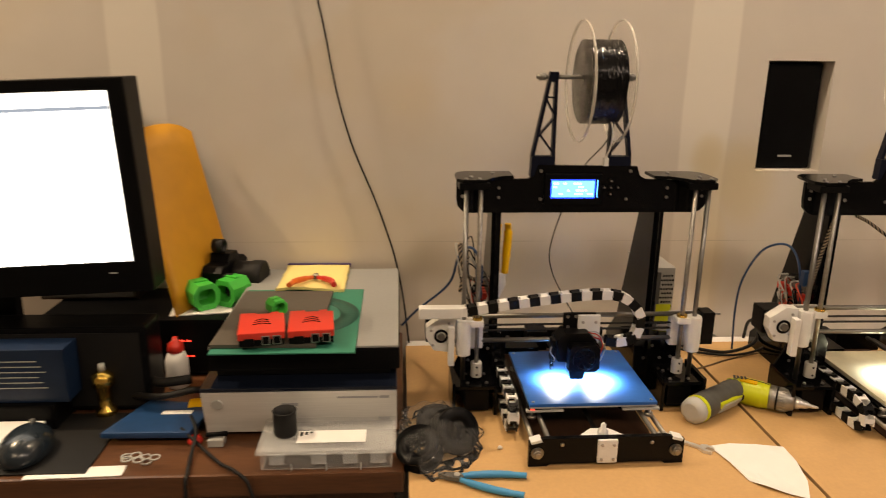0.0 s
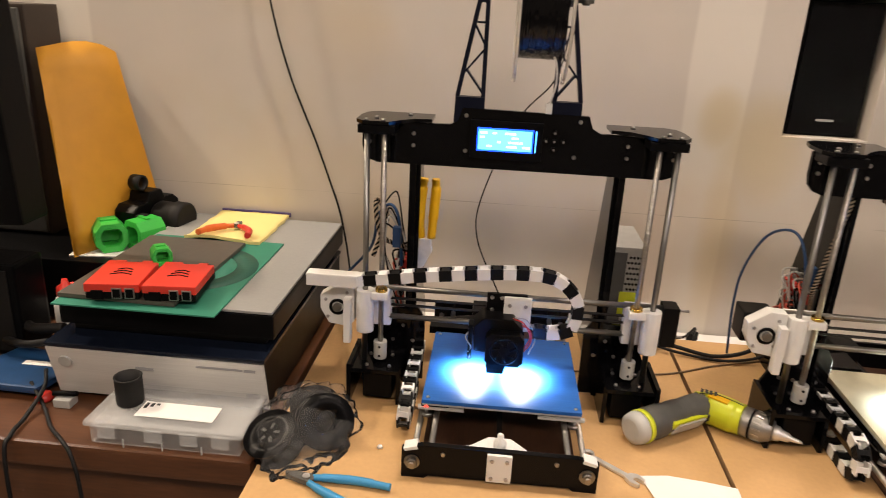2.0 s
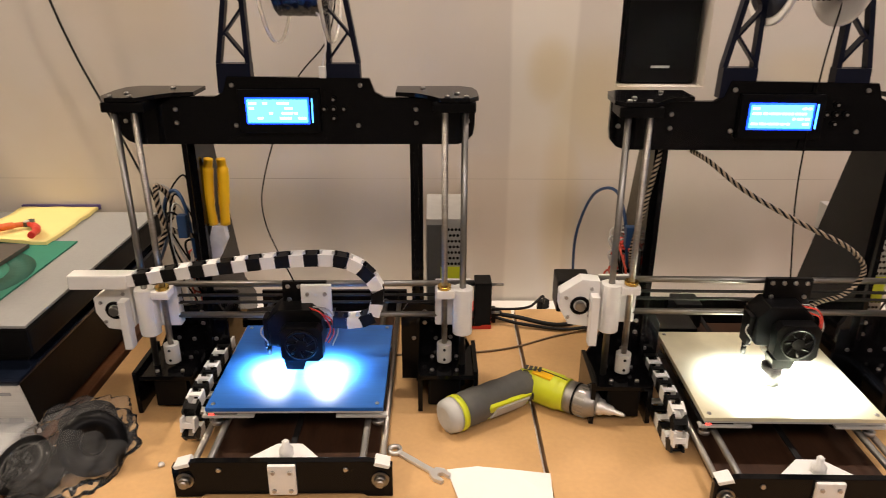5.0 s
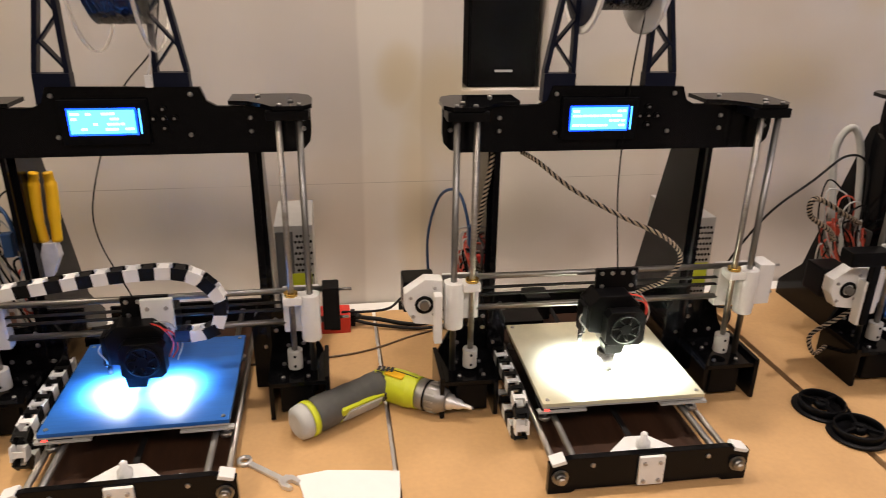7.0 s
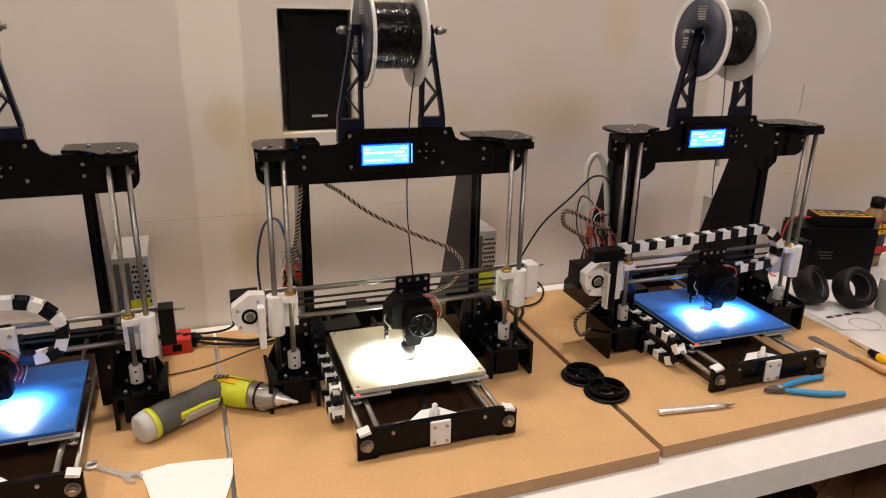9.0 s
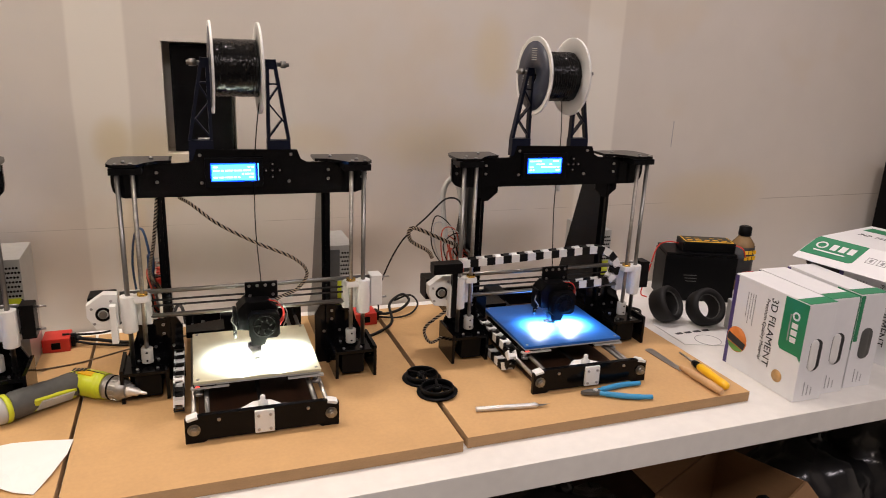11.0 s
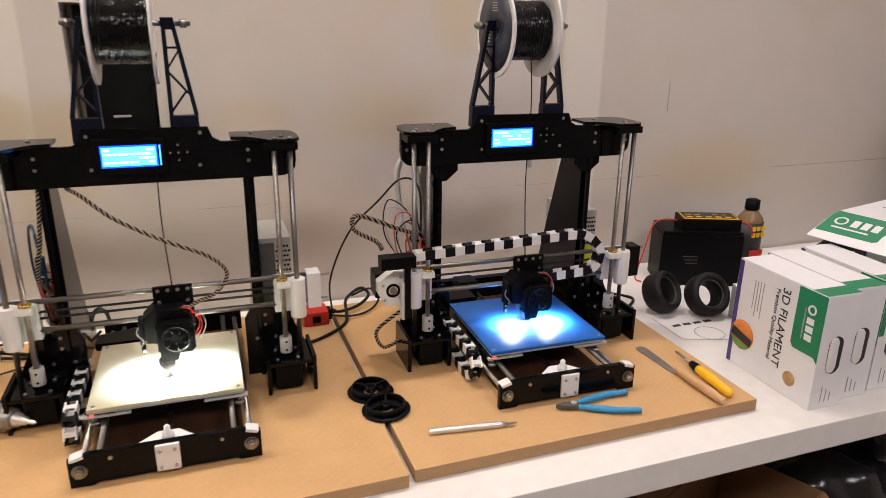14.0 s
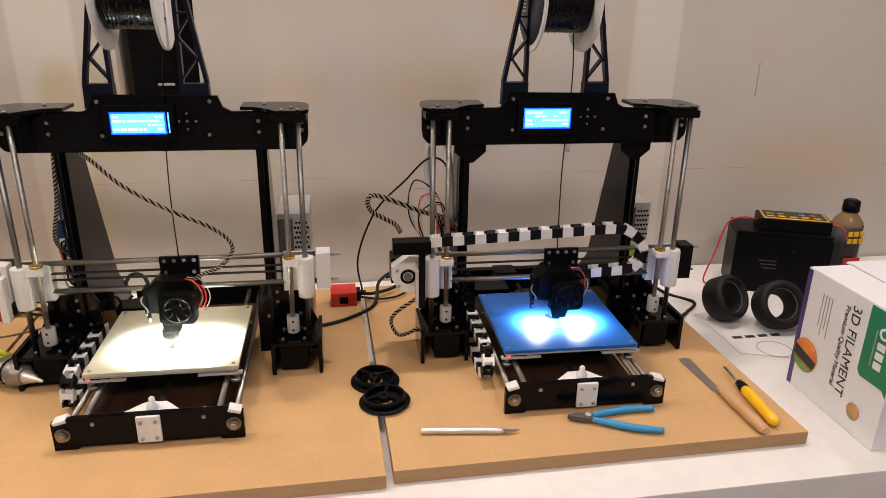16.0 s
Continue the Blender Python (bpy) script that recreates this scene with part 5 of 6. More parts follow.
# battery with a charger on top, bottle, rings, manual
bt = thing("battery_box", 1.982, 1.392, TABLE_Z, -22, "black sealed battery standing on the bench", "battery")
part("case", box(BM(), 0.0, 0.185, -0.100, 0.0, 0.0, 0.122), BLACK, bt, "", 0.003)
part("lid", box(BM(), 0.002, 0.183, -0.098, -0.002, 0.1225, 0.130), BLACK, bt, "", 0.002)
bm = BM()
for k in range(3):
    box(bm, 0.05 + k * 0.004, 0.085, -0.1004, -0.1001, 0.070 - k * 0.008, 0.072 - k * 0.008)
part("bars", bm, GREY, bt)
ch = thing("battery_charger", 1.990, 1.372, TABLE_Z + 0.1302, -22, "black battery charger with yellow printed top", "charger")
part("case", box(BM(), 0.03, 0.165, -0.070, -0.005, 0.0, 0.026), BLACK, ch, "", 0.003)
tp = part("yellow_top", box(BM(), 0.036, 0.160, -0.066, -0.009, 0.0263, 0.0268), YELLOW, ch, "yellow printed edge")
part("dark_panel", box(BM(), 0.039, 0.157, -0.060, -0.011, 0.0270, 0.0274), INK, tp)
bm = BM()
for k in range(5):
    box(bm, 0.044 + k * 0.022, 0.058 + k * 0.022, -0.055, -0.048 + 0.002 * (k % 2), 0.0276, 0.0279)
    if k != 2:
        box(bm, 0.046 + k * 0.021, 0.060 + k * 0.020, -0.034, -0.030, 0.0276, 0.0279)
part("bars", bm, YELLOW, tp)
part("red_lead", tube(BM(), [(0.03, -0.03, 0.012), (0.0, -0.03, 0.014), (-0.028, -0.04, 0.0), (-0.045, -0.05, -0.06), (-0.062, -0.06, -0.120), (-0.05, -0.075, -0.128)], 0.0018, 8), REDPLASTIC, ch, "thin red lead")
part("red_lead", tube(BM(), [(0.165, -0.03, 0.012), (0.185, -0.03, 0.010), (0.20, -0.035, 0.002), (0.21, -0.03, -0.02)], 0.0018, 8), REDPLASTIC, ch, "thin red lead")
bo = thing("cleaner_bottle", 2.222, 1.330, TABLE_Z, 0, "clear cleaner bottle with black cap and black label", "bottle")
part("bottle", lathe(BM(), [(0.024, 0.0), (0.030, 0.003), (0.031, 0.115), (0.029, 0.132), (0.015, 0.150), (0.0135, 0.152)], "z", (0, 0, 0), 28), AMBER, bo)
part("cap", lathe(BM(), [(0.0165, 0.1525), (0.0175, 0.154), (0.0165, 0.176), (0.010, 0.179)], "z", (0, 0, 0), 24), BLACK, bo, "black screw cap")
lb = part("label", lathe(BM(), [(0.0316, 0.03), (0.0316, 0.124), (0.0312, 0.124), (0.0312, 0.03)], "z", (0, 0, 0), 28, True), INK, bo, "black label")
bm = BM()
for row in (0.106, 0.090):
    for k in range(3):
        box(bm, -0.019 + k * 0.0135, -0.0095 + k * 0.0135, -0.0332, -0.0310, row, row + 0.0105)
part("bars", bm, YELLOW, lb)
part("band", box(BM(), -0.020, 0.020, -0.0333, -0.0324, 0.040, 0.058), REDPLASTIC, lb, "dull red band")


def lens_ring(x, y, rz, label, r=0.043):
    t = thing("plastic_ring", x, y, TABLE_Z, rz, label, "ring", "black plastic rings")
    t.matrix_world = pose(x, y, TABLE_Z + 0.0475, -30, 0, rz)
    part("shell", lathe(BM(), [(0.030, -0.014), (0.034, -0.020), (r - 0.004, -0.018), (r, -0.012), (r - 0.002, 0.020), (r - 0.006, 0.026), (0.024, 0.026), (0.0215, 0.020), (0.027, 0.004)], "y", (0, 0, 0), 40, True), RUBBER, t)
    part("inner_lip", lathe(BM(), [(0.0298, -0.012), (0.0298, -0.009), (0.0282, -0.009), (0.0282, -0.012)], "y", (0, 0, 0), 36, True), GREY, t)
    return t


lens_ring(1.852, 1.160, 24, "black plastic ring standing on the bench")
lens_ring(1.932, 1.118, -4, "black plastic ring beside a black battery", 0.045)
man = thing("manual_sheet", 1.90, 1.13, TABLE_Z, 0, "white printed leaflet lying on the bench", "paper")
part("sheet", prism(BM(), [(-0.088, -0.095), (0.005, -0.128), (0.075, -0.10), (0.10, 0.06), (-0.01, 0.10), (-0.085, 0.03)], "z", 0.0006, 0.0016), PAPER, man)
bm = BM()
for k in range(4):
    box(bm, -0.07 + k * 0.025, -0.052 + k * 0.025, -0.045, -0.036, 0.0018, 0.0021)
part("bars", bm, INK, man)
part("line_ring", lathe(BM(), [(0.028, 0.0018), (0.0295, 0.0018), (0.0295, 0.0021), (0.028, 0.0021)], "z", (-0.02, -0.09, 0), 32, True), INKGREY, man)
pc2 = thing("small_grey_carton", 2.02, 1.055, TABLE_Z, -18, "small pale grey carton behind the filament cartons", "carton")
part("carton", box(BM(), -0.055, 0.055, -0.03, 0.03, 0.0005, 0.072), PALEGREY, pc2, "", 0.001)
part("lid_flap", box(BM(), -0.054, 0.054, -0.029, 0.029, 0.0722, 0.0735), CARD, pc2)
solo("black_cord", tube(BM(), [(1.735, 1.10, BOARD_Z + 0.03), (1.765, 1.16, TABLE_Z + 0.012), (1.80, 1.20, TABLE_Z + 0.0035), (1.835, 1.24, TABLE_Z + 0.0035), (1.80, 1.29, TABLE_Z + 0.0035), (1.74, 1.30, BOARD_Z + 0.02)], 0.0032, 8), RUBBER, "short black cord on the bench", "cable")
bx = solo("cable_heap", tube(BM(), [(2.30, 1.20, TABLE_Z + 0.006), (2.34, 1.24, TABLE_Z + 0.05), (2.40, 1.22, TABLE_Z + 0.09), (2.43, 1.15, TABLE_Z + 0.06), (2.37, 1.12, TABLE_Z + 0.10), (2.31, 1.17, TABLE_Z + 0.11), (2.36, 1.22, TABLE_Z + 0.13), (2.44, 1.18, TABLE_Z + 0.10), (2.42, 1.12, TABLE_Z + 0.02)], 0.011, 8), RUBBER, "heap of thick black cable", "cable")
spk = thing("loudspeaker", 2.895, 1.31, TABLE_Z, -8, "tall black loudspeaker standing on the bench", "speaker")
part("cabinet", box(BM(), -0.105, 0.105, -0.085, 0.085, 0.0, 0.335), BLACK, spk, "", 0.003)
part("grille", box(BM(), -0.098, 0.098, -0.094, -0.0855, 0.008, 0.328), RUBBER, spk, "", 0.003)

# under the bench
cb = thing("cardboard_box", 1.86, 0.88, 0.2405, 24, "open brown cardboard box with marker writing, under the bench", "box")
for bxs in ((-0.15, 0.15, -0.10, -0.097), (-0.15, 0.15, 0.097, 0.10), (-0.15, -0.147, -0.0965, 0.0965), (0.147, 0.15, -0.0965, 0.0965)):
    part("side", box(BM(), *bxs, 0.0, 0.235), CARDBOARD, cb)
part("bottom", box(BM(), -0.146, 0.146, -0.096, 0.096, 0.0, 0.003), CARDBOARD, cb)
part("flap", box(BM(), -0.148, 0.148, -0.09, 0.0, -0.0015, 0.0015), CARDBOARD, cb, "", 0.0, pose(0, -0.101, 0.236, 42, 0, 0))
part("flap", box(BM(), -0.148, 0.148, 0.0, 0.09, -0.0015, 0.0015), CARDBOARD, cb, "", 0.0, pose(0, 0.101, 0.236, 24, 0, 0))
bm = BM()
box(bm, -0.06, -0.052, -0.075, -0.035, 0.0017, 0.0021)
box(bm, -0.04, -0.032, -0.075, -0.035, 0.0017, 0.0021)
box(bm, -0.030, -0.010, -0.075, -0.068, 0.0017, 0.0021)
box(bm, 0.0, 0.022, -0.040, -0.034, 0.0017, 0.0021)
part("bars", bm, INK, cb, m=pose(0, -0.101, 0.236, 42, 0, 0))


def bin_bag(x, y, r, h, seed, label):
    t = thing("bin_bag", x, y, 0.2405, 0, label, "bag", "bin bags under the bench")
    bm = BM()
    bmesh.ops.create_icosphere(bm, subdivisions=4, radius=1.0)
    for v in bm.verts:
        n = noise.fractal(v.co * 1.9 + Vector((seed, 0, 0)), 1.0, 2.0, 5)
        q = 1 + 0.22 * n
        v.co = Vector((v.co.x * r * q, v.co.y * r * 0.8 * q, max(-0.5, v.co.z) * h * q))
    low = min(v.co.z for v in bm.verts)
    for v in bm.verts:
        v.co.z -= low
    for f in bm.faces:
        f.smooth = True
    top = max(v.co.z for v in bm.verts)
    part("sack", bm, BAG, t)
    part("tied_neck", tube(BM(), [(0, 0, top - 0.02), (0.01, 0, top + 0.012), (0.022, 0.012, top + 0.030)], [0.018, 0.010, 0.016, 0.022], 10), BAG, t)
    return t


bin_bag(2.16, 0.95, 0.17, 0.16, 1.0, "shiny black bin bag heaped under the bench")
bin_bag(2.46, 0.98, 0.16, 0.20, 5.0, "tall black bin bag under the bench")
bin_bag(1.50, 0.98, 0.18, 0.15, 9.0, "slack black bin bag behind the cardboard box")
pb = thing("storage_bin", 2.74, 1.02, 0.2405, 0, "dark grey storage bin under the bench", "bin")
part("body", box(BM(), -0.12, 0.12, -0.16, 0.16, 0.0, 0.22), GREY, pb, "", 0.006)
part("rim", box(BM(), -0.13, 0.13, -0.17, 0.17, 0.2205, 0.238), PALEGREY, pb, "", 0.003)

# power inlets with red switches and their cords, behind the boards' middle


def inlet(x, y, rz, label):
    t = thing("switched_inlet", x, y, BOARD_Z, rz, label, "power inlet", "switched power inlets")
    part("housing", box(BM(), -0.026, 0.022, -0.024, 0.024, 0.0, 0.027), REDPLASTIC, t, "red printed housing", 0.002)
    part("cable_gland", rod(BM(), (0.0302, 0, 0.017), (0.040, 0, 0.016), 0.0062, 0.0042), RUBBER, t)
    part("socket", box(BM(), 0.0225, 0.030, -0.012, 0.012, 0.005, 0.024), BLACK, t, "", 0.001)
    part("rocker", box(BM(), -0.010, 0.006, -0.0265, -0.0242, 0.007, 0.020), BLACK, t, "", 0.001)
    return t


inlet(0.536, 1.318, 0, "red switched power inlet with black socket")
inlet(1.146, 1.300, 0, "red switched power inlet behind the bench printer")
solo("power_cord", tube(BM(), [(0.566, 1.318, BOARD_Z + 0.016), (0.60, 1.318, BOARD_Z + 0.010), (0.67, 1.30, BOARD_Z + 0.005), (0.735, 1.31, BOARD_Z + 0.022), (0.755, 1.345, BOARD_Z + 0.055), (0.765, 1.40, BOARD_Z + 0.03), (0.77, 1.42, TABLE_Z + 0.006)], 0.0036, 8), RUBBER, "black power cord from the red inlet", "cable")
solo("signal_cord", tube(BM(), [(0.545, 1.31, BOARD_Z + 0.030), (0.59, 1.33, BOARD_Z + 0.018), (0.625, 1.345, BOARD_Z + 0.015), (0.650, 1.37, BOARD_Z + 0.022), (0.655, 1.40, TABLE_Z + 0.004)], 0.0022, 8), RUBBER, "thin black cord with a plug", "cable")
solo("cord_plug", box(BM(), -0.010, 0.010, -0.006, 0.006, 0.0, 0.016), BLACK, "small black cord plug at the wall", "plug", m=pose(0.655, 1.395, TABLE_Z + 0.0065, 0, 0, 40), bevel=0.002)
solo("power_cord", tube(BM(), [(0.566, 1.312, BOARD_Z + 0.012), (0.61, 1.300, BOARD_Z + 0.006), (0.68, 1.285, BOARD_Z + 0.005), (0.74, 1.29, BOARD_Z + 0.016), (0.765, 1.31, BOARD_Z + 0.030)], 0.0026, 8), RUBBER, "second black power cord from the red inlet", "cable")
solo("brown_wire", tube(BM(), [(0.40, 1.21, BOARD_Z + 0.002), (0.50, 1.215, BOARD_Z + 0.002), (0.58, 1.23, BOARD_Z + 0.002), (0.66, 1.27, BOARD_Z + 0.002), (0.74, 1.30, BOARD_Z + 0.002), (0.79, 1.32, BOARD_Z + 0.002)], 0.0016, 6), mat("brown_wire_skin", (0.16, 0.10, 0.05), 0.5), "thin brown wire across the boards", "cable")
solo("power_cord", tube(BM(), [(1.176, 1.300, BOARD_Z + 0.016), (1.20, 1.305, BOARD_Z + 0.012), (1.24, 1.33, BOARD_Z + 0.010), (1.265, 1.35, BOARD_Z + 0.022), (1.25, 1.36, BOARD_Z + 0.034), (1.215, 1.34, BOARD_Z + 0.020), (1.20, 1.27, BOARD_Z + 0.004), (1.15, 1.22, BOARD_Z + 0.003), (1.09, 1.19, BOARD_Z + 0.003)], 0.0032, 8), RUBBER, "looped black power cord behind a printer", "cable")
solo("signal_cord", tube(BM(), [(1.176, 1.295, BOARD_Z + 0.010), (1.22, 1.29, BOARD_Z + 0.006), (1.26, 1.31, BOARD_Z + 0.006), (1.285, 1.345, BOARD_Z + 0.014), (1.27, 1.362, BOARD_Z + 0.030), (1.23, 1.355, BOARD_Z + 0.022)], 0.0022, 8), RUBBER, "thin looped black cord", "cable")

# ---- on the desk ----
sc = thing("flatbed_scanner", -0.152, 1.0, DESK_Z, 0, "large flatbed scanner with silver front and grey lid", "scanner")
part("body", prism(BM(), [(0.010, 0.006), (0.425, 0.006), (0.425, 0.086), (-0.008, 0.086)], "x", -0.150, 0.146), BLACK, sc, "", 0.002)
part("deck", box(BM(), -0.152, 0.148, -0.013, 0.427, 0.0865, 0.0925), SCANTOP, sc, "glossy blue-black top deck", 0.002)
fr = part("silver_front", prism(BM(), [(0.0060, 0.008), (0.0090, 0.008), (-0.0090, 0.0855), (-0.0125, 0.0855)], "x", -0.151, 0.147), SILVER, sc, "brushed silver front panel", 0.0006)
part("button", rod(BM(), (-0.128, -0.0100, 0.063), (-0.128, -0.0060, 0.064), 0.009), PALEGREY, fr)
bm = BM()
box(bm, 0.055, 0.118, -0.0112, -0.0100, 0.0725, 0.075)
box(bm, 0.120, 0.135, -0.0112, -0.0100, 0.0720, 0.0755)
box(bm, 0.118, 0.136, -0.0010, 0.0005, 0.028, 0.034)
box(bm, -0.030, -0.005, -0.0090, -0.0075, 0.060, 0.064)
part("bars", bm, INKGREY, fr)
part("step", box(BM(), -0.136, 0.136, 0.034, 0.420, 0.0927, 0.106), RUBBER, sc, "", 0.002)
part("lid", box(BM(), -0.145, 0.152, 0.018, 0.428, 0.1065, 0.142), BLACK, sc, "black lid with a grey top", 0.004)
part("lid_top", box(BM(), -0.143, 0.150, 0.020, 0.426, 0.1425, 0.1462), SCANGREY, sc, "textured grey lid top", 0.001)
for fx in (-0.13, 0.13):
    part("foot", rod(BM(), (fx, 0.03, 0.0), (fx, 0.03, 0.0058), 0.010), RUBBER, sc)
    part("foot", rod(BM(), (fx, 0.40, 0.0), (fx, 0.40, 0.0058), 0.010), RUBBER, sc)
LID = DESK_Z + 0.1464
cm = thing("cutting_mat", -0.176, 1.14, LID, 0, "green cutting sheet with a dark printed ring", "mat")
part("sheet", box(BM(), -0.112, 0.108, -0.150, 0.145, 0.0, 0.0022), MATGREEN, cm, "", 0.0004)
part("printed_ring", lathe(BM(), [(0.062, 0.0024), (0.094, 0.0024), (0.094, 0.0027), (0.062, 0.0027)], "z", (0.012, 0.01, 0), 48, True), MATDARK, cm)
part("printed_disc", lathe(BM(), [(0.0005, 0.0024), (0.0618, 0.0024), (0.0618, 0.0027), (0.0005, 0.0027)], "z", (0.012, 0.01, 0), 40, True), MATPALE, cm, "paler green disc")
sl = solo("dark_sheet", box(BM(), -0.082, 0.080, -0.126, 0.124, 0.0, 0.006), SLATE, "dark brown-grey sheet lying on the green mat", "sheet", m=pose(-0.206, 1.134, LID + 0.0029, 0, 0, -1), bevel=0.001)


def board_case(x, y, rz, label):
    t = thing("circuit_board_case", x, y, LID + 0.0091, rz, label, "case", "red board cases")
    part("base", box(BM(), -0.034, 0.034, -0.044, 0.044, 0.0, 0.010), BLACK, t, "black case base", 0.002)
    lid = part("lid", prism(BM(), [(-0.035, -0.045), (0.035, -0.045), (0.035, 0.038), (0.026, 0.038), (0.026, 0.045), (0.012, 0.045), (0.012, 0.039), (-0.010, 0.039), (-0.010, 0.045), (-0.035, 0.045)], "z", 0.0102, 0.0215), RED, t, "bright red printed lid", 0.0015)
    for k in range(3):
        part("vent_slot", tube(BM(), [(-0.014 + k * 0.002, -0.010 + k * 0.009, 0.0216), (0.0, -0.005 + k * 0.009, 0.0216), (0.014 - k * 0.002, -0.010 + k * 0.009, 0.0216)], 0.0011, 6, 4), BLACK, lid)
    for k in (0.0, 0.0165):
        part("usb_port", box(BM(), k, k + 0.0125, -0.0466, -0.0442, 0.002, 0.0165), DULL, t, "metal port", 0.0006)
        part("port_mouth", box(BM(), k + 0.0015, k + 0.011, -0.0471, -0.0467, 0.0035, 0.0150), BLACK, t)
    part("network_port", box(BM(), -0.026, -0.011, -0.0464, -0.0442, 0.001, 0.0130), BLACK, t)
    return t


board_case(-0.216, 1.046, 9, "bright red printed case for a small circuit board")
board_case(-0.140, 1.054, 6, "bright red printed case with two metal ports")


def green_frame(name, x, y, z, rz, w, h, label):
    """A chamfered block with a square opening right through it."""
    t = thing(name, x, y, z, rz, label, "printed part", "green printed parts")
    o = [(-w * 0.55, 0.0), (w * 0.55, 0.0), (w, h * 0.28), (w, h * 0.72), (w * 0.55, h), (-w * 0.55, h), (-w, h * 0.72), (-w, h * 0.28)]
    n = [(-w * 0.42, h * 0.22), (w * 0.42, h * 0.22), (w * 0.62, h * 0.36), (w * 0.62, h * 0.66), (w * 0.42, h * 0.80), (-w * 0.42, h * 0.80), (-w * 0.62, h * 0.66), (-w * 0.62, h * 0.36)]
    bm = BM()
    rings = [[bm.verts.new((a, q, b)) for a, b in ring] for ring, q in ((o, -w), (o, w), (n, w), (n, -w))]
    for a, b in zip(rings, rings[1:] + rings[:1]):
        for k in range(8):
            m = (k + 1) % 8
            bm.faces.new((a[k], a[m], b[m], b[k]))
    part("block", bm, GREEN, t, "", 0.0015)
    part("cross_web", box(BM(), -w * 0.60, w * 0.60, w * 0.2, w * 0.35, h * 0.24, h * 0.60), GREEN, t)
    part("top_rib", box(BM(), -w * 0.5, w * 0.5, -w * 0.15, w * 0.15, h * 1.0, h * 1.06), GREEN, t, "", 0.001)
    return t


rc = thing("receiver", -0.46, 1.27, DESK_Z, 0, "black hifi receiver with red indicator lights", "receiver")
part("body", box(BM(), -0.20, 0.142, -0.045, 0.14, 0.006, 0.112), BLACK, rc, "", 0.002)
bm = BM()
for k in range(3):
    box(bm, 0.045 + k * 0.012, 0.052 + k * 0.012, -0.0465, -0.0454, 0.070, 0.0735)
    box(bm, 0.055 + k * 0.010, 0.060 + k * 0.010, -0.0465, -0.0454, 0.040, 0.0425)
part("bars", bm, REDLED, rc)
for fx in (-0.18, 0.12):
    part("foot", rod(BM(), (fx, -0.03, 0.0), (fx, -0.03, 0.0058), 0.010), RUBBER, rc)
    part("foot", rod(BM(), (fx, 0.10, 0.0), (fx, 0.10, 0.0058), 0.010), RUBBER, rc)
solo("note_sheet", box(BM(), -0.055, 0.055, -0.04, 0.04, 0.0, 0.002), PAPER, "white note lying on the black receiver", "paper", m=pose(-0.375, 1.29, DESK_Z + 0.1125, 0, 0, 8))
green_frame("hexagon_print", -0.376, 1.290, DESK_Z + 0.1148, 38, 0.026, 0.050, "green printed frame standing on the receiver")
green_frame("hexagon_print", -0.322, 1.308, DESK_Z + 0.1148, -28, 0.025, 0.052, "green printed frame with a square opening")
green_frame("small_green_print", -0.209, 1.140, LID + 0.0091, 35, 0.014, 0.027, "small green printed clip on the dark sheet")
pad = thing("note_pad", -0.169, 1.352, LID + 0.0003, 0, "yellow lined note pad with a curled lower edge", "note pad")
bm, cols, rws = BM(), 12, 16
top = []
for i in range(rws + 1):
    v = i / rws
    row = []
    for j in range(cols + 1):
        u = j / cols
        lift = 0.008 * max(0.0, 1 - v / 0.18) ** 2 * (0.6 + 0.4 * math.sin(5 * u)) + 0.0008 * noise.noise(Vector((u * 5, v * 6, 2)))
        ragged = 0.004 * noise.noise(Vector((u * 9, 0, 7))) if i == 0 else 0.0
        row.append(bm.verts.new((-0.064 + 0.128 * u + 0.003 * noise.noise(Vector((u * 2, v * 7, 5))), -0.084 + 0.168 * v + ragged, 0.0055 + lift)))
    top.append(row)
low = [[bm.verts.new((q.co.x, q.co.y, max(0.0, q.co.z - 0.0052))) for q in row] for row in top]
for i in range(rws):
    for j in range(cols):
        bm.faces.new((top[i][j], top[i][j + 1], top[i + 1][j + 1], top[i + 1][j])).smooth = True
        bm.faces.new((low[i][j], low[i + 1][j], low[i + 1][j + 1], low[i][j + 1]))
for i in range(rws):
    for j in (0, cols):
        bm.faces.new((top[i][j], top[i + 1][j], low[i + 1][j], low[i][j]))
for j in range(cols):
    for i in (0, rws):
        bm.faces.new((top[i][j], low[i][j], low[i][j + 1], top[i][j + 1]))
part("paper_block", bm, LEGAL, pad)
part("binding", box(BM(), -0.066, 0.066, 0.0845, 0.0905, 0.0, 0.008), CARDPURPLE, pad, "dark purple gummed binding", 0.001)
pl = thing("red_pliers", -0.165, 1.330, LID + 0.0066, 0, "small open pliers with orange-red grips on the note pad", "pliers")
for s in (-1, 1):
    part("handle", tube(BM(), [(s * 0.005, -0.004, 0.007), (s * 0.018, -0.014, 0.008), (s * 0.034, -0.036, 0.010), (s * 0.042, -0.066, 0.012)], [0.0040, 0.0056, 0.0060, 0.0050], 10), REDPLASTIC if s > 0 else mat("orange_grip", (0.60, 0.12, 0.02), 0.4), pl, "orange-red grip")
    part("jaw", prism(BM(), [(0.0, -0.006), (s * 0.007, -0.003), (s * 0.004, 0.014), (s * 0.001, 0.016)], "z", 0.003, 0.010), GREY, pl, "dark steel jaw", 0.001)
part("pivot", rod(BM(), (0, -0.002, 0.0102), (0, -0.002, 0.0118), 0.0042), SATIN, pl)

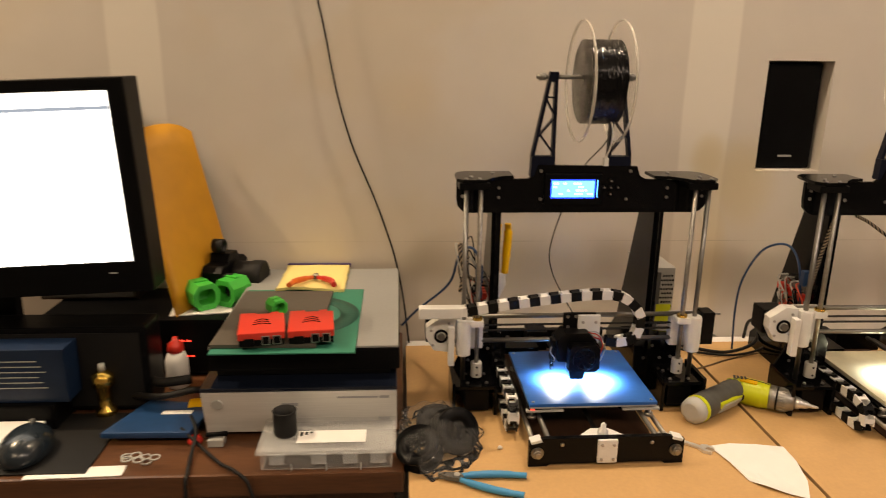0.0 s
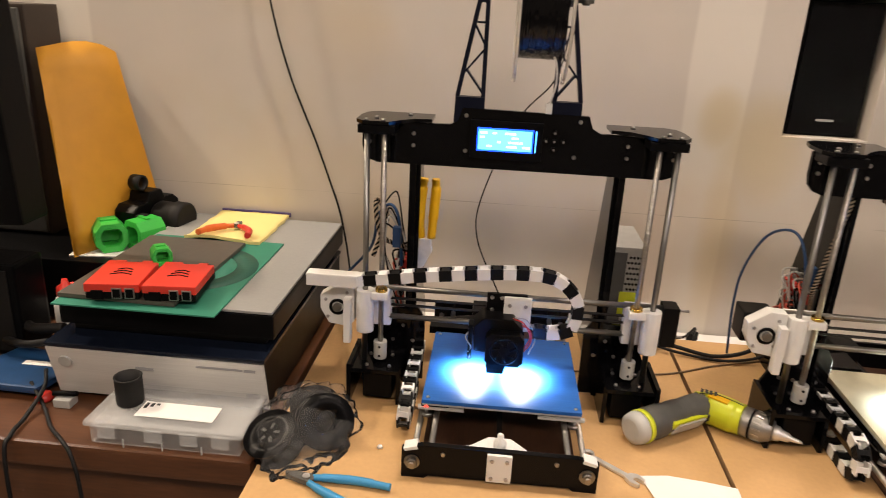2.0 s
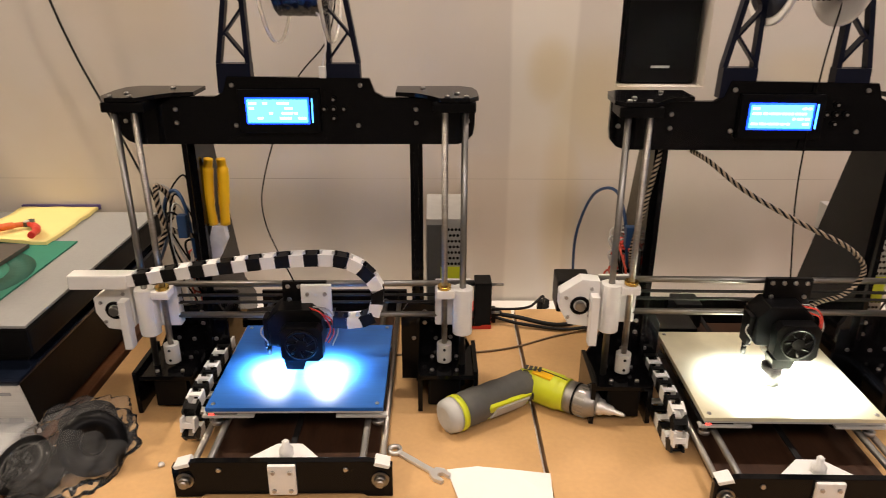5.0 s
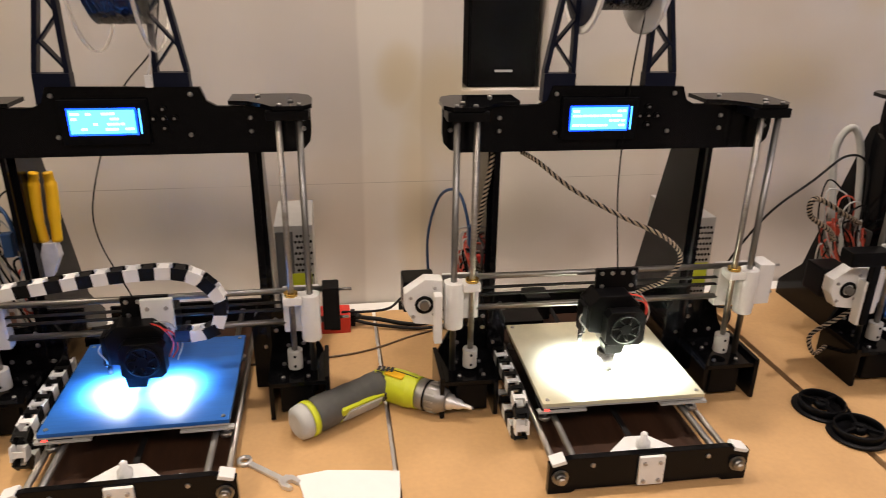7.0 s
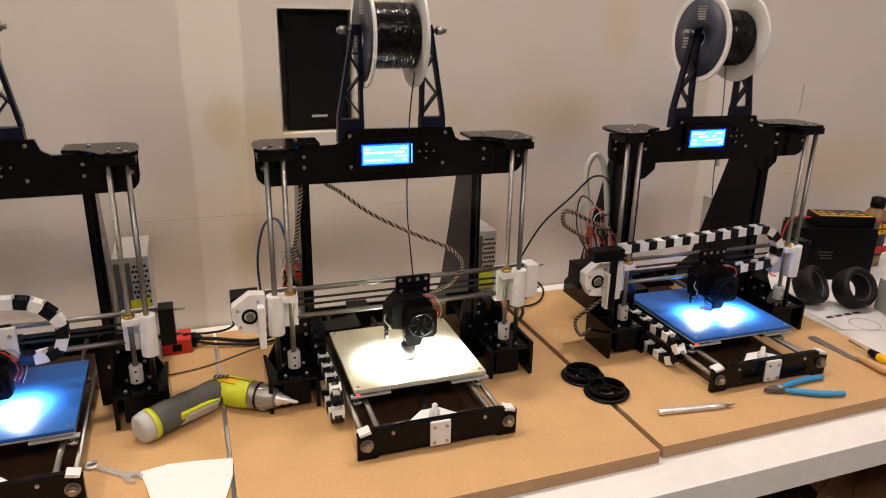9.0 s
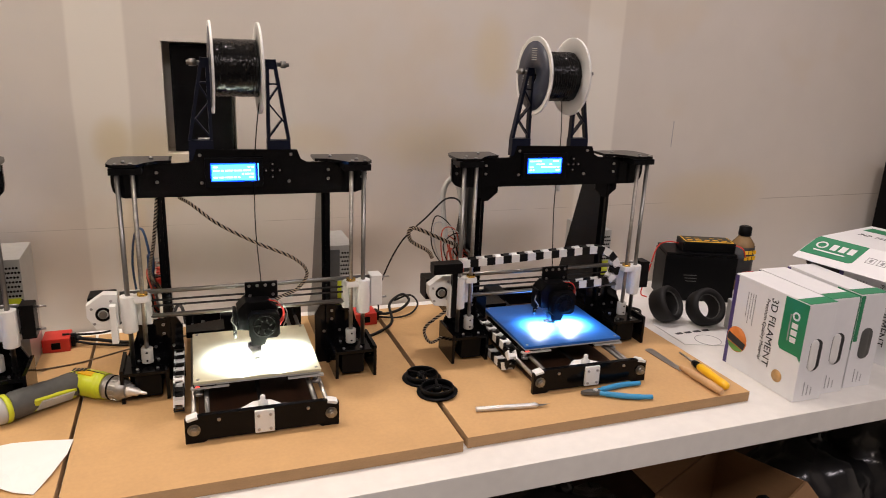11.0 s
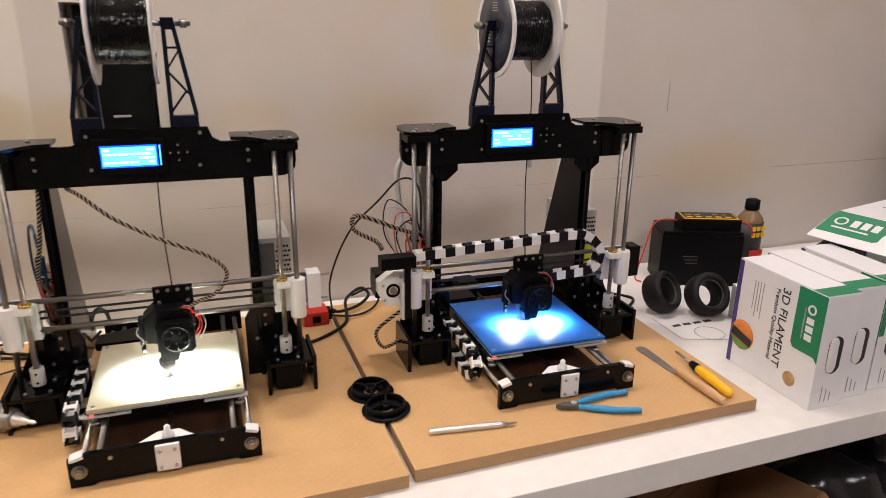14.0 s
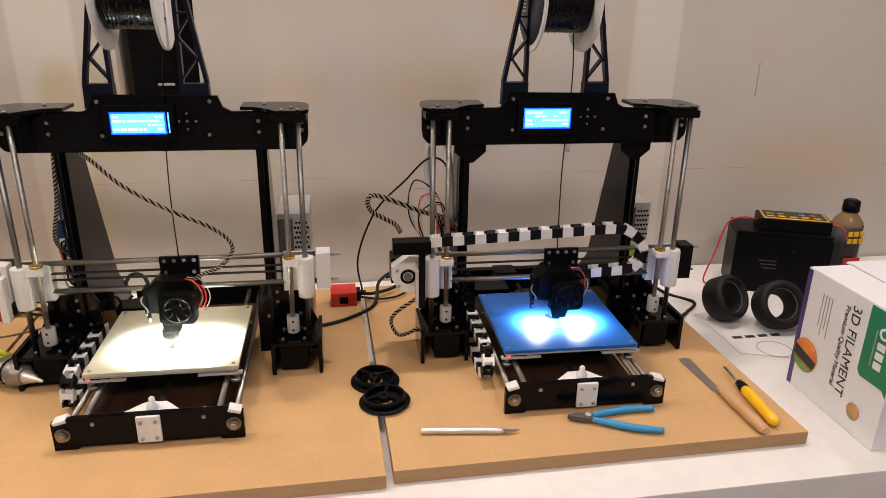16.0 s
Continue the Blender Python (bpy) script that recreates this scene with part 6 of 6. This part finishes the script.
en = thing("padded_envelope", -0.43, 1.33, 0, 0, "yellow padded envelope leaning against the wall", "envelope")
bm = BM()
rows = 9
grid = []
for i in range(rows):
    v = i / (rows - 1)
    row = []
    for j in range(7):
        u = j / 6
        a = Vector((-0.410, 1.236, DESK_Z + 0.113)).lerp(Vector((-0.503, 1.347, 1.214)), v)
        b = Vector((-0.340, 1.424, DESK_Z + 0.1132)).lerp(Vector((-0.410, 1.428, 1.238 - 0.03 * u ** 3)), v)
        p = a.lerp(b, u)
        bulge = math.sin(math.pi * u) * (0.35 + 0.65 * math.sin(math.pi * min(1, v * 1.05)))
        row.append((p - Vector((-0.43, 1.33, 0)), bulge * 0.014 + 0.0035 * noise.noise(p * 22)))
    grid.append(row)
front = [[bm.verts.new(p + Vector((-0.1, -0.95, 0.25)) * q) for p, q in r] for r in grid]
back = [[bm.verts.new(p + Vector((0.1, 0.95, -0.25)) * (q * 0.6 + 0.0012)) for p, q in r] for r in grid]
for i in range(rows - 1):
    for j in range(6):
        bm.faces.new((front[i][j], front[i][j + 1], front[i + 1][j + 1], front[i + 1][j])).smooth = True
        bm.faces.new((back[i][j], back[i + 1][j], back[i + 1][j + 1], back[i][j + 1])).smooth = True
for i in range(rows - 1):
    bm.faces.new((front[i][0], front[i + 1][0], back[i + 1][0], back[i][0]))
    bm.faces.new((front[i][6], back[i][6], back[i + 1][6], front[i + 1][6]))
for j in range(6):
    bm.faces.new((front[0][j], back[0][j], back[0][j + 1], front[0][j + 1]))
    bm.faces.new((front[-1][j], front[-1][j + 1], back[-1][j + 1], back[-1][j]))
part("pouch", bm, MANILA, en)

cam_t = thing("reflex_camera", -0.350, 1.379, DESK_Z + 0.1147, 78, "black reflex camera with a long lens", "camera")
cam_t.scale = (0.94, 0.94, 0.94)
part("body", prism(BM(), [(-0.062, 0.0), (0.062, 0.0), (0.064, 0.060), (0.048, 0.072), (0.024, 0.072), (0.016, 0.090), (-0.016, 0.090), (-0.024, 0.072), (-0.050, 0.072), (-0.064, 0.060)], "y", -0.022, 0.024), BLACK, cam_t, "", 0.004)
part("lens", lathe(BM(), [(0.026, -0.023), (0.030, -0.030), (0.030, -0.060), (0.033, -0.064), (0.033, -0.085), (0.028, -0.088)], "y", (0, 0, 0.040), 28), RUBBER, cam_t)
part("viewfinder_ring", lathe(BM(), [(0.011, -0.01), (0.015, -0.01), (0.015, 0.012), (0.011, 0.012)], "y", (-0.02, 0.0, 0.107), 20, True), RUBBER, cam_t)
part("grip", box(BM(), -0.066, -0.044, -0.040, -0.0225, 0.004, 0.058), RUBBER, cam_t, "", 0.005)

mo = thing("monitor", -0.685, 1.11, DESK_Z, 0, "black flat monitor showing a white page", "monitor")
LEAN_MON = pose(0, 0, 0, 0, -2.6, 0)
part("housing", box(BM(), -0.30, 0.296, 0.0, 0.0615, 0.195, 0.535), BLACK, mo, "", 0.004, LEAN_MON)
scn = part("screen", box(BM(), -0.28, 0.270, -0.002, -0.0004, 0.248, 0.516), SCREENWHITE, mo, "lit white page", 0.0, LEAN_MON)
part("title_bar", box(BM(), -0.28, 0.270, -0.0028, -0.0022, 0.488, 0.493), SCREENBLUE, scn, "", 0.0, LEAN_MON)
part("bezel_light", box(BM(), 0.23, 0.242, -0.0016, -0.0004, 0.228, 0.2305), PALEGREY, mo, "", 0.0, LEAN_MON)
part("stand_neck", box(BM(), -0.03, 0.03, 0.062, 0.085, 0.012, 0.33), BLACK, mo, "", 0.003)
part("stand_foot", box(BM(), -0.12, 0.12, 0.058, 0.15, 0.0, 0.0118), BLACK, mo, "", 0.003)
# black box added to stand for the shaded clutter under the monitor
bar = thing("dark_filler_box", -0.70, 1.10, DESK_Z, 0, "long black box filling the dark space below the monitor", "speaker")
part("body", box(BM(), -0.26, 0.285, -0.005, 0.065, 0.004, 0.150), BLACK, bar, "", 0.006)
part("cloth", box(BM(), -0.25, 0.275, -0.0075, -0.0055, 0.012, 0.142), RUBBER, bar)
for fx in (-0.2, 0.2):
    part("foot", rod(BM(), (fx, 0.03, 0.0), (fx, 0.03, 0.0038), 0.010), RUBBER, bar)
bk = thing("tall_speaker", -0.60, 1.39, DESK_Z + 0.1125, 0, "tall dark brown loudspeaker behind the monitor", "speaker")
part("cabinet", box(BM(), -0.10, 0.088, -0.048, 0.045, 0.0, 0.395), mat("dark_brown_veneer", (0.035, 0.024, 0.018), 0.45, 0, 40, 0.2, 0.05), bk, "", 0.003)
part("grille", box(BM(), -0.093, 0.081, -0.056, -0.0485, 0.006, 0.389), GREY, bk, "", 0.002)

# front of the desk
tr = thing("organiser_tray", -0.107, 0.955, DESK_Z, 0, "clear plastic organiser box with white label", "storage box")
part("tub", prism(BM(), [(-0.096, -0.046), (0.096, -0.046), (0.096, 0.052), (-0.096, 0.052)], "z", 0.0, 0.026), TRAYPLASTIC, tr, "", 0.004)
part("lid", box(BM(), -0.101, 0.101, -0.051, 0.056, 0.0265, 0.034), TRAYPLASTIC, tr, "frosted clear lid", 0.003)
for k in (-0.07, -0.01, 0.035, 0.075):
    part("latch", box(BM(), k - 0.011, k + 0.011, -0.0545, -0.0515, 0.014, 0.031), TRAYPLASTIC, tr, "", 0.001)
for k in (-0.05, 0.0, 0.05):
    part("divider", box(BM(), k - 0.0008, k + 0.0008, -0.0525, -0.0512, 0.002, 0.0135), PALEGREY, tr)
lbm = part("label", box(BM(), -0.045, 0.056, -0.030, 0.004, 0.0343, 0.0349), PAPER, tr, "white paper label")
bm = BM()
for k in range(3):
    box(bm, -0.042 + k * 0.007, -0.038 + k * 0.007, -0.012 + 0.004 * k, 0.000, 0.0351, 0.0354)
part("bars", bm, INK, lbm)
ro = solo("film_tub", lathe(BM(), [(0.0165, 0.0), (0.0172, 0.002), (0.0172, 0.036), (0.0178, 0.038), (0.0150, 0.038), (0.0145, 0.006)], "z", (0, 0, 0), 28, True), RUBBER, "open black film tub standing on the clear box", "tub", m=pose(-0.172, 0.955, DESK_Z + 0.0342))
mp = solo("mouse_mat", box(BM(), -0.17, 0.15, -0.055, 0.12, 0.0, 0.003), RUBBER, "black mouse mat at the desk's edge", "mouse mat", m=pose(-0.60, 0.965, DESK_Z + 0.0003), bevel=0.001)
bm = BM()
bmesh.ops.create_uvsphere(bm, u_segments=28, v_segments=14, radius=1)
for v in bm.verts:
    v.co = Vector((v.co.x * 0.036, v.co.y * 0.052, max(v.co.z, -0.35) * 0.030 + 0.0105))
for f in bm.faces:
    f.smooth = True
ms = thing("computer_mouse", -0.556, 0.965, DESK_Z + 0.0034, 6, "dark glossy computer mouse on its mat", "mouse")
part("shell", bm, mat("dark_mouse_plastic", (0.012, 0.018, 0.024), 0.22, 0, 60, 0.1, 0.02), ms)
part("wheel", rod(BM(), (-0.003, 0.030, 0.0345), (0.003, 0.030, 0.0345), 0.006), GREY, ms)
solo("paper_strip", box(BM(), -0.115, 0.02, -0.012, 0.014, 0.0, 0.0012), PAPER, "white paper sheet sticking out under the mouse mat", "paper", m=pose(-0.418, 0.915, DESK_Z + 0.0003, 0, 0, 2))
pc = thing("blue_pouch", -0.365, 1.025, DESK_Z + 0.0036, 0, "blue plastic pouch lying on the desk", "pouch")
part("pouch", prism(BM(), [(-0.095, -0.035), (0.040, -0.038), (0.060, 0.055), (-0.055, 0.075)], "z", 0.006, 0.016), BOARDBLUE, pc, "", 0.004)
part("bundle", box(BM(), -0.06, 0.03, -0.02, 0.04, 0.0, 0.0058), BLACK, pc)
part("label", box(BM(), -0.020, 0.028, 0.020, 0.032, 0.0163, 0.0169), PAPER, pc)
yb = solo("yellow_box", box(BM(), -0.022, 0.022, -0.016, 0.016, 0.0, 0.020), YELLOW, "small yellow box between blue pouch and scanner", "box", m=pose(-0.330, 1.085, DESK_Z + 0.0002, 0, 0, 8), bevel=0.002)
gb = thing("glue_bottle", -0.400, 1.188, DESK_Z, 0, "white glue bottle with a red cap", "bottle")
part("bottle", lathe(BM(), [(0.017, 0.0), (0.020, 0.003), (0.020, 0.070), (0.016, 0.088), (0.010, 0.094)], "z", (0, 0, 0), 24), DISCWHITE, gb, m=Matrix.Diagonal((1, 1, 0.72, 1)))
part("cap", lathe(BM(), [(0.0135, 0.0945), (0.0145, 0.097), (0.0130, 0.115), (0.006, 0.121), (0.004, 0.132)], "z", (0, 0, 0), 20), REDPLASTIC, gb, "red screw cap", m=Matrix.Diagonal((1, 1, 0.72, 1)))
bb = thing("blue_carton", -0.63, 1.045, DESK_Z, 0, "dark blue product carton with pale lines", "carton")
part("carton", box(BM(), -0.10, 0.105, 0.0, 0.06, 0.045, 0.135), mat("dark_blue_carton_print", (0.004, 0.016, 0.045), 0.4, 0, 60, 0.2, 0.05), bb, "", 0.001)
part("lower_carton", box(BM(), -0.10, 0.085, -0.010, 0.058, 0.0, 0.0445), BLACK, bb, "", 0.004)
bm = BM()
for k in range(6):
    box(bm, -0.09, 0.075 - 0.006 * (k % 3), -0.0012, -0.0003, 0.070 + k * 0.009, 0.0715 + k * 0.009)
part("bars", bm, PALEGREY, bb)
part("white_tray", box(BM(), -0.08, 0.07, -0.075, -0.012, 0.012, 0.020), DISCWHITE, bb, "", 0.003)
go = thing("brass_fitting", -0.487, 1.085, DESK_Z, 0, "small shiny brass fitting on the desk", "fitting")
part("body", lathe(BM(), [(0.010, 0.0), (0.017, 0.004), (0.017, 0.012), (0.010, 0.016), (0.012, 0.050), (0.018, 0.056), (0.018, 0.072), (0.008, 0.080)], "z", (0, 0, 0), 20), BRASS, go)
part("tip", rod(BM(), (0, 0, 0.0802), (0, 0, 0.092), 0.005), PALEGREY, go)


def desk_cord(pts, label, r=0.0035):
    return solo("mains_lead", tube(BM(), pts, r, 8), RUBBER, label, "cable", "cords on the desk")


Z = DESK_Z
desk_cord([(-0.54, 1.13, Z + 0.01), (-0.48, 1.12, Z + 0.02), (-0.42, 1.08, Z + 0.035), (-0.38, 1.06, Z + 0.045), (-0.335, 1.07, Z + 0.05), (-0.315, 1.10, Z + 0.03)], "thick black cord on the desk", 0.006)
desk_cord([(-0.50, 1.14, Z + 0.03), (-0.44, 1.13, Z + 0.045), (-0.40, 1.10, Z + 0.05), (-0.35, 1.10, Z + 0.055)], "bundled black cord on the desk", 0.008)
desk_cord([(-0.33, 1.02, Z + 0.03), (-0.315, 0.99, Z + 0.02), (-0.31, 0.94, Z + 0.006), (-0.305, 0.905, Z + 0.004), (-0.304, 0.886, Z - 0.02), (-0.303, 0.882, 0.60), (-0.302, 0.880, 0.40)], "black cord hanging over the desk's edge", 0.0028)
desk_cord([(-0.34, 1.00, Z + 0.020), (-0.30, 0.965, Z + 0.006), (-0.265, 0.925, Z + 0.005), (-0.235, 0.90, Z + 0.005), (-0.215, 0.886, Z - 0.01), (-0.205, 0.880, 0.70), (-0.20, 0.879, 0.45)], "second black cord over the desk's edge", 0.0026)
cl = thing("small_clip", -0.283, 0.985, Z, 0, "small clear and black clip on the desk", "clip")
part("clip_body", box(BM(), -0.012, 0.012, -0.010, 0.010, 0.0, 0.012), PALEGREY, cl, "", 0.002)
part("clip_lever", rod(BM(), (-0.016, 0.0, 0.016), (0.016, 0.004, 0.016), 0.0036), BLACK, cl)
solo("red_button", lathe(BM(), [(0.011, 0), (0.012, 0.004), (0.009, 0.010), (0.002, 0.012)], "z", (-0.318, 0.992, Z), 20), REDPLASTIC, "small red plastic button on the desk", "button")
rh = thing("ring_heap", -0.395, 0.936, Z, 0, "little heap of pale plastic rings", "rings")
for k in range(7):
    a = k * 0.9
    part("ring", lathe(BM(), [(0.006, 0.0), (0.008, 0.0), (0.008, 0.002), (0.006, 0.002)], "z", (0.022 * math.cos(a) + 0.004 * k, 0.012 * math.sin(a), 0.0016 + 0.0021 * k), 14, True), PALEGREY, rh)

# clear bag with empty spools, at the boards' edge
bg = thing("bag_of_spools", 0.046, 0.965, BOARD_Z, 0, "clear plastic bag holding empty black spools", "bag")
sp1 = part("spool", lathe(BM(), [(0.014, 0.0), (0.034, 0.0), (0.034, 0.004), (0.020, 0.006), (0.020, 0.024), (0.034, 0.026), (0.034, 0.030), (0.014, 0.030)], "z", (0, 0, 0), 32, True), BLACK, bg, "empty black spool", 0.0, pose(-0.014, -0.035, 0.012, 24, -16, 0))
for q in range(5):
    part("spoke", box(BM(), 0.006, 0.0145, -0.002, 0.002, 0.024, 0.030), BLACK, sp1, m=pose(-0.014, -0.035, 0.012, 24, -16, 0) @ pose(0, 0, 0, 0, 0, q * 72))
part("spool", lathe(BM(), [(0.014, 0.0), (0.036, 0.0), (0.036, 0.004), (0.022, 0.006), (0.022, 0.026), (0.036, 0.028), (0.036, 0.032), (0.014, 0.032)], "z", (0, 0, 0), 32, True), BLACK, bg, "empty black spool", 0.0, pose(0.030, 0.010, 0.024, 60, 10, 20))
part("spool", lathe(BM(), [(0.014, 0.0), (0.032, 0.0), (0.032, 0.030), (0.014, 0.030)], "z", (0, 0, 0), 32, True), RUBBER, bg, "empty black spool", 0.0, pose(0.012, 0.040, 0.008, 8, 0, 0))
bm = BM()
bmesh.ops.create_icosphere(bm, subdivisions=5, radius=1.0)
for v in bm.verts:
    n = noise.fractal(v.co * 2.2 + Vector((3.1, 0, 0)), 0.9, 2.1, 6)
    q = 1 + 0.27 * n
    v.co = Vector((v.co.x * 0.062 * q + 0.010, v.co.y * 0.090 * q - 0.008, max(-0.5, v.co.z) * 0.034 * q + 0.022))
low = min(v.co.z for v in bm.verts)
for v in bm.verts:
    v.co.z += 0.001 - low
for f in bm.faces:
    f.smooth = True
fm = part("film", bm, FILM, bg, "crumpled clear plastic film")
fm.visible_shadow = False

# yellow-handled locking pliers hanging behind the first printer
BRIGHT = mat("bright_satin_steel", (0.80, 0.79, 0.77), 0.40, 0.25, 90, 0.2, 0.2)
yp = thing("yellow_pliers", 0.168, 1.19, 0.0, 0, "yellow-handled pliers hung on the printer's side panel", "pliers")
for s in (-1, 1):
    part("handle", tube(BM(), [(0.008 * s + 0.012, 0.0, 0.985), (0.010 * s + 0.012, 0.0, 1.02), (0.010 * s + 0.014, 0.002, 1.055), (0.008 * s + 0.015, 0.002, 1.075)], [0.0065, 0.0075, 0.0075, 0.006], 12), YELLOW, yp, "yellow grip")
part("jaw_head", prism(BM(), [(0.020, 0.985), (0.004, 0.985), (-0.004, 0.960), (-0.014, 0.930), (-0.004, 0.922), (0.010, 0.940), (0.022, 0.965)], "y", -0.008, 0.006), BRIGHT, yp, "bright steel jaws", 0.0015)
part("hook", tube(BM(), [(0.012, 0.006, 0.978), (0.006, 0.010, 0.98), (-0.006, 0.008, 0.978)], 0.002, 6), DULL, yp)
solo("chip_crumb", lathe(BM(), [(0.001, 0.0), (0.004, 0.001), (0.003, 0.004), (0.0005, 0.005)], "z", (0.155, 0.962, BOARD_Z), 9), DISCWHITE, "tiny white plastic crumb on the board", "crumb")
